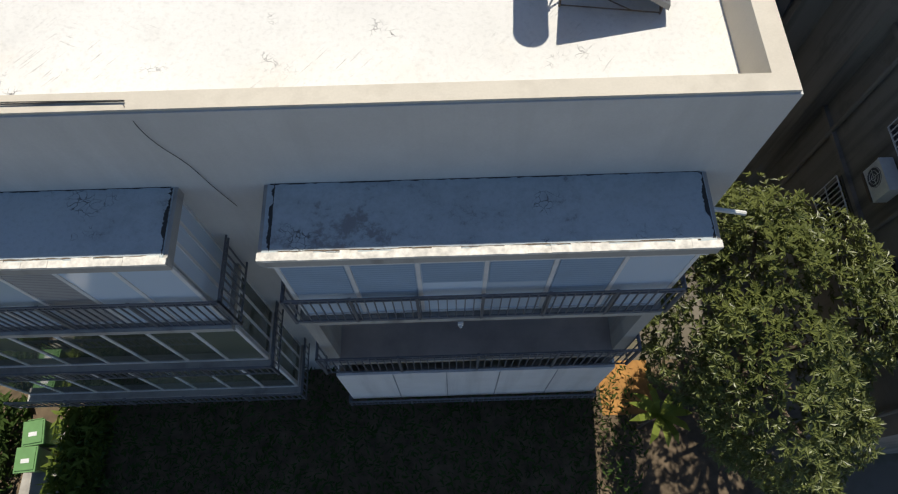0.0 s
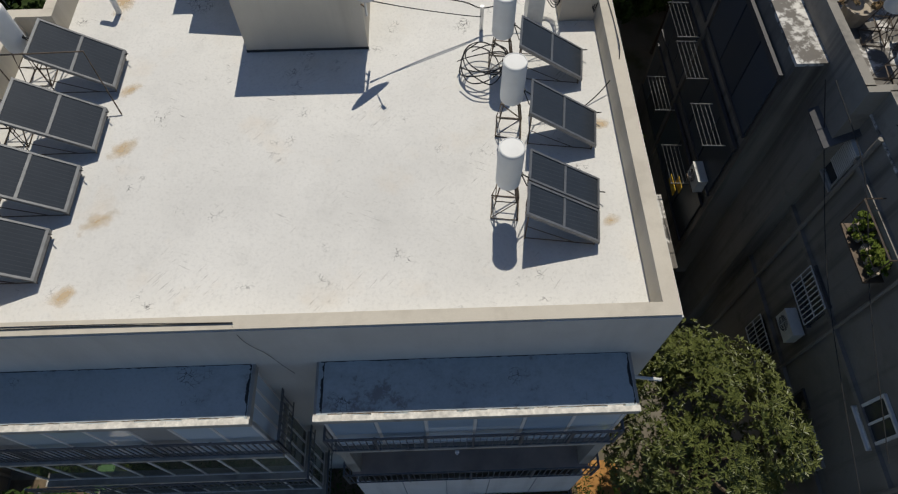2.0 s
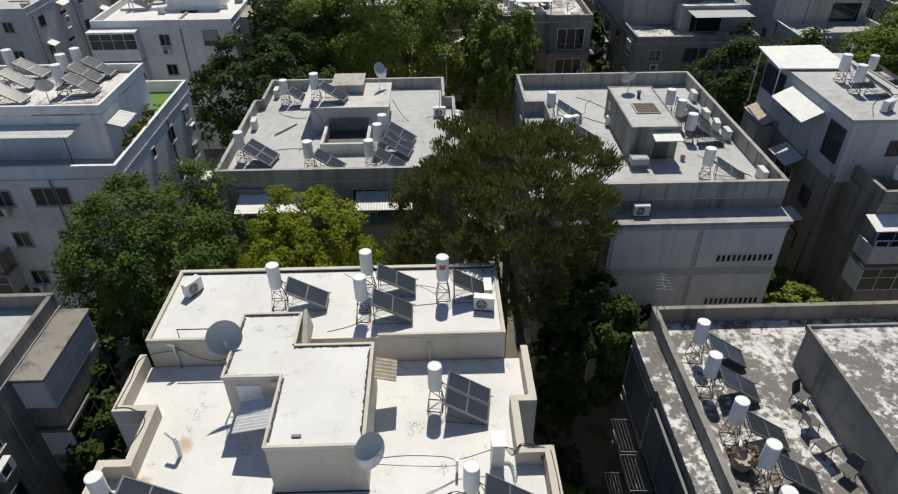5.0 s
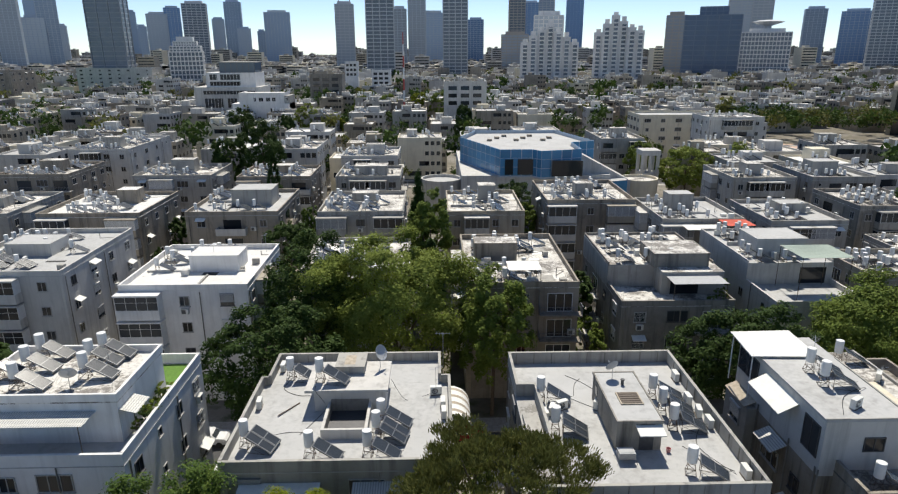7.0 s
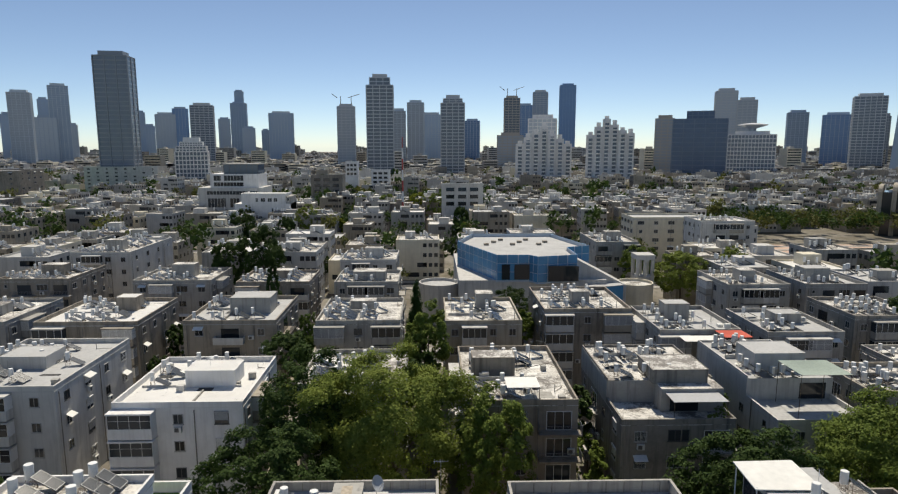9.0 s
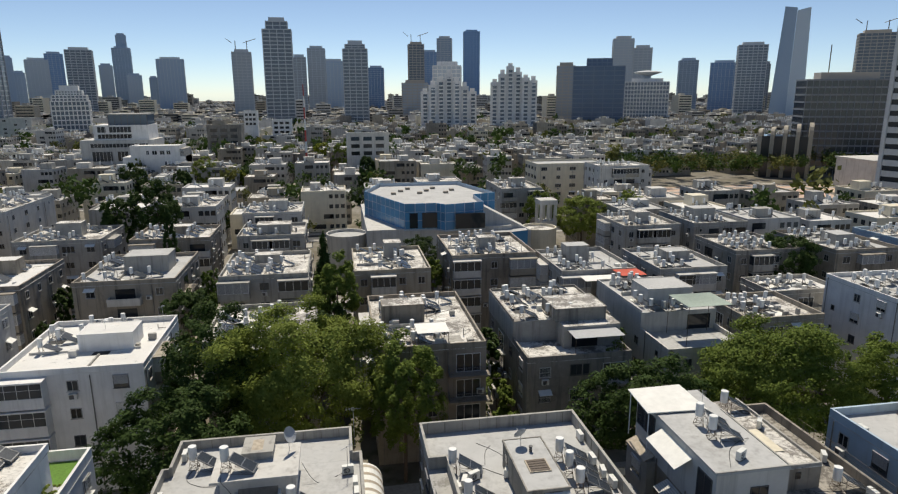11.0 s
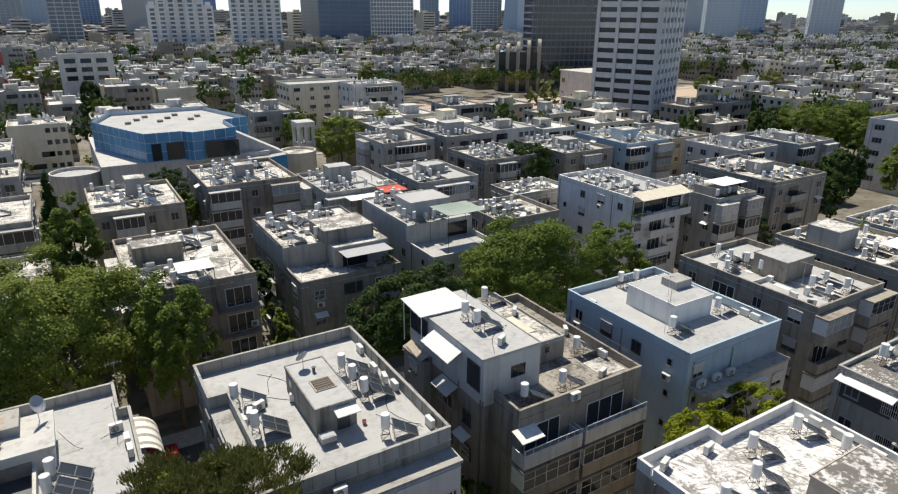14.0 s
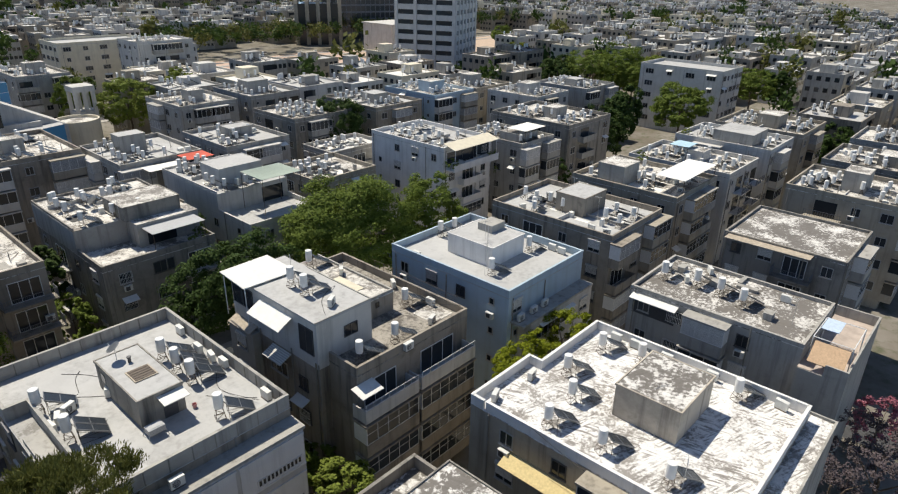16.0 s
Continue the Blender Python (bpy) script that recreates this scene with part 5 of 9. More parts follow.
block(near, 4.5, 2.0, 11.7, 16.3, 13.15, 15.2, WALL_GREY, ROOF_DIRTY)
rng = random.Random(8)
part("window", window_frame(1.0, 1.25, 1, FRAME_WHITE), near, (-0.02, 2.05, 8.85), 270)
part("pane", pane(1.0, 1.25, GLASS), near, (-0.02, 2.05, 8.85), 270)
for y, z, k in ((5.8, 8.0, "g"), (5.8, 4.6, "g"), (9.4, 7.5, "g"), (9.4, 4.4, "g"), (2.05, 5.4, "w"), (8.6, 10.9, "s"), (2.2, 11.4, "s"), (3.4, 6.0, "n")):
    window(near, (0, y, z), 270, k, rng)
for y, z in ((6.9, 7.0), (12.6, 6.6)):
    ac(10.1 if y < 9 else 8.75, y, z, 270)
cage = part("plant_cage", Shape().box(-0.5, 4.85, 11.35, 0.0, 6.5, 11.4).bar((-0.5, 4.85, 11.4), (-0.5, 4.85, 12.5), 0.02, 4).bar((-0.5, 6.5, 11.4), (-0.5, 6.5, 12.5), 0.02, 4).bar((-0.5, 4.85, 12.5), (-0.5, 6.5, 12.5), 0.025, 4).bar((-0.5, 4.85, 11.9), (-0.5, 6.5, 11.9), 0.012, 4).bar((-0.5, 4.85, 12.5), (0, 4.85, 12.5), 0.02, 4).bar((-0.5, 6.5, 12.5), (0, 6.5, 12.5), 0.02, 4).mesh("plant_cage", STEEL), near, label="rusty steel window cage full of plants")
for k in range(5):
    leaves = part("potted_plant", crown_mesh(60 + k, (0.2, 0.26, 0.36), 14, 20, 0.15, (LEAF_MID, LEAF_LIGHT)[k % 2])[0], cage, (-0.25, 5.05 + 0.32 * k, 11.75))
    part("pot", Shape().lathe([(0.08, 0), (0.11, 0.2)], 10).mesh("pot", BROWN_SHEET), leaves, (0, 0, -0.34))
small = part("potted_plant", crown_mesh(66, (0.2, 0.2, 0.24), 10, 20, 0.13, LEAF_MID)[0], near, (-0.25, 10.0, 11.4))
part("awning", Shape().add([(0, 8.3, 12.6), (0, 9.6, 12.6), (-0.7, 9.6, 12.1), (-0.7, 8.3, 12.1), (0, 8.3, 12.56), (0, 9.6, 12.56), (-0.7, 9.6, 12.06), (-0.7, 8.3, 12.06)], [(0, 3, 2, 1), (4, 5, 6, 7), (2, 3, 7, 6), (0, 1, 5, 4), (0, 4, 7, 3), (1, 2, 6, 5)]).mesh("awning", FRAME_DARK), near)
for x, y in ((11.0, 18.3), (10.8, 16.5), (10.9, 14.3), (11.2, 12.5), (10.9, 10.8)):
    heater(x, y, 13.15, 3 if y < 11 else 1, -8, 0.95)


def clothes_line(x, y, z, length, label="metal clothes drying rack on the wall"):
    s = Shape()
    for k in range(2):
        s.bar((x, y + k * length, z), (x - 0.75, y + k * length, z + 0.05), 0.018, 5)
    for k in range(5):
        s.bar((x - 0.15 - 0.14 * k, y, z + 0.03), (x - 0.15 - 0.14 * k, y + length, z + 0.03), 0.008, 4)
    return tagged(new("drying_rack", s.mesh("drying_rack", ALU)), label, "drying rack", "drying racks")


for y, z in ((12.2, 9.2), (14.8, 9.4), (12.8, 6.3), (16.0, 6.5), (16.5, 9.6)):
    clothes_line(8.8, y, z, 1.7)
for y, z in ((4.0, 6.0),):
    clothes_line(9.95, y, z, 1.6)
YELLOW = plain("yellow_cloth", (0.6, 0.38, 0.03), 0.85)
tagged(new("laundry", Shape().box(8.15, 12.5, 6.0, 8.17, 13.2, 6.34).box(8.4, 12.6, 5.95, 8.42, 13.1, 6.34).mesh("laundry", YELLOW)), "yellow cloth hung on the drying rack", "laundry")
BLUE = plain("blue_canvas", (0.02, 0.09, 0.4), 0.8)
tagged(new("parasol", Shape().bar((15.1, 16.2, 13.2), (15.3, 16.4, 15.0), 0.02, 6).lathe([(0.3, 0.2), (0.2, 0.7), (0.06, 1.6)], 10, (15.3, 16.4, 13.5)).mesh("parasol", BLUE)), "furled blue and yellow parasol against the wall", "parasol")


def plastic_chair(x, y, z, turn):
    ob = thing("garden_chair", (x, y, z), "dark plastic garden chair on the dirty roof", "chair", "chairs on the neighbour roof", turn)
    part("seat", Shape().box(-0.24, -0.24, 0.4, 0.24, 0.24, 0.44).mesh("seat", FRAME_DARK), ob)
    part("backrest", Shape().add([(-0.24, 0.22, 0.44), (0.24, 0.22, 0.44), (0.22, 0.36, 0.9), (-0.22, 0.36, 0.9), (-0.24, 0.25, 0.44), (0.24, 0.25, 0.44), (0.22, 0.39, 0.9), (-0.22, 0.39, 0.9)], [(0, 1, 2, 3), (7, 6, 5, 4), (0, 4, 5, 1), (1, 5, 6, 2), (2, 6, 7, 3), (3, 7, 4, 0)]).mesh("backrest", FRAME_DARK), ob)
    for a in (-0.2, 0.2):
        for b in (-0.2, 0.2):
            part("leg", Shape().bar((a, b, 0.4), (a * 1.15, b * 1.15, 0), 0.02, 5).mesh("leg", FRAME_DARK), ob)


for x, y, t in ((14.2, 15.9, 30), (14.0, 14.7, 100), (13.9, 13.6, 200), (14.2, 12.6, 300)):
    plastic_chair(x, y, 13.15, t)
tub = thing("plant_tub", (10.9, 13.2, 13.15), "brown tub with dried plant on the roof", "plant pot")
part("tub", Shape().lathe([(0.3, 0), (0.4, 0.5), (0.34, 0.5), (0.3, 0.42)], 14).mesh("tub", BROWN_SHEET), tub)
part("plant", crown_mesh(4, (0.5, 0.5, 0.35), 18, 22, 0.14, plain("dry_leaves", (0.2, 0.13, 0.06), 0.9))[0], tub, (0, 0, 0.7))
cable("loose wires across the dirty roof", [(10.1, 9.0, 13.95), (11.5, 8.4, 13.3), (13.0, 7.6, 13.25), (15.5, 7.0, 13.4)], 0.012)
cable("loose wires across the dirty roof", [(10.1, 8.6, 13.95), (11.8, 7.9, 13.25), (14.0, 7.6, 13.25), (15.7, 6.2, 13.6)], 0.012)
cable("wires running along the grey wall", [(10.0, 2.5, 9.8), (10.0, 6.0, 11.2), (10.0, 8.6, 12.6), (9.55, 10.8, 13.5)], 0.014)
cable("wires running along the grey wall", [(10.0, 1.6, 8.2), (10.0, 6.6, 9.7), (9.95, 9.6, 11.4), (9.55, 11.1, 13.2)], 0.014)
low_roof = tagged(new("lean_to_roof", Shape().box(7.3, 10.4, 4.3, 8.4, 13.6, 4.42).box(7.3, 10.4, 0, 7.4, 13.6, 4.3).box(8.3, 10.4, 0, 8.4, 13.6, 4.3).mesh("lean_to_roof", ROOF_DIRTY)), "small stained lean-to roof between the houses", "lean-to")

# the block on the other side
house("shaded grey apartment block with barred windows and laundry", -30.0, 4.0, -16.6, 22.5, 14.0, WALL_DARK, ROOF_GREY, {"E": "gBwG", "N": "wWs"}, 0.7, 5)

# ---- the row behind ----
a1 = house("white block with roof terrace and corrugated awning", -30.5, 34.6, -18.6, 48.6, 14.0, WALL_BRIGHT, ROOF_GREY, {"S": "GwWn", "E": "wnws"}, 0.8, 11)
part("upper_storey", Shape().box(0.6, 2.6, 13.2, 10.7, 9.8, 16.2).mesh("upper_storey", WALL_BRIGHT), a1)
part("upper_roof", Shape().box(0.5, 2.5, 16.2, 10.8, 9.9, 16.3).mesh("upper_roof", ROOF_WORN), a1)
parapets(a1, 0.5, 2.5, 10.8, 9.9, 16.3, 16.8, WALL_BRIGHT, 0.15)
sheet_awning("long white corrugated awning over the terrace", -28.5, 35.3, -21.2, 37.2, 15.6, 15.6, CORRUGATED, 3)
sheet_awning("small white awning beside the roof garden", -19.8, 37.3, -18.7, 39.4, 15.6, 15.3, CORRUGATED, 5)
part("awning_support", Shape().bar((2.5, 0.8, 13.2), (2.5, 0.8, 15.6), 0.04, 6).bar((9.0, 0.8, 13.2), (9.0, 0.8, 15.6), 0.04, 6).mesh("awning_support", STEEL), a1)
part("awning_support", Shape().bar((11.5, 3.0, 13.2), (11.5, 3.0, 15.3), 0.03, 6).mesh("awning_support", STEEL), a1)
LAWN = plain("green_roof_turf", (0.1, 0.2, 0.03), 0.95, 0, 0.2)
part("turf", Shape().box(7.2, 10.2, 13.2, 11.4, 13.6, 13.23).mesh("turf", LAWN), a1)
for x, y in ((-29.6, 40.6), (-27.3, 39.0), (-28.0, 41.5), (-28.1, 43.5), (-23.4, 40.4), (-24.0, 42.4), (-23.6, 43.6)):
    heater(x, y, 16.3, 7, -4, 1.1)
dish(-23.6, 38.8, 16.3, 200, 0.9)


def shrub(x, y, z, r, mat, seed, label="potted shrub growing on a roof terrace"):
    ob = thing("shrub", (x, y, z), label, "shrub")
    part("stem", Shape().bar((0, 0, 0), (0, 0, r), 0.04, 6).mesh("stem", BARK), ob)
    part("foliage", crown_mesh(seed, (r, r, r * 0.8), 26, 34, 0.18, mat)[0], ob, (0, 0, r * 0.9))


for i in range(6):
    shrub(-19.3, 38.6 + i * 0.9, 13.2, 0.55 + 0.1 * (i % 3), (LEAF_MID, LEAF_DARK, LEAF_LIGHT)[i % 3], i + 40)

b2 = house("white-grey block with pale roof and open light shaft", -12.4, 33.6, 2.1, 44.5, 14.0, WALL_PALE, ROOF_GREY, {"S": "s.W.", "E": "wsw", "W": "wsw"}, 0.75, 12, sides="SEW")
part("rear_wall", Shape().box(0.5, 10.9, 0, 13.8, 14.7, 13.2).mesh("rear_wall", WALL_PALE), b2)
part("rear_roof", Shape().box(0.5, 10.92, 13.19, 13.8, 14.7, 13.254).mesh("rear_roof", ROOF_GREY), b2)
parapets(b2, 0.5, 10.75, 13.8, 14.7, 13.25, 14.0, WALL_PALE, sides="ENW")
for a, b in ((0.02, 0.5), (13.8, 14.48)):
    part("parapet", Shape().box(a, 10.72, 13.25, b, 10.9, 13.99).mesh("parapet", WALL_PALE), b2)
for k in range(9):
    part("panel_rib", Shape().box(1.4 + k * 1.42, 14.49, 13.27, 1.45 + k * 1.42, 14.52, 14.0).mesh("panel_rib", WALL_GREY), b2)
room = part("roof_room", Shape().box(4.7, 7.0, 13.25, 9.8, 10.9, 14.85).mesh("roof_room", WALL_WHITE), b2)
part("slab", Shape().box(4.1, 6.7, 14.85, 10.0, 11.1, 15.05).mesh("slab", WALL_WHITE), room)
part("shaft_wall", Shape().box(5.7, 3.4, 13.25, 5.9, 7.0, 14.0).box(8.6, 3.4, 13.25, 8.8, 7.0, 14.0).box(5.9, 3.4, 13.25, 8.6, 3.6, 13.996).mesh("shaft_wall", WALL_WHITE), b2)
# Roof is uncut here: dark sheet and lining paint the shade of depth.
part("shaft", Shape().box(5.9, 3.6, 13.255, 8.6, 7.0, 13.27).mesh("shaft", FRAME_DARK), b2)
part("shaft_lining", Shape().box(5.9, 6.96, 13.27, 8.6, 7.0, 14.2).box(5.9, 3.6, 13.27, 5.93, 6.96, 13.95).box(8.57, 3.6, 13.27, 8.6, 6.96, 13.95).mesh("shaft_lining", WALL_DARK), b2)
tank_box = part("water_tank", Shape().box(6.0, 9.1, 15.05, 8.1, 11.3, 15.6).box(5.94, 9.04, 15.6, 8.16, 11.36, 15.68).mesh("water_tank", WALL_PALE), room)
part("rust_run", Shape().box(6.6, 9.4, 15.68, 7.4, 10.9, 15.684).mesh("rust_run", BROWN_SHEET), tank_box)
for x, y, z, n in ((-11.5, 36.4, 13.25, 8), (-7.1, 35.2, 13.25, 7), (-3.4, 35.2, 13.25, 7), (-3.0, 37.2, 13.25, 8), (-2.8, 38.9, 13.25, 7), (-10.4, 45.4, 13.25, 7), (-7.4, 41.7, 15.05, 7)):
    heater(x, y, z, n, -12, 1.05)
dish(-3.2, 43.7, 15.05, 60, 1.0)
for x, y, t in ((1.0, 42.7, 5), (1.5, 40.9, 90), (1.55, 39.6, 90), (-11.8, 41.2, 95), (-11.3, 46.8, 90)):
    ac(x, y, 13.25, t)
tagged(new("plank", Shape().bar((-10.2, 39.9, 13.33), (-9.0, 41.7, 13.29), 0.05, 4).mesh("plank", STEEL)), "dark wooden plank lying on the pale roof", "plank")
tagged(new("plank", Shape().box(-5.6, 33.95, 13.25, -4.0, 34.1, 13.4).mesh("plank", FRAME_WHITE)), "white board lying behind the parapet", "plank")
tagged(new("plank", Shape().box(-12.0, 33.95, 13.25, -10.9, 34.15, 13.45).mesh("plank", FRAME_WHITE)), "white board lying behind the parapet", "plank")
for pts in ([(-7.6, 41.0, 15.06), (-7.5, 40.25, 15.04), (-7.1, 40.5, 14.2), (-6.9, 40.5, 13.5), (-7.6, 39.0, 13.28), (-8.2, 37.6, 13.28)], [(-11.2, 36.6, 13.6), (-10.4, 37.4, 13.28), (-9.0, 37.9, 13.28), (-7.4, 37.8, 13.28)], [(-10.2, 45.2, 13.5), (-10.6, 43.8, 13.28), (-9.4, 42.8, 13.28), (-8.4, 42.7, 13.3)], [(-2.3, 42.6, 14.6), (-1.2, 41.9, 13.28), (0.4, 42.6, 13.3), (1.0, 42.8, 13.5)]):
    cable("cable lying across the pale roof", pts, 0.018)
part("awning", sloping(1.2, -0.02, 6.2, -0.02, 12.5, 12.2, (0, -1.8)).mesh("awning", CANVAS), b2)
part("awning", sloping(8.2, -0.02, 11.6, -0.02, 12.5, 12.2, (0, -1.7)).mesh("awning", CORRUGATED), b2)
for x0, x1 in ((1.2, 6.2), (8.2, 11.6)):
    for z in (8.3, 5.2, 2.1):
        balcony(b2, ((x0 + x1) / 2, 0, z), 0, "H" if x0 > 5 else "G", random.Random(int(z)), round(x1 - x0, 1), 1.3, WALL_PALE)
part("round_canopy", Shape().add([(14.5 + r * math.sin(a), y, 11.6 + r * math.cos(a)) for r in (1.5, 1.44) for y in (6.6, 10.6) for a in [i * math.pi / 16 for i in range(9)]], [(i, i + 1, i + 10, i + 9) for i in range(8)] + [(18 + i, 27 + i, 28 + i, 19 + i) for i in range(8)]).mesh("round_canopy", CANVAS), b2)
for k in range(4):
    part("canopy_stripe", Shape().add([(14.5 + 1.51 * math.sin(a), y, 11.6 + 1.51 * math.cos(a)) for y in (7.0 + k, 7.35 + k) for a in [i * math.pi / 16 for i in range(9)]], [(i, i + 1, i + 10, i + 9) for i in range(8)]).mesh("canopy_stripe", BROWN_SHEET), b2)

b3 = house("grey block with high panelled parapet and pale roof", 6.8, 29.6, 19.7, 46.2, 14.9, WALL_TAN, ROOF_GREY, {"S": "g...", "W": "wswnw", "E": "wsww"}, 0.95, 13, bw=3.1, edge=WALL_PALE, sides="SEN")
for a, b, c, d in ((0, 11.4, 0.18, 16.42), (0.18, 11.4, 1.5, 11.58), (1.32, 0.18, 1.5, 11.4)):
    part("parapet", Shape().box(a, b, 13.95, c, d, 14.9).box(a - 0.015, b - 0.015, 14.9, c + 0.015, d + 0.015, 14.95).mesh("parapet", WALL_PALE), b3)
part("low_roof", Shape().box(0.0, 0.18, 13.95, 1.3, 11.38, 13.97).mesh("low_roof", ROOF_FLAT), b3)
part("low_box", Shape().box(0.1, 4.2, 13.97, 1.1, 8.6, 14.3).mesh("low_box", WALL_PALE), b3)
front = part("bay", Shape().box(3.2, -1.45, 1.0, 12.8, 0.0, 13.1).mesh("bay", WALL_WHITE), b3)
for z in (10.5, 7.4, 4.3):
    for k, x in enumerate((3.4, 8.2)):
        fr = part("shutter", Shape().relief([x - 0.06, x, x + 4.5, x + 4.56], [z - 0.12, z, z + 2.3, z + 2.42], [[(-1.56, 0), None, (-1.56, 0)], [(-1.56, 0), (-1.5, 0), (-1.56, 0)], [(-1.56, 0), None, (-1.56, 0)]], -1.45).mesh("shutter", WALL_BRIGHT if (k + int(z)) % 3 else SHUTTER), front, label="wide white closed shutter panel")
        if k:
            part("vent_window", Shape().box(x + 1.0, -1.52, z + 0.2, x + 4.3, -1.5, z + 0.7).mesh("vent_window", GLASS), fr)
            q = Shape()
            lattice(q, 3.3, ((0.0, 0.03), (0.5, 0.03)), 0.3, 0.05, lambda u, y, h: (x + 1.0 + u, y - 1.55, z + 0.2 + h))
            part("grille", q.mesh("grille", FRAME_WHITE), fr)
for k in range(9):
    part("panel_rib", Shape().box(0.6 + k * 1.42, -0.03, 13.9, 0.66 + k * 1.42, 0.0, 14.85).mesh("panel_rib", WALL_GREY), b3)
    part("panel_rib", Shape().box(0.6 + k * 1.42, 16.38, 13.97, 0.66 + k * 1.42, 16.42, 14.85).mesh("panel_rib", WALL_GREY), b3)
for k in range(11):
    part("panel_rib", Shape().box(12.68, 0.7 + k * 1.4, 13.97, 12.72, 0.76 + k * 1.4, 14.85).mesh("panel_rib", WALL_GREY), b3)
part("ledge", Shape().box(-0.1, -1.5, 13.1, 12.95, 0.0, 13.3).mesh("ledge", WALL_PALE), b3)
st = block(b3, 5.45, 4.7, 8.3, 11.0, 13.95, 16.0, WALL_GREY, ROOF_GREY, lip=0.06)
part("hatch", Shape().box(6.2, 6.6, 16.02, 7.7, 8.1, 16.1).mesh("hatch", BROWN_SHEET), st)
for k in range(5):
    part("hatch_slat", Shape().box(6.3, 6.68 + k * 0.28, 16.1, 7.6, 6.9 + k * 0.28, 16.13).mesh("hatch_slat", BROWN_SLAT), st)
part("chimney", Shape().lathe([(0.11, 16.02), (0.11, 16.4), (0.15, 16.4), (0.15, 16.46)], 10, (7.0, 9.2, 0)).mesh("chimney", FRAME_DARK), st)
part("door", Shape().box(6.9, 4.67, 13.95, 7.8, 4.7, 15.8).mesh("door", FRAME_DARK), st)
part("awning", sloping(6.6, 4.7, 8.25, 4.7, 15.75, 15.6, (0, -1.0)).mesh("awning", CANVAS), st)
part("window", Shape().box(5.42, 9.6, 14.9, 5.45, 10.2, 15.5).mesh("window", GLASS), st)
for x, y, n, t in ((8.5, 40.5, 7, -15), (8.8, 36.3, 8, -10), (16.1, 31.9, 7, -20), (16.6, 40.6, 7, -10), (16.6, 38.5, 8, -14), (16.7, 36.6, 7, -12)):
    heater(x, y, 13.95, n, t, 1.05)
for x, y, t in ((19.2, 43.1, 90), (18.9, 39.8, 90), (19.0, 38.1, 80), (19.2, 36.8, 90), (19.2, 31.5, 90), (9.8, 39.2, 25), (9.0, 38.6, 70), (8.4, 38.0, 100), (12.3, 39.3, 60)):
    ac(x, y, 13.95, t)
tagged(new("air_conditioner", Shape().box(12.1, 32.9, 14.25, 13.1, 33.6, 14.65).box(12.2, 33.0, 14.65, 13.0, 33.5, 14.67).bar((12.0, 32.8, 13.95), (12.1, 32.9, 14.4), 0.02, 4).bar((13.2, 32.8, 13.95), (13.1, 32.9, 14.4), 0.02, 4).bar((12.0, 33.7, 13.95), (12.1, 33.6, 14.4), 0.02, 4).bar((13.2, 33.7, 13.95), (13.1, 33.6, 14.4), 0.02, 4).mesh("air_conditioner", SHUTTER_GREY)), "dark air conditioning unit lying on a steel frame", "air conditioner")
tagged(new("bucket", Shape().lathe([(0.12, 0), (0.16, 0.3), (0.14, 0.3), (0.11, 0.04)], 12, (15.5, 34.0, 13.95)).mesh("bucket", plain("faded_pink_plastic", (0.5, 0.24, 0.24), 0.6))), "small faded pink plastic bucket on the roof", "bucket")
ac(11.7, 29.0, 13.3, 0)
dish(13.3, 39.6, 16.02, 200, 0.8)
for pts in ([(11.0, 44.0, 13.97), (12.2, 42.6, 13.97), (13.0, 41.0, 13.97)], [(9.6, 40.6, 13.97), (10.6, 40.6, 13.97), (11.4, 39.9, 13.97), (12.1, 39.3, 13.97)], [(12.0, 43.5, 13.97), (11.4, 42.6, 13.97), (11.0, 40.9, 13.97)], [(16.6, 34.6, 13.97), (17.6, 33.2, 13.97), (18.8, 32.0, 13.97)], [(18.6, 36.6, 14.3), (17.6, 34.6, 13.97), (18.6, 31.4, 14.2)]):
    cable("cable lying across the pale roof", pts, 0.02)

b4 = house("weathered block with rooftop flat and pale canopy", 25.4, 29.7, 37.5, 46.0, 14.0, WALL_TAN, ROOF_BROWN, {"E": "wsww"}, 0.7, 14)
up = part("roof_flat", Shape().box(-1.0, 3.1, 12.9, 4.2, 14.4, 16.7).mesh("roof_flat", WALL_WHITE), b4, label="white rooftop flat")
part("bay", Shape().box(-0.98, 3.15, 0.0, 0.0, 14.35, 12.9).mesh("bay", WALL_TAN), b4)
rng = random.Random(31)
for y, z, k in ((5.2, 10.2, "w"), (8.4, 10.2, "W"), (12.2, 10.2, "s"), (5.2, 7.1, "g"), (8.4, 7.1, "W"), (12.2, 7.1, "w"), (5.2, 4.0, "w"), (8.4, 4.0, "s"), (12.2, 4.0, "w")):
    window(b4, (-0.98, y, z), 270, k, rng)
part("awning", sloping(-0.98, 11.0, -0.98, 14.2, 13.4, 13.0, (-0.9, 0)).mesh("awning", BROWN_SHEET), b4)
part("awning", sloping(-0.98, 6.6, -0.98, 9.0, 12.7, 12.2, (-1.1, 0)).mesh("awning", CORRUGATED), b4)
part("awning", sloping(-0.98, 4.6, -0.98, 6.2, 9.4, 9.1, (-0.8, 0)).mesh("awning", CANVAS), b4)
part("bay", Shape().box(-1.7, 10.8, 4.0, -0.98, 14.3, 12.95).mesh("bay", WALL_PALE), b4)
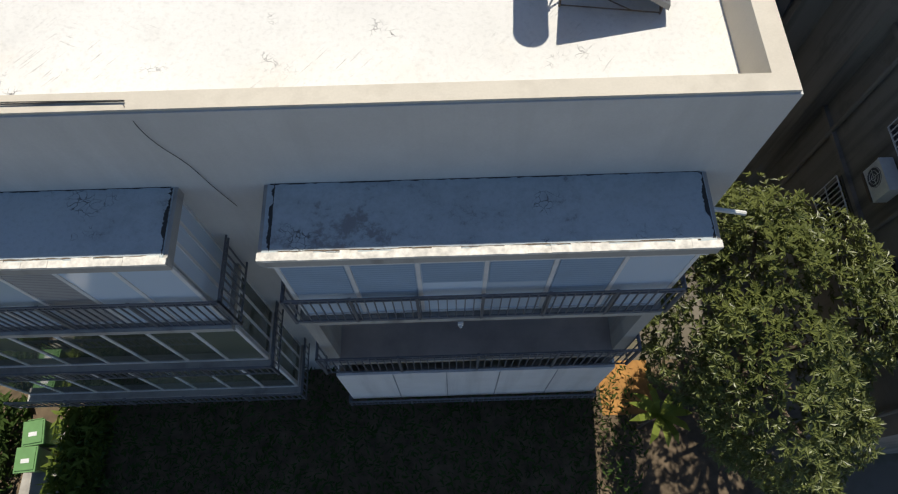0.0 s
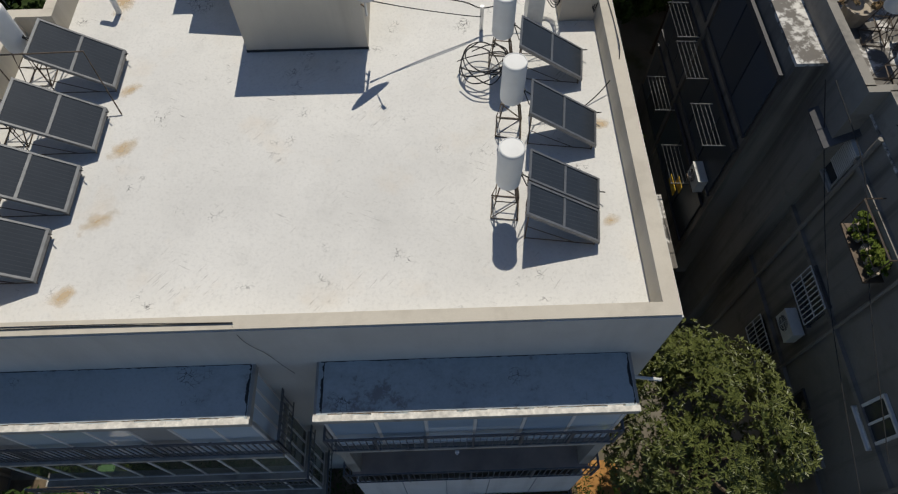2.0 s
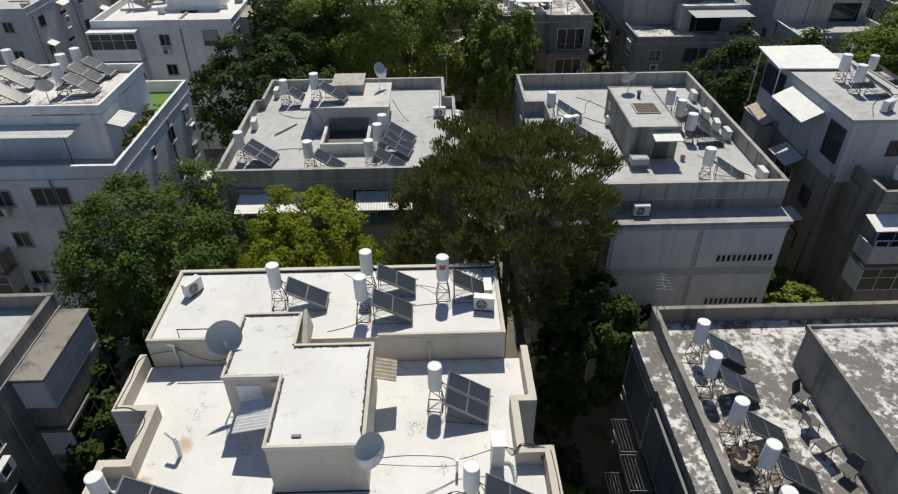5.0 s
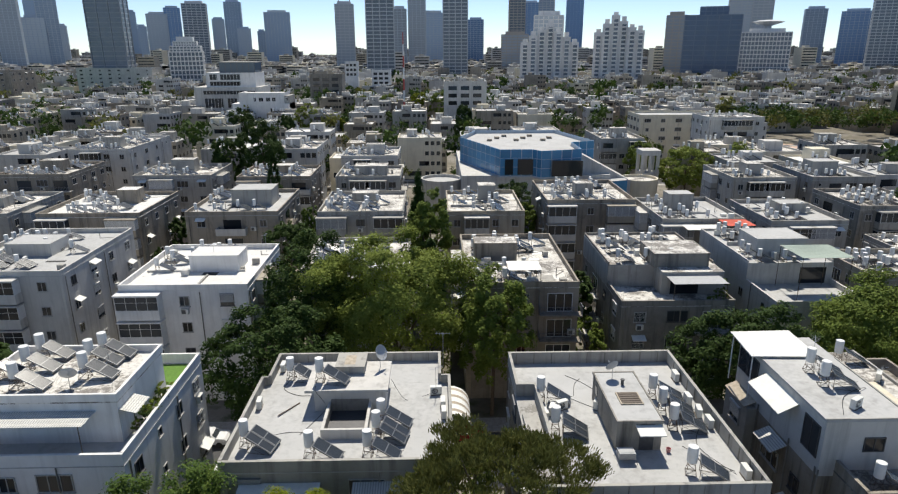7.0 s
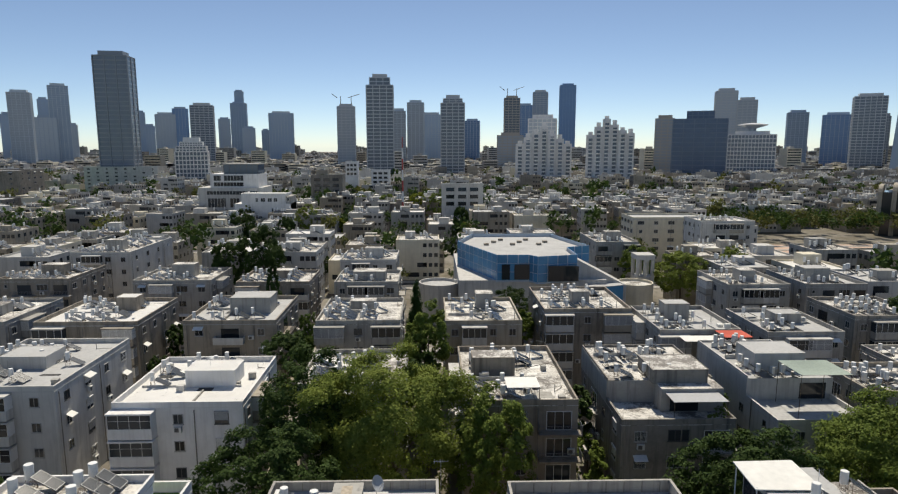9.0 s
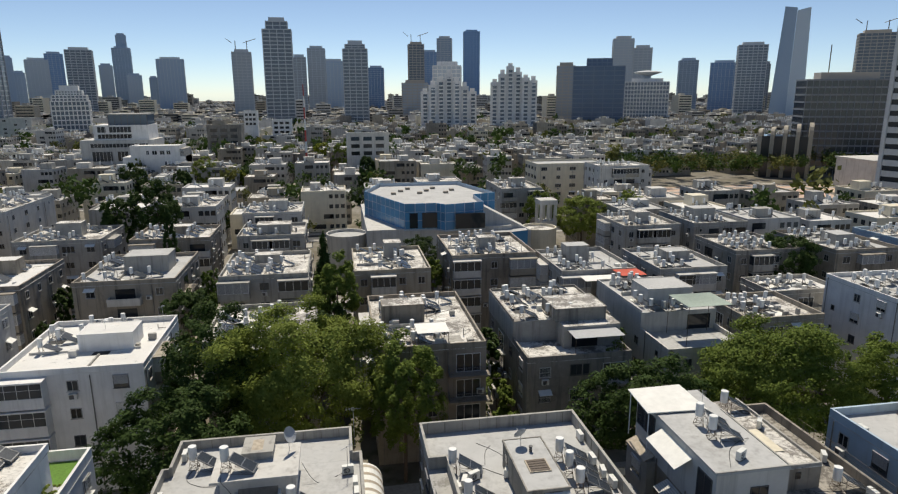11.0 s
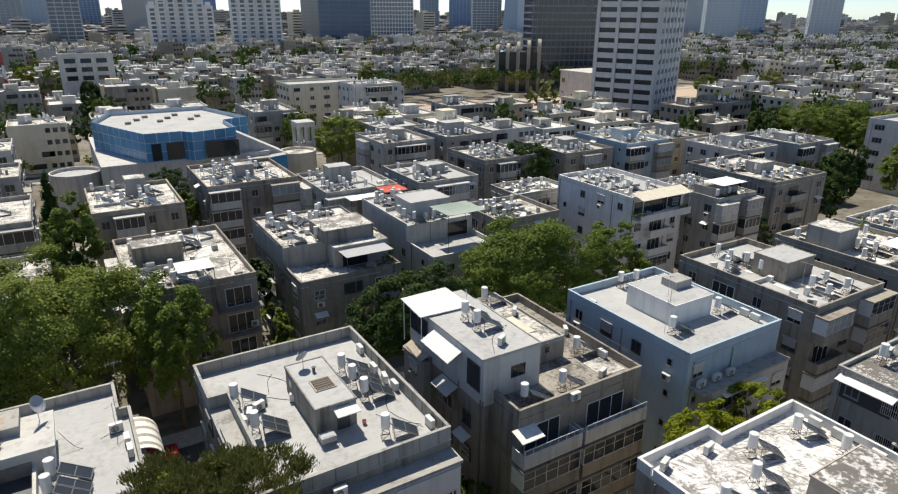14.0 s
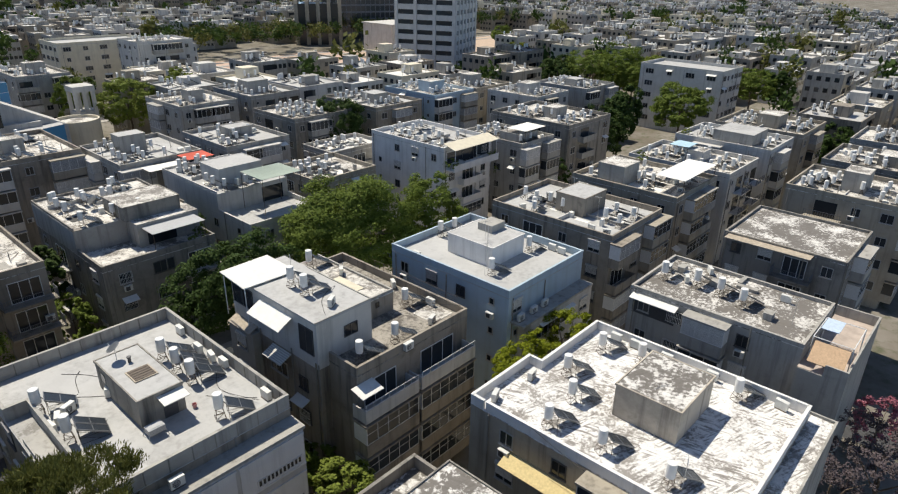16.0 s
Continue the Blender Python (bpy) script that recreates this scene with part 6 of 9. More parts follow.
for z in (5.2, 8.2, 11.0):
    window(b4, (-1.7, 12.5, z), 270, "s", rng)
for y in (3.0, 3.35, 6.4, 10.6):
    part("drainpipe", Shape().bar((-1.06, y, 0), (-1.06, y, 13.4), 0.06, 6).mesh("drainpipe", WALL_GREY), b4)
part("roof", Shape().box(-1.05, 3.05, 16.7, 4.25, 14.45, 16.85).mesh("roof", ROOF_GREY), up)
part("kerb", Shape().box(-1.05, 3.05, 16.85, 4.25, 3.15, 16.93).box(4.15, 3.15, 16.85, 4.25, 11.0, 16.93).mesh("kerb", WALL_PALE), up)
part("canopy", Shape().add([(-1.8, 11.1, 17.05), (3.0, 10.9, 17.05), (2.6, 14.5, 17.45), (-1.9, 14.4, 17.45)] + [(-1.8, 11.1, 16.97), (3.0, 10.9, 16.97), (2.6, 14.5, 17.37), (-1.9, 14.4, 17.37)], [(0, 1, 2, 3), (7, 6, 5, 4), (0, 4, 5, 1), (1, 5, 6, 2), (2, 6, 7, 3), (3, 7, 4, 0)]).mesh("canopy", CANVAS), up, label="pale canvas canopy over the corner")
for x, y in ((-1.6, 11.3), (2.8, 11.1), (2.4, 14.3), (-1.7, 14.2)):
    part("canopy_post", Shape().bar((x, y, 16.8 if x > 0 else 13.6), (x, y, 17.1), 0.05, 6).mesh("canopy_post", FRAME_WHITE), up)
for y, z0, z1, w in ((11.3, 14.6, 16.4, 2.9), (9.3, 14.4, 15.9, 1.3), (3.5, 13.9, 16.1, 1.7)):
    part("opening", Shape().box(-1.03, y, z0, -1.0, y + w, z1).mesh("opening", GLASS), up)
    part("opening_frame", ring(Shape(), w, 0, z1 - z0, 0.06, -0.07, 0.0, 1).mesh("opening_frame", FRAME_DARK), up, (-1.0, y + w / 2, z0), 270)
part("opening", Shape().box(1.5, 3.07, 14.6, 2.8, 3.1, 15.6).mesh("opening", GLASS), up)
part("opening_frame", ring(Shape(), 1.3, 0, 1.0, 0.06, -0.07, 0.0, 1).mesh("opening_frame", FRAME_DARK), up, (2.15, 3.1, 14.6))
part("awning", sloping(-1.0, 6.0, -1.0, 10.2, 16.2, 15.5, (-1.3, 0)).mesh("awning", CANVAS), up)
part("drainpipe", Shape().bar((4.27, 3.2, 13.3), (4.27, 3.2, 16.7), 0.05, 6).mesh("drainpipe", WALL_PALE), up)
# the raised part of the roof beside the flat, with its old screeds
mid = part("raised_roof", Shape().box(4.2, 5.3, 13.28, 8.6, 15.4, 15.0).mesh("raised_roof", WALL_TAN), b4, label="stained brown rendered roof block")
part("roof", Shape().box(4.25, 5.25, 15.0, 8.65, 15.45, 15.06).mesh("roof", ROOF_WORN), mid)
part("screed", Shape().box(4.6, 7.4, 15.06, 7.2, 10.6, 15.12).mesh("screed", WALL_CREAM), mid)
part("window", Shape().box(6.6, 5.26, 14.2, 7.0, 5.3, 14.7).mesh("window", GLASS), mid)
part("kerb", Shape().box(4.3, 5.3, 15.06, 8.6, 5.45, 15.3).box(8.45, 5.45, 15.06, 8.6, 15.4, 15.28).mesh("kerb", WALL_PALE), mid)
part("screed", Shape().box(9.2, 1.2, 13.3, 11.6, 3.6, 13.34).mesh("screed", ROOF_WORN), b4)
for x in (9.0, 10.2, 11.4):
    part("rail_post", Shape().bar((12.0, x, 14.0), (12.0, x, 14.8), 0.02, 5).mesh("rail_post", STEEL), b4)
part("rail", Shape().path([(12.0, 1.0, 14.75), (12.0, 6.0, 14.8), (12.0, 12.0, 14.78)], 0.018, 5).path([(12.0, 1.0, 14.4), (12.0, 6.0, 14.42), (12.0, 12.0, 14.4)], 0.014, 5).mesh("rail", STEEL), b4)
for x, y, z, n in ((26.6, 38.8, 16.85, 7), (26.5, 36.9, 16.85, 7), (26.9, 31.1, 13.3, 7), (30.5, 31.1, 13.3, 7), (35.0, 34.6, 13.3, 7), (31.8, 43.6, 15.06, 7)):
    heater(x, y, z, n, -15)
for x, y, z, t in ((26.9, 34.1, 16.85, 30), (36.7, 33.2, 13.3, 90), (36.8, 38.0, 13.3, 60), (34.6, 31.0, 13.3, 20), (33.0, 40.6, 15.06, 50), (30.4, 29.5, 13.35, 0)):
    ac(x, y, z, t)
for pts in ([(25.6, 33.2, 16.95), (27.0, 35.4, 16.88), (29.0, 36.4, 16.9), (31.0, 38.0, 15.2)], [(30.6, 31.2, 13.8), (32.0, 33.0, 14.4), (34.0, 33.4, 14.0), (37.3, 33.0, 14.2)], [(35.0, 34.6, 14.0), (36.2, 32.0, 14.1), (37.4, 30.4, 14.1)]):
    cable("loose cable across the cluttered roof", pts, 0.02)
for x0, x1, kinds in ((-0.5, 4.9, "PGGB"), (5.2, 11.6, "PGGG")):
    for k, kind in enumerate(kinds):
        balcony(b4, ((x0 + x1) / 2, 0, 10.3 - 3.05 * k), 0, kind, rng, round(x1 - x0, 1), 1.45, WALL_WHITE if k == 0 else WALL_TAN)
    part("balcony_glass", ring(Shape(), x1 - x0 - 0.1, 0, 0.5, 0.05, -1.43, -1.38, 6).mesh("balcony_glass", FRAME_WHITE), b4, ((x0 + x1) / 2, 0, 11.25))
part("awning", sloping(-0.6, -0.02, 1.4, -0.02, 12.6, 12.3, (0, -1.3)).mesh("awning", CANVAS), b4)
b5 = house("pale blue block with smooth walls and white roof", 42.4, 29.0, 54.8, 44.1, 14.0, WALL_BLUE, ROOF_GREY, {"S": "n....", "W": "wswn"}, 0.7, 15)
front = part("bay", Shape().box(1.6, -1.45, 1.0, 12.3, 0.0, 10.6).mesh("bay", WALL_WHITE), b5)
rng = random.Random(44)
for z in (8.4, 5.3, 2.2):
    part("window_band", ring(Shape(), 6.4, 0, 1.3, 0.07, -0.06, 0.01, 5).mesh("window_band", FRAME_WHITE), front, (5.6, -1.45, z))
    part("pane", pane(6.4, 1.3, GLASS), front, (5.6, -1.45, z))
    window(b5, (10.8, -1.45, z), 0, "s", rng)
    window(b5, (12.3, -0.7, z), 90, "n", rng)
st = block(b5, 3.8, 5.0, 9.0, 10.8, 13.3, 15.4, WALL_BRIGHT, ROOF_GREY, lip=0.05)
part("water_tank", Shape().box(6.6, 7.4, 15.42, 8.8, 9.2, 16.2).mesh("water_tank", WALL_PALE), st)
part("mast", Shape().bar((3.5, 5.4, 13.3), (3.5, 5.4, 17.8), 0.03, 5).mesh("mast", ALU), b5)
part("ledge", Shape().box(0.4, -1.5, 10.6, 12.4, 0.0, 10.8).mesh("ledge", WALL_PALE), b5)
part("awning", Shape().add([(3.0, 0, 10.5), (8.8, 0, 10.5), (8.8, -1.9, 9.9), (3.0, -1.9, 9.9), (3.0, 0, 10.44), (8.8, 0, 10.44), (8.8, -1.9, 9.84), (3.0, -1.9, 9.84)], [(0, 3, 2, 1), (4, 5, 6, 7), (2, 3, 7, 6), (0, 1, 5, 4), (0, 4, 7, 3), (1, 2, 6, 5)]).mesh("awning", CANVAS), b5)
for x, y in ((45.0, 33.1), (51.9, 33.7), (50.4, 42.6), (48.6, 43.0)):
    heater(x, y, 13.3, 7, -15)
for x, y in ((53.9, 31.0), (54.0, 32.2), (42.9, 41.0)):
    ac(x, y, 13.3, 90)
for x, y, z in ((43.6, 28.4, 10.8), (45.6, 28.4, 10.8), (47.4, 28.4, 10.8)):
    ac(x, y, z, 0)

# ---- the row on this side of it ----
b7 = house("block with patchy whitewashed roof and stained stair house", 28.8, 4.6, 43.4, 20.8, 14.0, WALL_BEIGE, ROOF_SPLASH, {"W": "wwGw", "E": "wsw"}, 0.7, 16, edge=WALL_BRIGHT, sides="SEW")
part("rear_wall", Shape().box(0, 16.2, 0, 6.7, 17.3, 13.24).mesh("rear_wall", WALL_BEIGE), b7)
part("rear_roof", Shape().box(0, 16.1, 13.236, 6.7, 17.3, 13.304).mesh("rear_roof", ROOF_SPLASH), b7)
for a, b, c, d in ((0, 16.2, 0.18, 17.12), (0, 17.12, 6.7, 17.3), (6.52, 16.02, 6.7, 17.12), (6.7, 16.02, 14.6, 16.2)):
    part("parapet", Shape().box(a, b, 13.3, c, d, 14.0).box(a - 0.02, b - 0.02, 14.0, c + 0.02, d + 0.02, 14.05).mesh("parapet", WALL_BRIGHT), b7)
block(b7, 5.5, 5.3, 10.75, 9.7, 13.3, 15.75, WALL_CREAM_STAINED, ROOF_DIRTY, lip=0.06)
part("side_wall", Shape().box(0.4, -1.6, 0, 15.6, 0, 12.7).mesh("side_wall", WALL_PALE), b7)
part("side_roof", Shape().box(0.4, -1.6, 12.7, 15.6, 0, 12.8).mesh("side_roof", ROOF_SPLASH), b7)
part("side_parapet", Shape().box(0.4, -1.6, 12.8, 15.6, -1.45, 13.0).box(15.45, -1.45, 12.8, 15.6, 1.0, 13.0).mesh("side_parapet", WALL_PALE), b7)
part("side_wall", Shape().box(14.6, 0, 0, 15.6, 1.0, 12.7).box(14.6, 0, 12.7, 15.6, 1.0, 12.8).mesh("side_wall", WALL_PALE), b7)
for x, y in ((40.4, 18.6), (36.0, 18.9), (33.6, 17.0), (30.3, 16.7), (30.6, 13.0), (30.7, 8.7), (41.6, 8.8), (41.1, 15.7)):
    heater(x, y, 13.3, 7, -30)
for x, y, t in ((30.2, 20.9, 20), (33.9, 20.5, 10), (42.7, 18.6, 90), (42.8, 17.0, 90), (42.7, 14.4, 90), (42.8, 11.0, 90), (42.7, 6.2, 80)):
    ac(x, y, 13.3, t)
part("awning", sloping(0, 6.0, 0, 14.0, 11.2, 10.7, (-1.1, 0)).mesh("awning", plain("yellow_canvas", (0.62, 0.5, 0.25), 0.8)), b7)
cable("loose wire hung along the parapet", [(28.7, 17.0, 14.1), (28.6, 14.0, 13.4), (28.6, 11.0, 13.0), (28.6, 7.0, 13.5)], 0.02)
b8 = house("old grey block with stained roof and top-floor openings", 51.2, 7.2, 60.4, 21.8, 14.0, WALL_PALE, ROOF_DIRTY, {"W": "wgGw.", "N": "ww"}, 0.3, 17)
# The loggia has no depth; a dark sheet on the wall paints its shade.
loggia = part("loggia", Shape().box(-0.04, 10.2, 11.5, 0.01, 14.2, 13.2).mesh("loggia", FRAME_DARK), b8, label="flat dark sheet painting a shaded loggia opening")
part("awning", sloping(0, 10.0, 0, 14.3, 13.45, 13.2, (-0.8, 0)).mesh("awning", CANVAS), b8)
part("terrace", Shape().box(-0.6, -3.4, 0, 10.8, 0, 12.3).mesh("terrace", WALL_PALE), b8)
part("terrace_floor", Shape().box(-0.55, -3.35, 12.3, 10.75, 0, 12.36).mesh("terrace_floor", BROWN_FLOOR), b8)
for a, b, c, d in ((-0.6, -3.4, 10.8, -3.25), (10.65, -3.25, 10.8, 0), (-0.6, -3.25, -0.45, -1.8)):
    part("parapet", Shape().box(a, b, 12.3, c, d, 13.3).mesh("parapet", WALL_PALE), b8)
for x, y in ((1.0, -3.1), (5.0, -3.1), (5.0, -0.3), (1.0, -0.3)):
    part("pergola_post", Shape().bar((x, y, 12.36), (x, y, 14.5), 0.05, 6).mesh("pergola_post", FRAME_WHITE), b8)
for a, b in (((1.0, -3.1, 14.5), (5.0, -3.1, 14.5)), ((1.0, -0.3, 14.5), (5.0, -0.3, 14.5)), ((1.0, -3.1, 14.5), (1.0, -0.3, 14.5)), ((5.0, -3.1, 14.5), (5.0, -0.3, 14.5))):
    part("pergola_beam", Shape().bar(a, b, 0.04, 5).mesh("pergola_beam", FRAME_WHITE), b8)
part("shade", sloping(1.0, -0.5, 1.0, -3.0, 14.3, 13.1, (-1.5, 0)).mesh("shade", plain("tan_shade_cloth", (0.55, 0.38, 0.24), 0.85)), b8)
part("shade", Shape().box(2.6, -1.7, 14.55, 4.8, -0.4, 14.6).mesh("shade", plain("pale_blue_sheet", (0.5, 0.6, 0.72), 0.6)), b8)
for x, y in ((54.9, 20.4), (55.4, 17.5), (55.2, 15.3), (54.4, 13.1)):
    heater(x, y, 13.7, 7, -25, 1.05)
for x, y, w, d, h in ((57.5, 19.6, 1.0, 0.6, 0.5), (58.6, 14.6, 1.6, 0.3, 0.3), (58.0, 13.0, 0.5, 1.8, 0.25), (53.7, 10.4, 0.9, 0.7, 0.6), (56.8, 16.0, 0.8, 0.8, 0.4)):
    tagged(new("crate", Shape().box(x, y, 13.7, x + w, y + d, 13.7 + h).box(x - 0.03, y - 0.03, 13.7 + h, x + w + 0.03, y + d + 0.03, 13.74 + h).mesh("crate", WALL_PALE)), "weathered pale box standing on the stained roof", "box", "boxes on the stained roof")
for x, y, t in ((59.2, 17.7, 40), (57.0, 20.8, 10), (55.9, 18.6, 30), (58.2, 10.6, 90)):
    ac(x, y, 13.7, t)
b14 = house("grey block with flat stained roof over its edge", 70.5, 8.5, 82.0, 20.6, 14.0, WALL_GREY, ROOF_DIRTY, {"W": "wsBw", "S": "wGw"}, 0.25, 18)
part("sun_roof", Shape().box(-1.4, 3.0, 13.76, 0.2, 11.6, 13.84).mesh("sun_roof", BROWN_SHEET), b14)


# ---- other blocks of the quarter ----
ROOF_KIT = Shape()


def small_heater(s, x, y, z, w=1.0):
    s.lathe([(0.2, z + 0.72), (0.27, z + 0.75), (0.27, z + 1.74), (0.2, z + 1.78)], 8, (x, y, 0), 0)
    for a in (-0.25, 0.25):
        s.bar((x + a, y - 0.2, z), (x + a * 0.7, y, z + 0.78), 0.025, 3, None, 1).bar((x + a, y + 0.2, z), (x + a * 0.7, y, z + 0.78), 0.025, 3, None, 1)
    for dz, m in ((0.0, 2), (-0.07, 3)):
        s.add([(x + 0.42, y - w / 2, z + 1.0 + dz), (x + 2.0, y - w / 2, z + 0.25 + dz), (x + 2.0, y + w / 2, z + 0.25 + dz), (x + 0.42, y + w / 2, z + 1.0 + dz)], [(0, 1, 2, 3)], m)


def dress(x0, y0, x1, y1, z, seed, n=6, busy=True, far=False):
    """Heaters, units and a dish in loose rows on a roof."""
    rng = random.Random(seed)
    cols = max(1, int((x1 - x0 - 2) / 2.9))
    spots = [(x0 + 0.9 + i * 2.9, y0 + 1.0 + k * 1.9) for i in range(cols) for k in range(max(1, int((y1 - y0 - 1.0) / 1.9)))]
    rng.shuffle(spots)
    if far:
        for x, y in spots[:n + n // 2]:
            small_heater(ROOF_KIT, x + rng.uniform(-0.3, 0.3), y + rng.uniform(-0.3, 0.3), z, rng.choice((1.0, 1.0, 2.0)))
        return
    for x, y in spots[:n]:
        heater(x + rng.uniform(-0.4, 0.4), y + rng.uniform(-0.4, 0.4), z, 4 if rng.random() < 0.75 else 5, rng.uniform(-6, 6), rng.uniform(0.92, 1.08))
    for x, y in spots[n:n + 2]:
        ac(x, y, z, rng.uniform(0, 360))
    if busy and len(spots) > n + 2:
        dish(*spots[n + 2], z, rng.uniform(0, 360), rng.uniform(0.7, 1.1))


W, P, Bg, Tn, Gy, Bl, Cr = WALL_WHITE, WALL_PALE, WALL_BEIGE, WALL_TAN, WALL_GREY, WALL_BLUE, WALL_CREAM
ROWS_OF_HOUSES = [
    # x0, y0, x1, y1, height, wall, roof, stair block, heaters
    (-56.0, 70.0, -41.8, 88.5, 14.0, W, ROOF_GREY, (3.0, 7.0, 9.0, 12.5), 9),
    (-33.0, 65.0, -19.2, 80.0, 14.0, WALL_BRIGHT, ROOF_WHITE, (5.2, 5.4, 11.6, 10.2), 6),
    (-60.5, 97.2, -44.6, 113.2, 14.0, Tn, ROOF_WHITE, (8.0, 8.5, 12.5, 12.5), 8),
    (-37.8, 97.5, -23.4, 114.5, 14.0, Tn, ROOF_GREY, (5.0, 6.0, 12.0, 12.0), 4),
    (-17.2, 97.0, -4.0, 112.0, 14.0, P, ROOF_WORN, (4.0, 8.0, 9.0, 11.5), 9),
    (-14.8, 71.5, -2.3, 84.5, 13.4, P, ROOF_WORN, None, 11),
    (4.4, 64.6, 16.6, 83.5, 14.0, Tn, ROOF_WORN, (1.0, 8.5, 6.5, 12.5), 10),
    (3.0, 96.4, 15.0, 112.0, 14.0, Bg, ROOF_WORN, (5.0, 9.0, 8.6, 13.0), 8),
    (21.2, 64.0, 33.6, 82.8, 14.6, Gy, ROOF_WORN, (4.5, 4.6, 12.0, 11.0), 10),
    (19.2, 101.0, 33.6, 117.6, 14.6, Tn, ROOF_WORN, (5.5, 6.0, 9.0, 9.6), 9),
    (38.6, 64.8, 49.0, 86.5, 14.0, W, ROOF_GREY, (1.5, 9.0, 8.5, 15.0), 8),
    (34.6, 90.6, 46.8, 105.0, 14.0, P, ROOF_GREY, (3.0, 7.0, 8.0, 11.0), 8),
    (50.0, 89.0, 61.4, 103.0, 14.0, P, ROOF_GREY, (4.0, 6.0, 8.6, 10.0), 9),
    (52.4, 70.0, 63.4, 80.2, 12.4, Bg, ROOF_WORN, None, 7),
    (72.4, 64.4, 84.0, 81.0, 14.4, WALL_BRIGHT, ROOF_GREY, None, 9),
    (66.0, 84.0, 78.0, 92.0, 11.0, P, ROOF_WHITE, None, 4),
    (87.5, 60.5, 97.0, 74.0, 13.0, P, ROOF_WORN, (1.0, 1.0, 7.0, 6.5), 6),
    (101.0, 60.0, 116.0, 78.0, 14.0, Gy, ROOF_WORN, (5.0, 6.0, 10.0, 10.0), 9),
    (60.2, 28.7, 72.2, 45.1, 14.0, Tn, ROOF_GREY, (3.6, 5.5, 9.0, 10.5), 6),
    (77.0, 29.0, 90.2, 44.2, 14.0, Bg, ROOF_WORN, (0.6, 7.5, 5.6, 12.5), 6),
    (92.2, 28.0, 104.0, 43.6, 14.0, W, ROOF_WORN, (4.5, 5.5, 8.4, 9.5), 9),
    (107.5, 27.5, 119.6, 43.0, 14.6, W, ROOF_GREY, (1.5, 3.0, 9.0, 10.5), 5),
    (125.0, 27.5, 140.0, 43.0, 14.0, Bg, ROOF_WORN, (4.0, 5.0, 10.0, 10.0), 9),
    (93.6, 7.0, 106.6, 21.0, 14.0, Bg, ROOF_WORN, (4.0, 5.0, 9.0, 9.0), 9),
    (111.0, 6.0, 124.0, 21.0, 14.0, Gy, ROOF_WORN, (4.0, 5.0, 9.0, 9.0), 8),
    (129.0, 6.0, 142.0, 21.0, 14.0, P, ROOF_WORN, (4.0, 5.0, 9.0, 9.0), 8),
    (59.0, 121.5, 71.5, 136.2, 14.0, P, ROOF_WORN, (4.6, 5.0, 9.0, 9.5), 8),
    (74.6, 121.5, 87.0, 137.0, 14.0, P, ROOF_GREY, (2.5, 5.0, 8.0, 10.0), 7),
    (68.6, 97.6, 81.0, 111.0, 14.0, Gy, ROOF_WORN, None, 10),
    (86.0, 95.0, 99.0, 112.0, 14.0, Tn, ROOF_GREY, (4.0, 5.0, 9.0, 10.0), 8),
    (104.0, 96.0, 117.0, 112.0, 14.0, Bl, ROOF_WORN, (4.0, 5.0, 9.0, 10.0), 8),
    (-59.5, 128.4, -43.8, 142.6, 14.0, P, ROOF_WORN, (5.0, 6.0, 10.5, 10.0), 8),
    (-38.2, 126.4, -23.6, 139.0, 14.0, Tn, ROOF_WORN, (5.0, 6.0, 10.5, 10.0), 9),
    (-18.6, 126.0, -5.8, 138.2, 14.0, P, ROOF_WORN, (3.0, 3.0, 10.0, 8.0), 7),
    (-88.0, 130.6, -73.4, 146.0, 14.0, Tn, ROOF_WORN, (5.0, 6.0, 10.5, 10.0), 9),
    (-88.0, 158.0, -73.4, 184.0, 15.0, W, ROOF_WORN, (5.0, 6.0, 10.5, 10.0), 9),
    (-80.0, 97.5, -65.0, 113.5, 14.0, P, ROOF_WORN, (5.0, 6.0, 10.5, 10.0), 9),
    (-79.0, 66.0, -63.0, 86.0, 14.0, P, ROOF_GREY, (5.0, 6.0, 10.5, 10.0), 9),
    (-21.0, 151.5, -7.6, 166.0, 14.0, W, ROOF_WORN, (5.0, 6.0, 10.5, 10.0), 8),
    (47.5, 178.5, 59.6, 199.0, 14.0, P, ROOF_WORN, (4.0, 6.0, 9.0, 10.0), 8),
    (82.4, 190.8, 99.0, 204.0, 18.4, W, ROOF_WHITE, None, 5),
    (-51.0, 34.0, -36.0, 48.0, 14.0, P, ROOF_WORN, None, 6),
    (121.0, 81.0, 134.0, 95.0, 13.5, W, ROOF_WORN, (4.0, 5.0, 9.0, 9.5), 7),
    (121.5, 99.0, 135.0, 113.0, 13.0, Bg, ROOF_WORN, (4.0, 5.0, 9.0, 9.5), 7),
    (138.5, 79.0, 152.0, 94.0, 13.5, P, ROOF_GREY, (4.0, 5.0, 9.0, 9.5), 7),
]
SETBACK = {8: [(-0.03, 6.2), (5.4, 6.2), (5.4, 3.4), (12.43, 3.4), (12.43, 18.83), (-0.03, 18.83)], 10: [(-0.03, 7.2), (10.43, 7.2), (10.43, 21.73), (-0.03, 21.73)]}
WORDS = {WALL_BRIGHT: "freshly painted white", W: "white", P: "pale grey", Bg: "beige", Tn: "weathered tan", Gy: "weathered grey", Bl: "pale blue", Cr: "cream"}
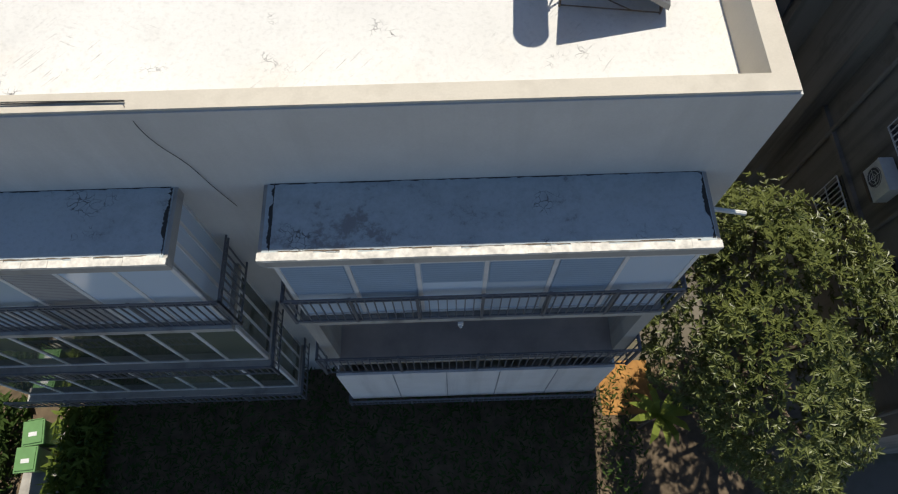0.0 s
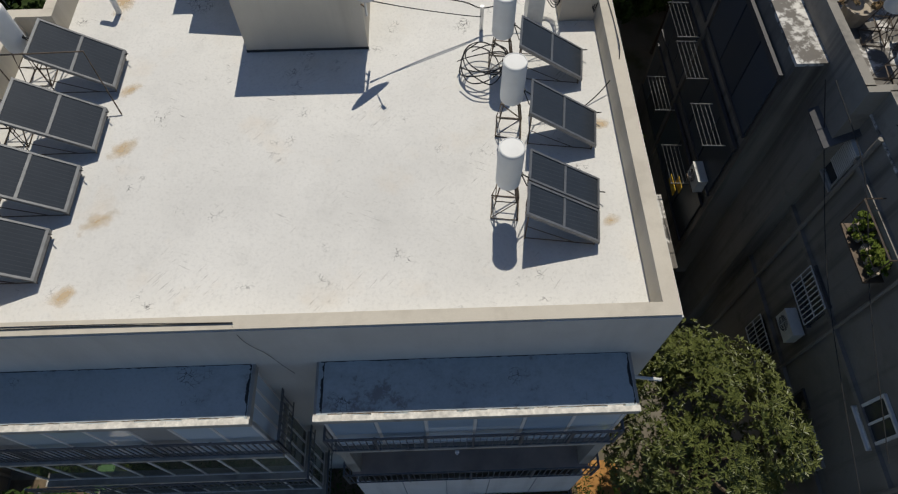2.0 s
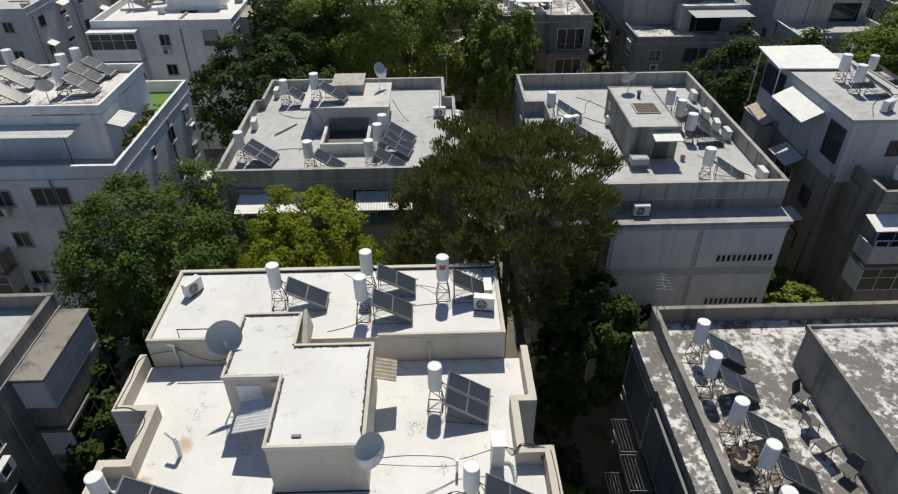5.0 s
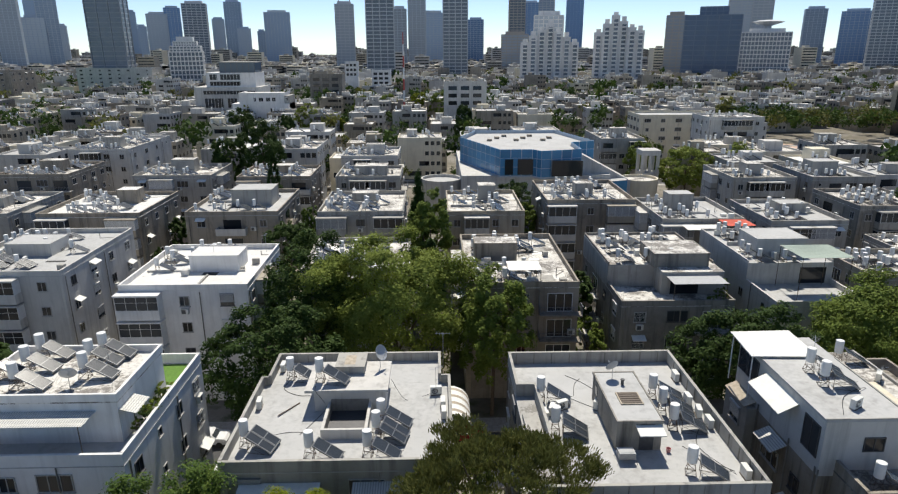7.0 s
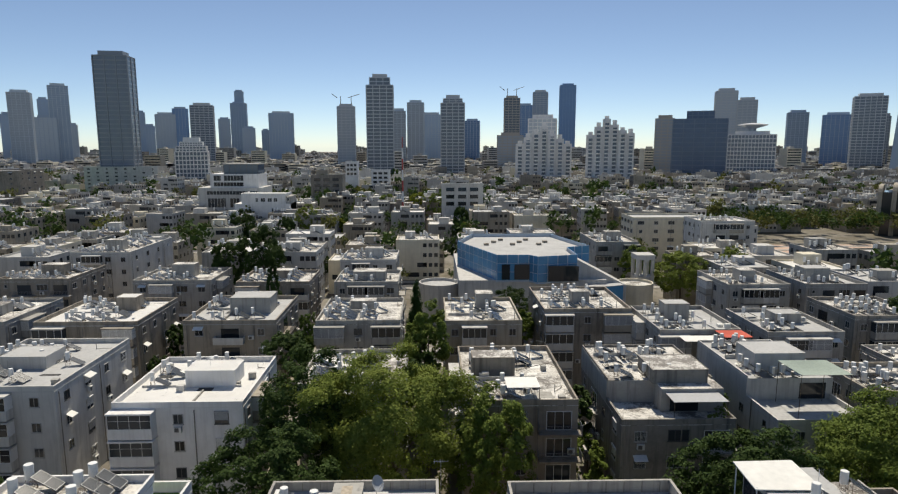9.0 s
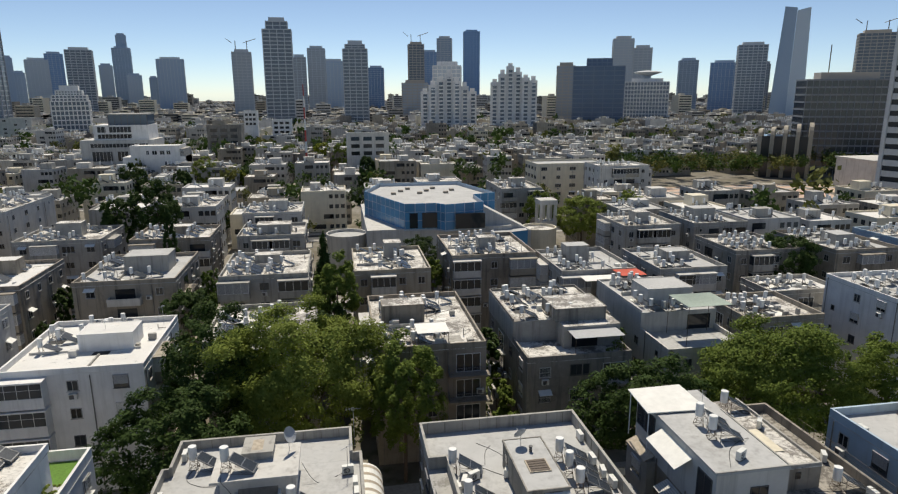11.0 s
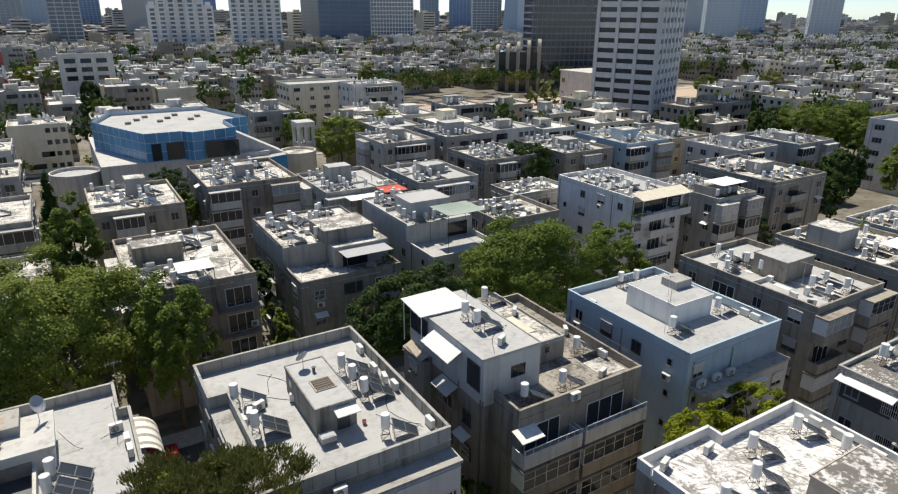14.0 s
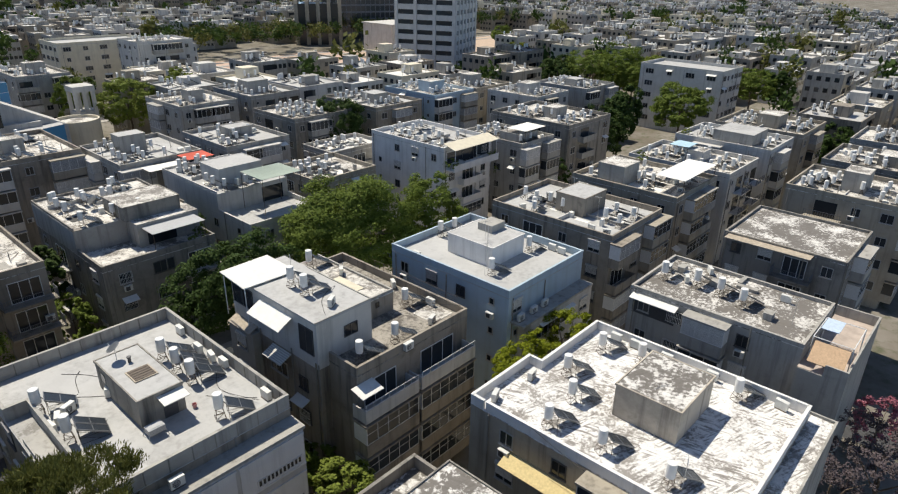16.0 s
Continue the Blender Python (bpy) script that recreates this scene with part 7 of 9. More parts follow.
ROOFS = {ROOF_WHITE: "white coated roof", ROOF_GREY: "pale grey roof", ROOF_WORN: "worn cluttered roof", ROOF_DIRTY: "dirty roof"}
FRONT = {0: "GGw", 1: "Gws", 3: "wPw", 6: ".wB", 8: "gWB", 10: "WW", 14: "WPs"}
FACES = ["wGsw", "sHw", "GwH", "wPWs", "HsG", "wGGw", "nBWB"]
SIDES = ["wswn", "wHsw", "swgw", "wBws", "nwsw"]
for i, (x0, y0, x1, y1, h, wall, roof, stair_at, n) in enumerate(ROWS_OF_HOUSES):
    fac = {"S": FRONT.get(i, FACES[i % 7]), ("W" if x0 > 2 else "E"): SIDES[i % 5]}
    text = f"{WORDS[wall]} walk-up apartment block with {ROOFS[roof]}"
    low = 2.7 if i in SETBACK else 0.0
    ob = house(text, x0, y0, x1, y1, h - low, wall, roof, fac, 0.6, i + 50, "apartment blocks of the quarter", 4.6, lite=y0 > 90 or x0 > 85)
    if low:
        upper = part("upper_storey", Shape().prism(SETBACK[i], h - low - 0.6, h - 0.66).mesh("upper_storey", (WALL_PALE, W)[i > 8]), ob)
        part("roof", Shape().prism(SETBACK[i], h - 0.66, h - 0.6).mesh("roof", roof), upper)
        part("opening", Shape().box(6.4, SETBACK[i][-3 if i == 8 else 0][1] - 0.03, h - low - 0.5, 9.6, SETBACK[i][-3 if i == 8 else 0][1] + 0.02, h - 1.2).mesh("opening", GLASS), upper)
        parapets(upper, 0, SETBACK[i][0][1], x1 - x0, y1 - y0, h - 0.6, h - 0.3, wall, 0.15, False, "ENW")
    if i == 14:
        # A flat dark pane stands in for the shaded recess behind the terrace.
        part("terrace_opening", Shape().box(0.8, -0.06, 11.6, 11.0, 0.0, 13.5).mesh("terrace_opening", GLASS), ob)
        part("awning", sloping(0.6, 0.6, 11.4, 0.6, 14.9, 14.2, (0, -2.4)).mesh("awning", AWNING_CREAM), ob)
        for x in (0.9, 6.0, 11.1):
            part("awning_post", Shape().bar((x, -1.6, 11.0), (x, -1.6, 14.3), 0.05, 5).mesh("awning_post", FRAME_WHITE), ob)
        part("terrace_front", Shape().box(0.4, -1.9, 10.8, 11.4, 0.0, 11.0).box(0.4, -1.9, 11.0, 11.4, -1.8, 11.9).mesh("terrace_front", WALL_BRIGHT), ob)
    if stair_at:
        a, b, c, d = stair_at
        stair_at = (a + 0.4, b + 0.5, c - 0.6 * (i % 3) * 0.6, d - 0.6)
        block(ob, *stair_at, h - 0.6, h + 1.0 + 0.35 * (i % 4), (wall, P)[i % 2 and i > 1], roof, lip=0.06)
        a, b, c, d = stair_at
        if i != 1:
            dress(x0 + 0.4, y0 + 0.4 + (6.0 if low else 0), x1 - 0.4, y0 + b + low * 1.5, h - 0.6, i, max(3, n * 2 // 3), False, y0 > 90 or x0 > 85)
        dress(x0 + 0.4, y0 + d, x1 - 0.4, y1 - 0.4, h - 0.6, i + 99, max(3, n * 2 // 3), True, y0 > 90 or x0 > 85)
    else:
        dress(x0 + 0.4, y0 + 0.4, x1 - 0.4, y1 - 0.4, h - 0.6, i, n, True, y0 > 90 or x0 > 85)


def clutter(x0, y0, x1, y1, z, seed):
    """Loose roof works: kerbs across the roof, felt sheets, vents, pipes, slabs and boxes."""
    rng = random.Random(seed)
    w, d = x1 - x0, y1 - y0
    y = y0 + d * rng.uniform(0.3, 0.7)
    ROOF_KIT.box(x0 + 0.3, y, z, x0 + w * rng.uniform(0.35, 0.9), y + 0.15, z + rng.uniform(0.2, 0.5), 4)
    x = x0 + w * rng.uniform(0.3, 0.7)
    ROOF_KIT.box(x, y0 + 0.3, z, x + 0.15, y0 + d * rng.uniform(0.25, 0.8), z + rng.uniform(0.2, 0.4), 5)
    for k in range(7):
        a, b = rng.uniform(0.6, 2.4), rng.uniform(0.5, 1.8)
        x, y = rng.uniform(x0 + 0.5, x1 - 3.0), rng.uniform(y0 + 0.5, y1 - 2.4)
        ROOF_KIT.box(x, y, z - 0.02, x + a, y + b, z + 0.012 + 0.003 * k, rng.choice((6, 6, 5, 7, 7)))
    for k in range(6):
        x, y, h = rng.uniform(x0 + 0.5, x1 - 0.8), rng.uniform(y0 + 0.5, y1 - 0.8), rng.uniform(0.25, 0.9)
        ROOF_KIT.box(x, y, z, x + rng.uniform(0.3, 0.9), y + rng.uniform(0.3, 0.7), z + h, rng.choice((0, 4, 5, 7)))
    for k in range(4):
        x, y = rng.uniform(x0 + 0.5, x1 - 0.5), rng.uniform(y0 + 0.5, y1 - 0.5)
        ROOF_KIT.bar((x, y, z), (x, y, z + rng.uniform(0.5, 1.6)), 0.05, 5, None, 5)
        ROOF_KIT.bar((x, y, z + 0.08), (min(x1 - 0.4, x + rng.uniform(1, 5)), min(y1 - 0.4, y + rng.uniform(-0.5, 2)), z + 0.06), 0.03, 4, None, rng.choice((1, 5)))
    for k in range(5):
        x, y = rng.uniform(x0 + 0.8, x1 - 2.6), rng.uniform(y0 + d * 0.4, y1 - 1.2)
        small_heater(ROOF_KIT, x, y, z, 1.0)


for i, (x0, y0, x1, y1, h, wall, roof, stair_at, n) in enumerate(ROWS_OF_HOUSES):
    clutter(x0 + 0.3, y0 + 0.3 + (7 if i in SETBACK else 0), x1 - 0.3, y1 - 0.3, h - 0.6, i + 7)
tagged(new("roof_works", ROOF_KIT.mesh("roof_works", ENAMEL, STEEL, SOLAR, ALU, WALL_WHITE, WALL_PALE, TAR, CANVAS)), "white water tanks, collectors, felt sheets and pipes crowding roofs", "roof works", "", "stuff")

# ---- canopies, masts and parked cars ----
def canopy(label, x0, y0, x1, y1, z, floor, mat, dip=0.0):
    ob = thing("canopy", (x0, y0, floor), label, "canopy")
    w, d, h = x1 - x0, y1 - y0, z - floor
    s, n = Shape(), 6
    for k in (0, 1):
        s.v += [(w * i / n, d * j / n, h - 0.04 * k - dip * math.sin(math.pi * i / n) * math.sin(math.pi * j / n)) for i in range(n + 1) for j in range(n + 1)]
    m = (n + 1) ** 2
    for i in range(n):
        for j in range(n):
            a = i * (n + 1) + j
            s.f += [(a, a + n + 1, a + n + 2, a + 1), (m + a + 1, m + a + n + 2, m + a + n + 1, m + a)]
            s.m += [0, 0]
    part("cover", s.mesh("cover", mat), ob)
    for x in (0.1, w - 0.1):
        for y in (0.1, d - 0.1):
            part("post", Shape().bar((x, y, 0), (x, y, h), 0.04, 6).mesh("post", STEEL), ob)


RED = plain("faded_red_canvas", (0.55, 0.09, 0.05), 0.8)
SAIL = plain("grey_green_shade_cloth", (0.3, 0.36, 0.31), 0.85)
canopy("faded red canopy on a roof terrace", 42.6, 86.6, 46.6, 90.2, 14.0, 0.0, RED, 0.3)
canopy("long white canopy beside a roof terrace", 37.0, 86.8, 42.4, 89.6, 13.4, 0.0, CANVAS)
canopy("grey-green shade sail over a roof terrace", 41.8, 66.5, 47.6, 71.5, 15.8, 10.7, SAIL, 0.5)
canopy("sloping grey awning over a roof terrace", 27.0, 64.6, 33.0, 67.6, 13.6, 11.4, plain("grey_awning_sheet", (0.4, 0.41, 0.42), 0.7))
canopy("white canopy over a roof terrace", 9.0, 65.2, 12.6, 68.4, 15.2, 13.4, CANVAS)
canopy("wide white canopy over a roof terrace", 79.5, 29.3, 90.0, 33.4, 15.6, 13.4, CANVAS)
canopy("pale blue canopy over a roof terrace", 96.0, 36.0, 99.5, 39.0, 15.6, 13.4, plain("pale_blue_cloth", (0.4, 0.58, 0.68), 0.8))
canopy("white canopy over a roof terrace", 89.0, 61.0, 95.0, 65.0, 14.8, 12.4, CANVAS)


def antenna(x, y, z, h, turn):
    s = Shape().bar((0, 0, 0), (0, 0, h), 0.022, 5)
    for k in range(6):
        s.bar((-0.5 + 0.2 * k, -0.35 + 0.03 * k, h - 0.1), (-0.5 + 0.2 * k, 0.35 - 0.03 * k, h - 0.1), 0.008, 3)
    s.bar((-0.6, 0, h - 0.1), (0.6, 0, h - 0.1), 0.012, 4)
    ob = tagged(new("antenna", s.mesh("antenna", ALU)), "thin metal television antenna on a roof mast", "antenna", "rooftop antennas")
    ob.location, ob.rotation_euler = (x, y, z), (0, 0, turn)


for i, (x, y, z, h) in enumerate(((1.6, 46.8, 13.25, 3.2), (1.0, 42.5, 13.25, 2.4), (9.9, 20.3, 13.15, 2.6), (44.5, 33.5, 13.3, 3.4), (47.5, 36.0, 15.4, 2.0), (33.5, 41.0, 13.3, 2.6), (27.5, 40.0, 16.85, 2.0), (64.5, 33.0, 13.4, 3.0), (54.5, 9.0, 13.55, 2.6), (9.0, 75.0, 13.4, 2.8), (-25.0, 72.5, 13.4, 3.0), (-20.5, 78.5, 13.4, 2.4), (26.0, 70.0, 14.0, 3.0), (36.0, 12.0, 13.3, 2.6), (31.0, 8.0, 13.3, 2.4), (70.5, 40.0, 13.4, 2.4), (-22.5, 42.0, 16.3, 2.2), (15.0, 80.0, 13.4, 2.4))):
    antenna(x, y, z, h, i * 0.7)


def car(x, y, turn, paint, label):
    ob = thing("car", (x, y, 0.03), label, "car", "parked cars", turn)
    side = [(-2.1, 0.35), (-2.15, 0.75), (-1.9, 0.95), (-1.1, 1.0), (-0.5, 1.42), (0.9, 1.45), (1.5, 1.02), (2.0, 0.95), (2.15, 0.7), (2.1, 0.35)]
    n = len(side)
    v = [(px, -0.85 + (0.12 if pz > 1.1 else 0), pz) for px, pz in side] + [(px, 0.85 - (0.12 if pz > 1.1 else 0), pz) for px, pz in side]
    part("body", Shape().add(v, [(i, (i + 1) % n, n + (i + 1) % n, n + i) for i in range(n)] + [tuple(range(n - 1, -1, -1)), tuple(range(n, 2 * n))]).mesh("body", paint), ob)
    for s in (-1, 1):
        part("side_window", Shape().add([(-0.95, s * 0.862, 1.02), (1.2, s * 0.862, 1.04), (0.82, s * 0.765, 1.38), (-0.45, s * 0.765, 1.36)], [(0, 1, 2, 3)]).mesh("side_window", GLASS), ob)
        for px in (-1.35, 1.35):
            part("wheel", kept("wheel", lambda: Shape().bar((0, -0.1, 0), (0, 0.1, 0), 0.31, 14).mesh("wheel", CABLE)), ob, (px, s * 0.78, 0.31))
    part("windscreen", Shape().add([(-1.08, -0.72, 1.03), (-1.08, 0.72, 1.03), (-0.52, 0.66, 1.4), (-0.52, -0.66, 1.4)], [(0, 3, 2, 1)]).mesh("windscreen", GLASS), ob)
    part("rear_window", Shape().add([(1.48, -0.72, 1.05), (1.48, 0.72, 1.05), (0.95, 0.66, 1.42), (0.95, -0.66, 1.42)], [(0, 1, 2, 3)]).mesh("rear_window", GLASS), ob)


PAINTS = [plain("white_car_paint", (0.7, 0.7, 0.7), 0.25), plain("silver_car_paint", (0.4, 0.41, 0.42), 0.25, 0.5), plain("dark_car_paint", (0.04, 0.045, 0.05), 0.2), plain("red_car_paint", (0.3, 0.03, 0.03), 0.25)]
CAR_WORDS = ["white parked hatchback beside the pavement", "silver parked hatchback beside the pavement", "dark parked hatchback beside the pavement", "red parked hatchback beside the pavement"]
rng = random.Random(21)
for i in range(18):
    k = rng.choice((0, 0, 1, 1, 2, 3))
    x = -60 + i * 6.4 + rng.uniform(-0.5, 0.5)
    car(x, 52.4 if i % 2 else 56.6, 0 if i % 2 else 180, PAINTS[k], CAR_WORDS[k])
for i, (x, y) in enumerate(((4.3, 34.0), (4.6, 39.5), (63.6, 20.0), (63.6, 30.0), (63.6, 36.5), (66.6, 25.0), (66.6, 12.0), (23.0, 40.0))):
    car(x, y, 90, PAINTS[i % 3], CAR_WORDS[i % 3])

# ---- trees ----
tree(4.2, 27.3, 19.3, 5.9, 5.2, 4.8, LEAF_PINE, "pine_tree", "tall dark pine with dense needle tufts", 0.34, 900, 70, 2, 0, 0.2, 0.2, 0.085, upright=True)
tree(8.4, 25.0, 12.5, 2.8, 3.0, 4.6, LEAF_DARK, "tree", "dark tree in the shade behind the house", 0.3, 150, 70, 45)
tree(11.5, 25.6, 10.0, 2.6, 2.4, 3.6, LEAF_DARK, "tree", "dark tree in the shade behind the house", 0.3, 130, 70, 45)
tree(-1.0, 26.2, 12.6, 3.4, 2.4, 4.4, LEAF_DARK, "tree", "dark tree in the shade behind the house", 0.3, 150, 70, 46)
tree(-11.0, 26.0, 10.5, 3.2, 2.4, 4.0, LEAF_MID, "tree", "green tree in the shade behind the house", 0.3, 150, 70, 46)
tree(-6.3, 27.2, 15.8, 3.9, 3.4, 3.6, LEAF_YELLOW, "tree", "bright yellow-green leafy tree behind the house", 0.15, 230, 130, 3)
tree(-13.6, 27.5, 17.2, 4.9, 4.4, 5.4, LEAF_FRESH, "tree", "green feathery tree between the houses", 0.17, 280, 130, 4)
tree(-3.4, 63.0, 20.0, 7.8, 6.4, 8.2, LEAF_LIGHT, "tree", "huge light green street tree with billowing crown", 0.27, 420, 120, 5, clump=0.13)
tree(7.0, 61.0, 17.0, 4.5, 4.0, 7.0, LEAF_MID, "tree", "tall green tree beside the block", 0.3, 190, 70, 6)
tree(-14.2, 54.0, 16.0, 6.4, 4.6, 6.4, LEAF_DARK, "tree", "dark green spreading street tree", 0.32, 240, 70, 7)
tree(-12.6, 65.5, 18.6, 5.4, 4.8, 7.6, LEAF_DARK, "tree", "dark green tree in the gap between blocks", 0.32, 220, 70, 8)
tree(30.8, 54.5, 15.2, 7.2, 4.6, 6.2, LEAF_DARK, "tree", "dark green street tree before grey blocks", 0.32, 260, 70, 9)
tree(48.0, 57.5, 16.6, 9.5, 6.2, 7.0, LEAF_MID, "tree", "wide mid-green street tree with dense crown", 0.28, 420, 110, 10, clump=0.13)
tree(60.5, 56.0, 14.2, 5.0, 4.6, 6.0, LEAF_MID, "tree", "mid-green street tree with rounded crown", 0.34, 180, 70, 11)
tree(46.5, 25.2, 11.4, 4.2, 2.6, 3.0, LEAF_YELLOW, "tree", "thin yellowish tree between pale blocks", 0.24, 110, 50, 12)
tree(39.5, 25.4, 12.0, 3.4, 2.2, 2.8, LEAF_YELLOW, "tree", "thin yellowish tree between pale blocks", 0.24, 90, 50, 13)
tree(0.4, 87.5, 19.0, 3.4, 3.2, 5.4, LEAF_MID, "tree", "tall green tree between blocks", 0.34, 170, 60, 14)
tree(-1.4, 93.0, 21.5, 2.5, 2.5, 9.0, LEAF_DARK, "cypress_tree", "tall dark pointed cypress tree", 0.26, 300, 80, 15, cone=0.85)
tree(-0.6, 80.0, 14.0, 2.6, 2.6, 4.6, LEAF_DARK, "tree", "dark tree between the blocks", 0.34, 120, 60, 16)
tree(-20.5, 90.0, 14.5, 3.4, 4.5, 4.4, LEAF_DARK, "tree", "dark tree between the blocks", 0.34, 150, 60, 17)
tree(-29.5, 121.0, 20.5, 2.0, 2.0, 7.0, LEAF_DARK, "cypress_tree", "dark pointed cypress tree", 0.3, 140, 60, 18, cone=0.7)
tree(-38.0, 146.5, 23.0, 5.0, 4.6, 7.0, LEAF_DARK, "tree", "large dark evergreen tree", 0.4, 200, 60, 19)
tree(-46.0, 146.0, 20.0, 3.6, 3.4, 6.0, LEAF_DARK, "tree", "dark evergreen tree among pale roofs", 0.4, 150, 60, 19)
tree(16.5, 121.0, 14.0, 5.0, 3.6, 5.0, LEAF_DARK, "tree", "dark tree before the blue building", 0.36, 160, 60, 20)
tree(62.0, 153.0, 15.5, 6.5, 6.0, 6.0, LEAF_LIGHT, "tree", "light green tree beside the round hall", 0.4, 220, 60, 21)
tree(56.0, 168.0, 15.0, 4.6, 4.6, 5.4, LEAF_MID, "tree", "green tree beside the round hall", 0.4, 150, 60, 22)
tree(78.5, 160.0, 15.0, 4.8, 4.6, 5.2, LEAF_LIGHT, "tree", "light green tree before white block", 0.4, 160, 60, 21)
tree(80.5, 99.0, 17.0, 5.0, 4.6, 6.0, LEAF_DARK, "tree", "dark dense tree between the blocks", 0.36, 200, 60, 23)
tree(92.0, 66.0, 12.6, 4.2, 3.2, 4.6, LEAF_MID, "tree", "round green tree beside a block", 0.34, 150, 60, 24)
tree(122.0, 64.5, 14.0, 5.6, 5.0, 5.6, LEAF_DARK, "tree", "dark street tree beside the blocks", 0.36, 180, 60, 25)
for i, (x, y, t, r, m) in enumerate(((152, 61, 15.5, 7.5, LEAF_MID), (183, 104, 17, 10, LEAF_MID), (199, 102, 17, 9, LEAF_MID), (177, 112, 15, 7, LEAF_DARK), (209, 96, 14, 7, LEAF_LIGHT), (201, 61, 14, 7, LEAF_MID), (208, 56, 13, 5, LEAF_DARK), (150, 27, 12, 5, LEAF_DARK), (190, 93, 14, 6, LEAF_MID), (132, 66, 16.5, 4.6, LEAF_DARK), (-70, 54, 14, 6, LEAF_MID), (-44, 55, 12, 5, LEAF_DARK))):
    tree(x, y, t, r, r * 0.85, t * 0.36, m, "tree", "leafy green tree along the streets", 0.45, 220, 60, 30 + i % 4)
LEAF_MAUVE = leafage("mauve_blossom", (0.075, 0.065, 0.06), (0.15, 0.12, 0.13))
tree(47.5, 2.5, 9.0, 3.4, 3.4, 3.4, LEAF_MAUVE, "tree", "half-bare mauve flowering tree", 0.16, 90, 26, 43)
tree(52.0, 0.0, 9.6, 3.8, 3.8, 3.6, LEAF_MAUVE, "tree", "tree with sparse mauve blossom", 0.22, 110, 40, 41)
for i, (x, y, z, r) in enumerate(((32.4, 64.9, 11.3, 0.9), (31.2, 64.8, 11.3, 0.5), (73.0, 63.4, 11.0, 1.2), (83.0, 63.4, 11.0, 0.6), (46.6, 65.4, 10.7, 0.6), (90.5, 40.5, 13.4, 0.8), (93.0, 41.8, 13.4, 0.7), (108.5, 41.6, 14.0, 0.9))):
    shrub(x, y, z, r, (LEAF_MID, LEAF_LIGHT)[i % 2], 70 + i % 3)
LEAF_PINK = leafage("pink_blossom", (0.3, 0.1, 0.14), (0.4, 0.16, 0.2))
tree(62.0, 1.5, 6.0, 2.4, 2.4, 2.4, LEAF_PINK, "tree", "bush with dull pink blossom", 0.2, 80, 40, 42)
for i, (x, y, r, m) in enumerate(((22.6, 28.2, 2.7, LEAF_LIGHT), (21.8, 24.5, 2.0, LEAF_MID), (23.4, 33.5, 2.2, LEAF_MID), (18.5, 61.5, 2.0, LEAF_MID), (19.0, 56.0, 2.2, LEAF_LIGHT), (3.8, 41.0, 2.0, LEAF_MID), (4.2, 46.0, 2.2, LEAF_MID), (-15.6, 32.0, 2.2, LEAF_MID), (7.0, 24.5, 1.6, LEAF_DARK), (7.4, 18.0, 1.4, LEAF_LIGHT), (25.0, 10.0, 1.8, LEAF_MID), (26.0, 15.0, 1.6, LEAF_DARK))):
    tree(x, y, r * 3.0, r, r, r * 1.1, m, "tree", "small garden tree between houses", 0.26, 90, 50, 50 + i % 3)
tree(-18.4, 30.2, 9.0, 2.8, 2.4, 3.2, LEAF_DARK, "tree", "dark tree in the gap between houses", 0.28, 140, 70, 46)
tree(-15.4, 33.6, 9.6, 2.3, 2.6, 3.2, LEAF_LIGHT, "tree", "bright green tree in the gap between houses", 0.24, 130, 80, 47)
tree(-15.2, 38.6, 10.2, 2.0, 2.8, 3.4, LEAF_MID, "tree", "bright green tree in the gap between houses", 0.24, 130, 80, 48)
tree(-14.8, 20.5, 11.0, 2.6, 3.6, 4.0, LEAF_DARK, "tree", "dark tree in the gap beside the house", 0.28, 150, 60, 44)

STANDING = [(x0, y0, x1, y1) for x0, y0, x1, y1, *_ in ROWS_OF_HOUSES] + [(-30, 4, -16.6, 22.5), (-30.5, 34.6, -18.6, 48.6), (-12.4, 33.6, 2.1, 48.3), (6.8, 28, 19.7, 46.2), (23.6, 28, 37.5, 46), (42.4, 27.5, 54.8, 44.1), (28.8, 3, 44.4, 21.9), (50.6, 3.8, 62, 21.8), (70.5, 8.5, 82, 20.6), (7, 136, 46, 176)]
rng = random.Random(64)
for x0, y0, x1, y1, *_ in ROWS_OF_HOUSES:
    if y0 > 118 or x1 < -62 or x0 > 100:
        continue
    for k in (0.15, 0.55, 0.95):
        x, y, r = x1 + 2.2 + rng.uniform(-0.3, 0.6), y0 + (y1 - y0) * k + rng.uniform(-1.5, 1.5), rng.uniform(1.7, 2.5)
        if rng.random() < 0.55 and not any(a - 1.3 < x < c + 1.3 and b - 1.3 < y < d + 1.3 for a, b, c, d in STANDING):
            tree(x, y, rng.uniform(7.5, 12.5), r, r * rng.uniform(1.0, 1.5), rng.uniform(2.8, 3.8), rng.choice((LEAF_DARK, LEAF_DARK, LEAF_FRESH, LEAF_MID)), "tree", "garden tree squeezed between apartment blocks", 0.3, 90, 50, 50 + int(k * 9) % 3)


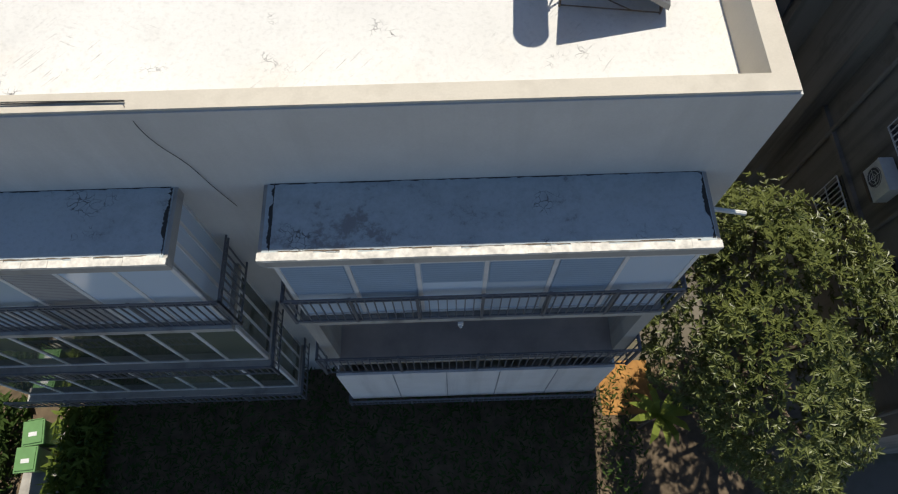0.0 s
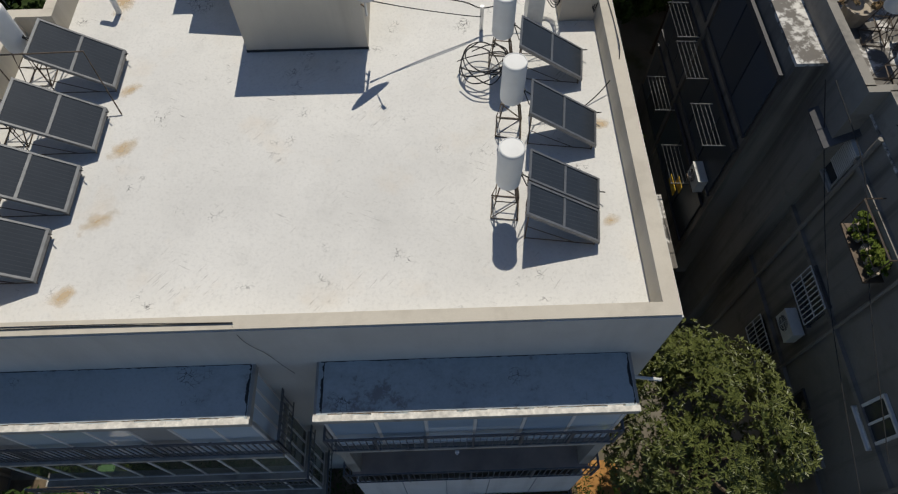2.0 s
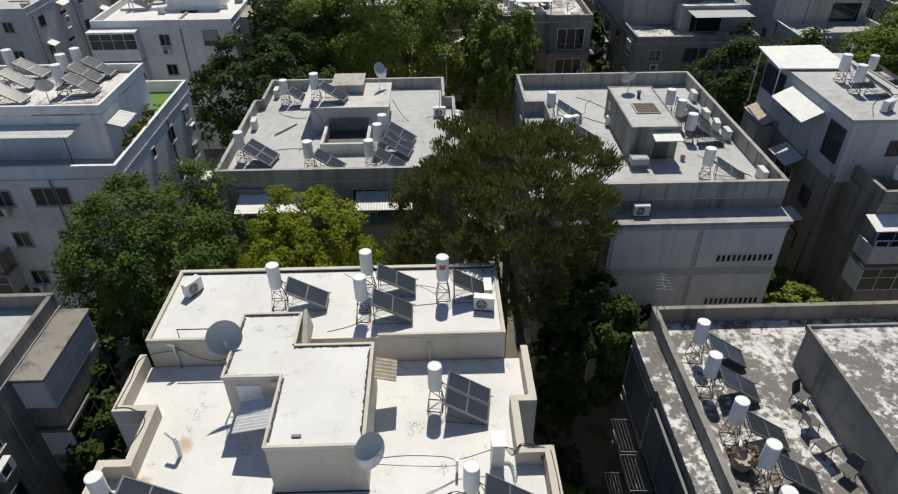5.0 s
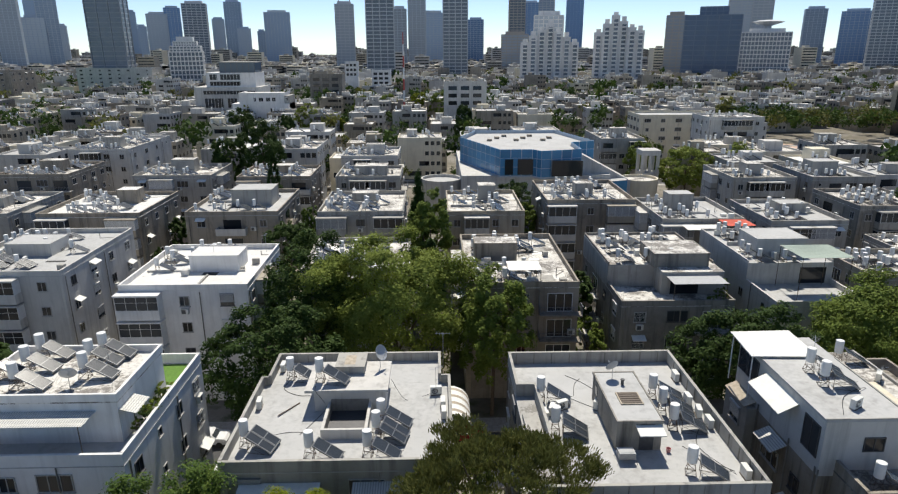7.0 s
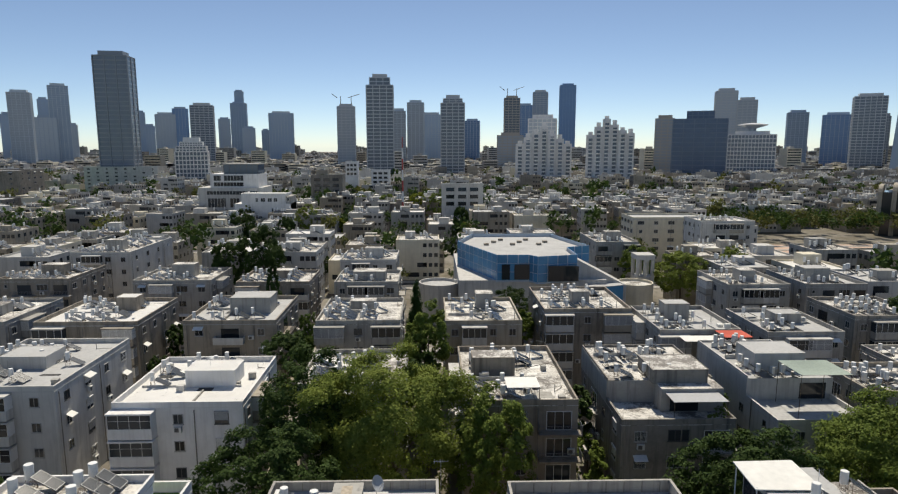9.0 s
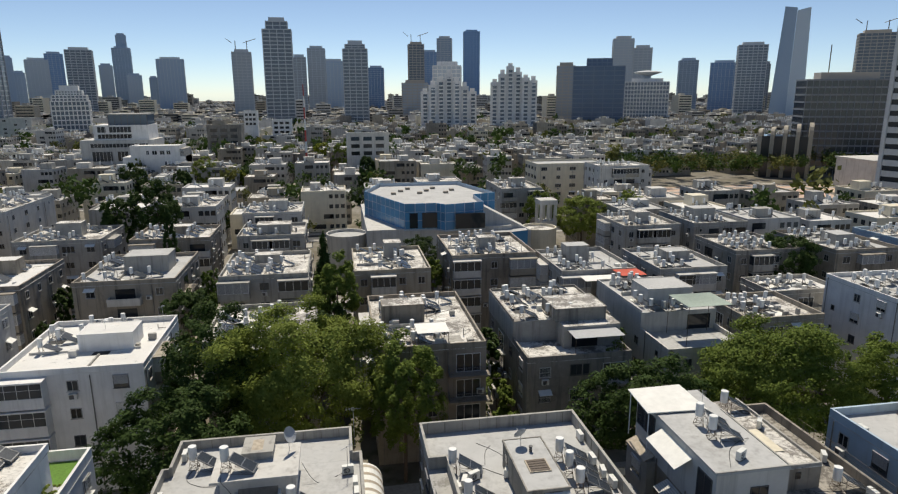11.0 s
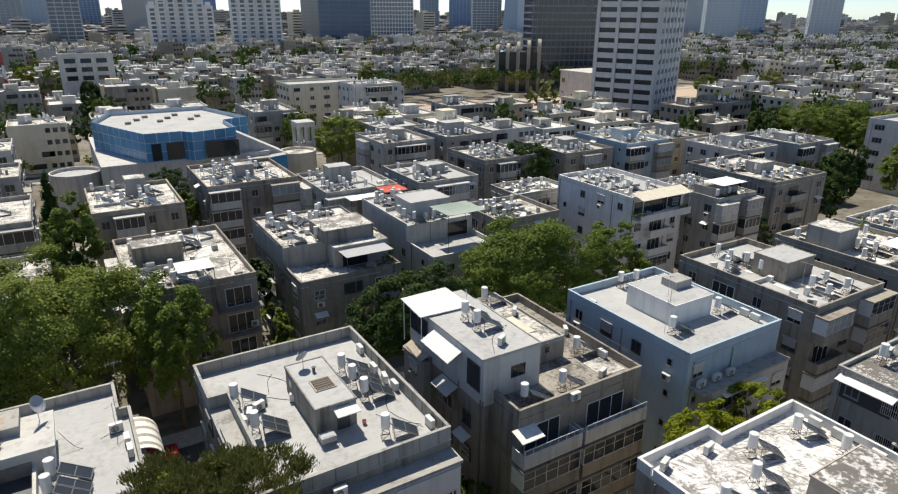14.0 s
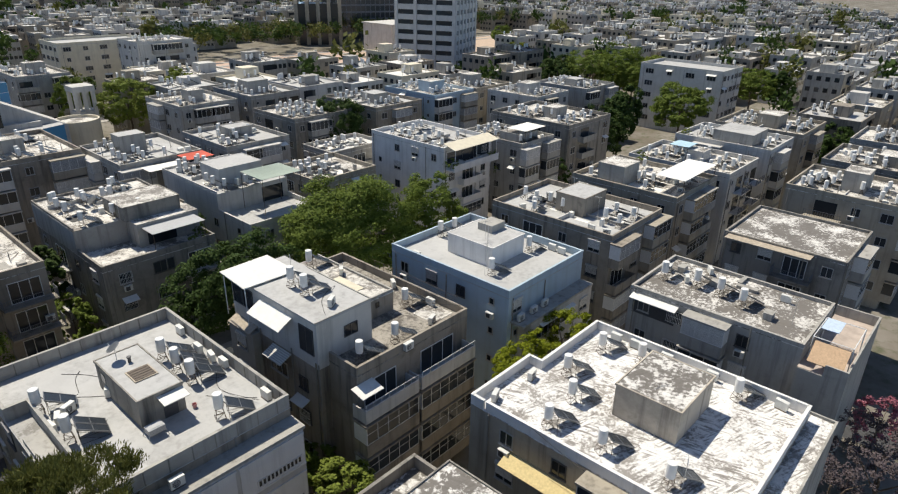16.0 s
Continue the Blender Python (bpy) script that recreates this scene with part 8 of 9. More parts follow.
# the long-leaved tree beside the house
def rosette_mesh(seed, size, tufts, mat):
    g = np.random.default_rng(seed)
    v, f = [], []
    for k in range(tufts):
        a, cz = g.uniform(0, 2 * np.pi), g.uniform(-0.7, 1)
        r = np.sqrt(1 - cz * cz * 0.98)
        k1 = g.uniform(0.45, 1) ** 0.4 * (1 + 0.16 * math.sin(3 * a + 2 * cz) + 0.1 * math.sin(7 * a + 5 * cz))
        c = np.array((r * math.cos(a) * k1, r * math.sin(a) * k1, cz * k1)) * size
        axis = np.array((r * math.cos(a), r * math.sin(a), cz * 0.8 + 0.7)) + g.normal(0, 0.3, 3)
        axis /= np.linalg.norm(axis)
        u = np.cross(axis, g.normal(0, 1, 3))
        u /= np.linalg.norm(u)
        w = np.cross(axis, u)
        for j in range(int(g.integers(8, 13))):
            q = 2 * np.pi * g.uniform()
            out = u * math.cos(q) + w * math.sin(q)
            d = out * g.uniform(0.7, 1.0) + axis * g.uniform(0.05, 0.75)
            d /= np.linalg.norm(d)
            s = np.cross(d, axis)
            s /= np.linalg.norm(s) + 1e-9
            ln, wd = g.uniform(0.11, 0.23), g.uniform(0.02, 0.031)
            m = c + d * ln * 0.5 + axis * 0.015
            e = c + d * ln - np.array((0, 0, 0.05 * ln))
            n = len(v)
            v += [c, m + s * wd, e, m - s * wd]
            f.append((n, n + 1, n + 2, n + 3))
    me = bpy.data.meshes.new("crown")
    me.from_pydata([tuple(p) for p in v], [], f)
    me.materials.append(mat)
    return me


mango = thing("mango_tree", (8.2, 3.7, 0), "dense evergreen tree with long glossy leaf tufts", "tree")
part("crown", rosette_mesh(3, np.array((2.4, 3.8, 3.2)), 4000, LEAF_MANGO), mango, (-0.75, 0.1, 5.5))
part("trunk", Shape().bar((0, 0, -0.1), (-0.2, 0.1, 3.2), 0.24, 9, 0.18).bar((-0.2, 0.1, 3.2), (-0.5, 0, 6.4), 0.18, 8, 0.08).mesh("trunk", BARK), mango)
for a in range(7):
    part("limb", Shape().bar((-0.2, 0.1, 3.0), (-0.4 + 1.4 * math.cos(a * 0.9), 2.6 * math.sin(a * 0.9), 5.6 + 0.3 * (a % 3)), 0.09, 6, 0.04).mesh("limb", BARK), mango)
ORANGE = plain("orange_leaf_litter", (0.4, 0.2, 0.06), 0.95, 0, 0.35, 2.0)
slab("ground_litter", "orange fallen leaf litter on sunlit soil", "ground", 4.6, 2.9, 6.2, 4.6, 0.02, 0.06, ORANGE)
ban = thing("banana_plant", (5.4, 2.4, 0), "young plant with broad light leaves in the garden", "plant")
s = Shape()
for k in range(11):
    a = k * 2.4
    d = Vector((math.cos(a), math.sin(a), 0))
    n = Vector((-math.sin(a), math.cos(a), 0))
    p = [Vector((0, 0, 3.0)) + d * q + Vector((0, 0, h)) for q, h in ((0, 0), (0.3, 0.3), (0.62, 0.35), (0.85, 0.15))]
    wd = (0.03, 0.1, 0.09, 0.01)
    s.add([p[0] - n * wd[0], p[0] + n * wd[0], p[1] + n * wd[1], p[1] - n * wd[1], p[2] + n * wd[2], p[2] - n * wd[2], p[3] + n * wd[3], p[3] - n * wd[3]], [(0, 1, 2, 3), (3, 2, 4, 5), (5, 4, 6, 7)])
part("leaves", s.mesh("leaves", LEAF_LIGHT), ban)
part("stem", Shape().bar((0, 0, 0), (0, 0, 3.0), 0.05, 7, 0.03).mesh("stem", BARK), ban)


def low_plants(name, label, x0, y0, x1, y1, n, mat, h, seed, grow=1.0):
    g = np.random.default_rng(seed)
    at = np.stack([g.uniform(x0, x1, n), g.uniform(y0, y1, n), g.uniform(0.05, h, n)], 1)
    d = g.normal(0, 1, (n, 3)) * np.array((1, 1, 0.4))
    d /= np.linalg.norm(d, axis=1)[:, None]
    e = np.cross(d, g.normal(0, 1, (n, 3)))
    e /= np.linalg.norm(e, axis=1)[:, None]
    s = g.uniform(0.1, 0.26, (n, 1)) * grow
    v = np.stack([at - d * s, at + e * s * 0.3, at + d * s, at - e * s * 0.3], 1).reshape(-1, 3)
    me = bpy.data.meshes.new(name)
    me.from_pydata(v.tolist(), [], np.arange(4 * n).reshape(-1, 4).tolist())
    me.materials.append(mat)
    return tagged(new(name, me), label, "plants", "", "stuff")


low_plants("garden_plants", "low dark shrubs in the shaded garden", -11.8, -6.5, 5.5, 4.5, 22000, LEAF_DARK, 1.3, 1, 0.5)
low_plants("garden_plants", "low green shrubs beside the path", -16.0, -4.0, -13.2, 4.0, 5000, LEAF_DARK, 1.6, 3)
low_plants("garden_plants", "low green hedge beside the path", -11.9, -2.0, -10.6, 3.6, 2500, LEAF_MID, 1.1, 2)
low_plants("yard_plants", "wild low plants between the houses", 5.0, 8.0, 8.6, 24.0, 4000, LEAF_DARK, 0.7, 3)


# ---- the blue building and the round hall ----
BLUE_TILE = glazing("blue_glazed_panel", (0.07, 0.24, 0.42), 0.25, 0.18)
SEAM = plain("pale_joint", (0.42, 0.5, 0.58), 0.6)
blue = thing("blue_hall", (0, 0, 0), "low white hall wrapped in glossy blue panels", "public building")
part("base", Shape().box(7.0, 139.6, 0, 40.0, 176.0, 11.3).mesh("base", WALL_WHITE), blue)
body = [(7.4, 160.0), (15.3, 139.0), (22.4, 139.0), (24.0, 136.6), (33.2, 139.0), (33.2, 150.0), (39.0, 152.0), (33.5, 173.5), (12.0, 173.5)]
part("core", Shape().prism([(23 + (x - 23) * 0.97, 156 + (y - 156) * 0.97) for x, y in body], 11.3, 16.2).mesh("core", WALL_WHITE), blue)
part("roof", Shape().prism([(23 + (x - 23) * 0.96, 156 + (y - 156) * 0.96) for x, y in body], 16.2, 16.3).mesh("roof", ROOF_GREY), blue)
for (xa, ya), (xb, yb) in zip(body, body[1:] + body[:1]):
    a, b = Vector((xa, ya, 0)), Vector((xb, yb, 0))
    d = b - a
    n = max(2, round(d.length / 2.4))
    ang = math.degrees(math.atan2(d.y, d.x))
    for i in range(n):
        for k in range(3):
            w = d.length / n
            m = kept(("blue", round(w, 1), k == 3), lambda: Shape().box(0.09, 0, 0.08, w - 0.09, 0.12, 1.92).mesh("panel", BLUE_TILE))
            part("panel", m, blue, tuple(a + d * (i / n) + Vector((0, 0, 11.3 + 1.95 * k))), ang)
    part("joint", Shape().box(0, 0.02, 11.0, d.length, 0.14, 17.1).mesh("joint", SEAM), blue, tuple(a), ang)
for x, y, x1 in ((16.4, 139.0, 18.2), (19.2, 139.0, 22.6), (26.4, 136.8, 33.0)):
    part("window_band", Shape().box(x, y - 0.25, 11.6, x1, y + 0.5, 15.0).mesh("window_band", GLASS), blue)
part("stair_wing", Shape().add([(33.4, 141, 0), (45, 141, 0), (45, 150, 0), (33.4, 150, 0), (33.4, 141, 15.8), (45, 141, 9.6), (45, 150, 9.6), (33.4, 150, 15.8)], [(3, 2, 1, 0), (4, 5, 6, 7), (0, 1, 5, 4), (1, 2, 6, 5), (2, 3, 7, 6), (3, 0, 4, 7)]).mesh("stair_wing", WALL_WHITE), blue)
part("low_wing", Shape().prism([(35.5, 136.0), (43.5, 138.5), (43.5, 146.0), (35.5, 141.0)], 0, 10.2).mesh("low_wing", BLUE_TILE), blue)
part("low_roof", Shape().prism([(35.5, 136.0), (43.5, 138.5), (43.5, 146.0), (35.5, 141.0)], 10.2, 10.3).mesh("low_roof", ROOF_GREY), blue)
for i in range(8):
    part("vent", Shape().box(14 + i * 2.2, 158 + (i % 3) * 4, 16.3, 15.2 + i * 2.2, 159.2 + (i % 3) * 4, 16.8).mesh("vent", WALL_TAN), blue)
drum = thing("round_hall", (48.9, 147.5, 0), "round pale hall with flat roof", "public building")
part("wall", Shape().lathe([(4.2, 0), (4.2, 8.4)], 36).mesh("wall", WALL_CREAM, smooth=True), drum)
part("roof", Shape().lathe([(4.0, 8.4), (4.0, 8.5)], 36).mesh("roof", ROOF_WORN), drum)
part("parapet", Shape().lathe([(4.3, 8.3), (4.3, 9.1), (4.0, 9.1), (4.0, 8.4)], 36).mesh("parapet", WALL_CREAM), drum)
drum = thing("round_hall", (2.6, 148.0, 0), "low round white hall with flat roof", "public building")
part("wall", Shape().lathe([(4.6, 0), (4.6, 8.6)], 36).mesh("wall", WALL_WHITE, smooth=True), drum)
part("roof", Shape().lathe([(4.4, 8.4), (4.4, 8.65)], 36).mesh("roof", ROOF_GREY), drum)
part("parapet", Shape().lathe([(4.7, 8.4), (4.7, 9.3), (4.4, 9.3), (4.4, 8.5)], 36).mesh("parapet", WALL_WHITE), drum)
pav = thing("water_tower", (53.5, 156.0, 0), "small white tower with open arches", "tower")
part("shaft", Shape().box(-2.2, -2.2, 0, 2.2, 2.2, 9.0).mesh("shaft", WALL_WHITE), pav)
for a in (-2.2, -0.35, 1.5):
    for b in (-2.2, 1.5):
        part("column", Shape().box(a, b, 9.0, a + 0.7, b + 0.7, 13.2).mesh("column", WALL_WHITE), pav)
part("top", Shape().box(-2.3, -2.3, 13.2, 2.3, 2.3, 14.4).mesh("top", WALL_WHITE), pav)


# ---- towers ----
CONCRETE = plaster("tower_concrete", (0.66, 0.65, 0.63), (0.3, 0.29, 0.28), 0.2)
# Blue, pale and grey glass have distance haze mixed into their base colours.
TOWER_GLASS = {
    "blue": glazing("hazed_blue_tower_glass", (0.32, 0.41, 0.52), 0.3, 0.25),
    "pale": glazing("hazed_pale_tower_glass", (0.47, 0.53, 0.58), 0.3, 0.12),
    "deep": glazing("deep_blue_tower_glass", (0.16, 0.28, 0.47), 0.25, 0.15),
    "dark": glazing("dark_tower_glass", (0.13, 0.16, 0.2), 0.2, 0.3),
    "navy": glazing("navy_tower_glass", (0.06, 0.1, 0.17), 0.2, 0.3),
    "grey": glazing("hazed_grey_tower_glass", (0.38, 0.42, 0.46), 0.3, 0.2),
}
# Blue, pale and grey bands are lightened towards the same haze.
BANDS = {"navy": plain("navy_band", (0.13, 0.18, 0.26), 0.5), "blue": plain("hazed_blue_band", (0.4, 0.48, 0.58), 0.5), "pale": plain("hazed_pale_band", (0.55, 0.6, 0.64), 0.6), "deep": plain("deep_band", (0.22, 0.35, 0.54), 0.4),
         "dark": plain("dark_band", (0.26, 0.29, 0.33), 0.6), "grey": plain("hazed_grey_band", (0.52, 0.54, 0.56), 0.7), "white": WALL_BRIGHT, "tan": plain("tan_band", (0.46, 0.41, 0.35), 0.8)}


def skyscraper(x, y, w, h, glass, band, storey=3.6, step=None, crane=False, label="", depth=None, fins=0, turn=None):
    """A tower of floor bands over a glazed core, with a crown and sometimes cranes."""
    d = depth or w * 0.8
    turn = math.degrees(math.atan2(-x, y)) * 0.9 + (x * 7 % 11 - 5) if turn is None else turn
    ob = thing("skyscraper", (x, y, 0), label or f"haze-tinted {glass} glass tower with {band} floor bands", "skyscraper", "skyline towers", turn)
    thick = 0.07 if band in ("blue", "deep", "pale") else 0.12
    tiers = step or [(1.0, 0.0, 1.0)]
    for k, (f, z0, z1) in enumerate(tiers):
        a, b, lo, hi = w * f / 2, d * f / 2, h * z0, h * z1
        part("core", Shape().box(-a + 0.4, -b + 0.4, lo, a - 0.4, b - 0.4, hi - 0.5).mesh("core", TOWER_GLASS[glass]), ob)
        s = Shape()
        n = max(2, int((hi - lo) / storey))
        for i in range(n + 1):
            z = lo + (hi - lo) * i / n
            s.box(-a, -b, z - storey * thick, a, b, z + storey * thick)
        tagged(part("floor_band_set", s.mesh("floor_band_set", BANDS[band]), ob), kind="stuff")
        q = Shape()
        m = fins or max(3, int(w * f / 6))
        for i in range(m + 1):
            p = -a + 2 * a * i / m
            q.box(p - 0.35, -b - 0.12, lo, p + 0.35, -b + 0.5, hi)
        for i in range(3):
            p = -b + 2 * b * i / 2
            q.box(-a - 0.12, p - 0.4, lo, -a + 0.5, p + 0.4, hi).box(a - 0.5, p - 0.4, lo, a + 0.12, p + 0.4, hi)
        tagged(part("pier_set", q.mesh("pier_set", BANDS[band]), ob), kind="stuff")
    f = tiers[-1][0]
    part("crown", Shape().box(-w * f * 0.36, -d * f * 0.36, h - 0.5, w * f * 0.36, d * f * 0.36, h + 4.0).mesh("crown", BANDS[band]), ob)
    if crane:
        for k in (-1, 1):
            c = Shape().bar((k * w * 0.3, 0, h - 4), (k * w * 0.3, 0, h + 16), 0.5, 4)
            c.bar((k * w * 0.3 - 5, 0, h + 13), (k * w * 0.3 + 13 * k, 0, h + 13 + 6), 0.4, 4)
            part("crane", c.mesh("crane", STEEL), ob)
    return ob


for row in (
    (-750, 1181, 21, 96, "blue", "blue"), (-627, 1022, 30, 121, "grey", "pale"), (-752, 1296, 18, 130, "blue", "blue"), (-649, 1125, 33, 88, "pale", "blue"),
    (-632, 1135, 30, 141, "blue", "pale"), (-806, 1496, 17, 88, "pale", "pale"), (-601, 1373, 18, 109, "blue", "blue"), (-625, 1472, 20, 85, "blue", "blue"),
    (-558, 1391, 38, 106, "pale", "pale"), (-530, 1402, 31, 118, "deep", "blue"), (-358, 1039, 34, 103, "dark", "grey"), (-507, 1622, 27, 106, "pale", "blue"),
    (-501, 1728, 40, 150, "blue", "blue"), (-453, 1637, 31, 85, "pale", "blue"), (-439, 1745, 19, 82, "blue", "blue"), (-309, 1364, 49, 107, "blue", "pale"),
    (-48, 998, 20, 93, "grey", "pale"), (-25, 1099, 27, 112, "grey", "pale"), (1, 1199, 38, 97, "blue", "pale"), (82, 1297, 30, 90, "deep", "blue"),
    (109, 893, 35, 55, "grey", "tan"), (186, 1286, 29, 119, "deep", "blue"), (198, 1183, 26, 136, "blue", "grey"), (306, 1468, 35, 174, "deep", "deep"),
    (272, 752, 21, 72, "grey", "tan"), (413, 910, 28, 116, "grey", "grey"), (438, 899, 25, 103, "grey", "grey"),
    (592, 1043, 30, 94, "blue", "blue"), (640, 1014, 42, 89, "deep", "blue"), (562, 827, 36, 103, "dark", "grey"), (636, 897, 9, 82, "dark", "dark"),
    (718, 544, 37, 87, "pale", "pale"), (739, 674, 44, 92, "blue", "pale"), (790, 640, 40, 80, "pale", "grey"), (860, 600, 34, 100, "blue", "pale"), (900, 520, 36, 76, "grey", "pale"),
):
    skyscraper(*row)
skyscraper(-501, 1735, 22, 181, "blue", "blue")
skyscraper(-263, 560, 27, 114, "dark", "dark", 3.6, label="dark banded glass tower with a bright curved edge", fins=3, depth=20, turn=6)
skyscraper(-127, 991, 26, 99, "grey", "grey", 4.0, crane=True, label="grey tower under construction with cranes")
skyscraper(-53, 697, 28, 111, "dark", "grey", 3.6, [(1.0, 0, 0.93), (0.75, 0.93, 1.0)], label="grey residential tower with deep balcony bands")
skyscraper(24, 699, 25, 90, "dark", "grey", 3.4, [(1.0, 0, 0.95), (0.8, 0.95, 1.0)], label="dark residential tower with pale balconies")
skyscraper(135, 1091, 25, 119, "dark", "tan", 4.0, crane=True, label="brown tower under construction with cranes")


def terraced_tower(x, y, w, h, heights):
    """White flats: slabs of different heights side by side, with dark window strips and balcony fronts."""
    ob = thing("skyscraper", (x, y, 0), "white residential tower of stepped slabs with balconies", "skyscraper", "skyline towers", math.degrees(math.atan2(-x, y)))
    n = len(heights)
    a = w / n
    for k, f in enumerate(heights):
        u, top, out = -w / 2 + a * (k + 0.5), h * f, (0.0, 3.0, 1.2)[k % 3]
        b = part("slab", Shape().box(u - a * 0.5, -8 - out, 0, u + a * 0.5, 9, top).mesh("slab", WALL_BRIGHT), ob)
        part("window_strip", Shape().box(u - a * 0.18, -8.25 - out, 3, u + a * 0.3, -8 - out, top - 2.5).mesh("window_strip", TOWER_GLASS["dark"]), b)
        q = Shape()
        for i in range(int((top - 4) / 3.3)):
            z = 4.2 + 3.3 * i
            q.box(u - a * 0.24, -9.3 - out, z, u + a * 0.36, -8.2 - out, z + 1.15)
        tagged(part("balcony_front_set", q.mesh("balcony_front_set", WALL_BRIGHT), b), kind="stuff")
        part("roof_room", Shape().box(u - a * 0.28, -4, top, u + a * 0.28, 4, top + 2.6 + 1.2 * (k % 2)).mesh("roof_room", WALL_BRIGHT), b)


terraced_tower(103, 590, 50, 55, (0.78, 0.88, 0.97, 1.05, 0.94, 0.86, 0.78))
skyscraper(107, 620, 26, 66, "pale", "white", 3.4, label="white residential tower behind a stepped one", fins=6)
terraced_tower(155, 558, 40, 60, (0.84, 0.95, 1.06, 0.98, 0.9, 0.86))
skyscraper(269, 645, 50, 71, "navy", "navy", 4.2, [(1.0, 0, 0.94), (0.5, 0.94, 1.05)], label="dark blue office block with glazed bands", fins=5)
saucer = skyscraper(357, 715, 48, 53, "dark", "white", 4.2, label="office block in a white lattice under a saucer roof", fins=14)
part("saucer_roof", Shape().lathe([(3, 57), (4, 60), (15, 63.5), (15.5, 64.2), (9, 65.4), (1, 66)], 24).mesh("saucer_roof", BANDS["grey"]), saucer)
skyscraper(-204, 563, 26, 44, "dark", "white", 3.6, [(1.0, 0, 0.82), (0.92, 0.82, 0.92), (0.7, 0.92, 1.0)], label="white ribbed block with rounded top", fins=9)
skyscraper(672, 740, 39, 112, "dark", "tan", 4.0, crane=True, label="concrete tower under construction with a crane")
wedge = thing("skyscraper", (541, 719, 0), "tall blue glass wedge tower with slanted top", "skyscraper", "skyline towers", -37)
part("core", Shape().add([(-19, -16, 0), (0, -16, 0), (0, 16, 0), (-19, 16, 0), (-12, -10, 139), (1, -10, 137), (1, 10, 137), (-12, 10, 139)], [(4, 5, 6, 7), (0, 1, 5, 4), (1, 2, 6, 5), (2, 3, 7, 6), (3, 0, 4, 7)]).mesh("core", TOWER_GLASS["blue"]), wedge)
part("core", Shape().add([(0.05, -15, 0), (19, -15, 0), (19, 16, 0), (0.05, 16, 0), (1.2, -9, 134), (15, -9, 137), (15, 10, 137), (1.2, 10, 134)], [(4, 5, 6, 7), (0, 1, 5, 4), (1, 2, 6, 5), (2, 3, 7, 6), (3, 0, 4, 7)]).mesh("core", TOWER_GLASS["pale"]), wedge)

# the near white grid tower and the dark office slab beside it
grid = thing("office_tower", (194.3, 180.1, 0), "white concrete office tower with ribbon windows", "office tower", "", -67)
GW, GD, GH, FL = 24.0, 26.0, 96.0, 26
NIGHT_GLASS = glazing("tinted_office_glass", (0.035, 0.042, 0.05), 0.12, 0.4)
part("core", Shape().box(-GW / 2 + 0.5, -GD / 2 + 0.5, 3.5, GW / 2 - 0.5, GD / 2 - 0.5, GH).mesh("core", NIGHT_GLASS), grid)
part("plinth", Shape().box(-GW / 2 + 2, -GD / 2 + 2, 0, GW / 2 - 2, GD / 2 - 2, 3.5).mesh("plinth", CONCRETE), grid)
for i in range(FL + 1):
    z = 4.0 + (GH - 4.0) * i / FL
    part("spandrel", kept("spandrel", lambda: Shape().box(-GW / 2, -GD / 2, -0.95, GW / 2, GD / 2, 0.95).mesh("spandrel", CONCRETE)), grid, (0, 0, z))
for i in range(4):
    x = -GW / 2 + 0.6 + (GW - 1.2) * i / 3
    part("pier", kept("pier_s", lambda: Shape().box(-0.6, -0.3, 0, 0.6, 0.4, GH + 0.9).mesh("pier", CONCRETE)), grid, (x, -GD / 2, 0))
    part("pier", kept("pier_n", lambda: Shape().box(-0.6, -0.4, 0, 0.6, 0.3, GH + 0.9).mesh("pier", CONCRETE)), grid, (x, GD / 2, 0))
for i in range(7):
    y = -GD / 2 + 0.8 + (GD - 1.6) * i / 6
    part("pier", kept("pier_e", lambda: Shape().box(-0.4, -0.75, 0, 0.3, 0.75, GH + 0.9).mesh("pier", CONCRETE)), grid, (GW / 2 - 0.1, y, 0))
    part("pier", kept("pier_w", lambda: Shape().box(-0.3, -0.75, 0, 0.4, 0.75, GH + 0.9).mesh("pier", CONCRETE)), grid, (-GW / 2 + 0.1, y, 0))
OFFICE_BAND = plain("dull_grey_spandrel", (0.2, 0.215, 0.24), 0.6)
office = thing("office_block", (256, 297, 0), "dark glazed office slab with thin floor lines", "office building", "", -20)
part("core", Shape().box(-20, -8, 0, 20, 8, 47).mesh("core", NIGHT_GLASS), office)
for i in range(13):
    part("floor_band", kept("oband", lambda: Shape().box(-20.3, -8.3, -0.4, 20.3, 8.3, 0.4).mesh("floor_band", OFFICE_BAND)), office, (0, 0, 3.6 + 3.6 * i))
for i in range(15):
    part("mullion", kept("omull", lambda: Shape().box(-0.15, -0.2, 0, 0.15, 0.1, 47).mesh("mullion", OFFICE_BAND)), office, (-20 + 40 * i / 14, -8.05, 0))
part("roof_plant", Shape().box(-13, -5, 47, 14, 5, 50.5).mesh("roof_plant", BANDS["tan"]), office)
part("mast", Shape().bar((-8, 0, 47), (-8, 0, 64), 0.25, 5).mesh("mast", STEEL), office)
slab("lawn", "bright green park lawn among far buildings", "lawn", -330, 455, -245, 530, 0.0, 0.05, LAWN)
TAKEN_LAWN = (-332, 453, -243, 534)
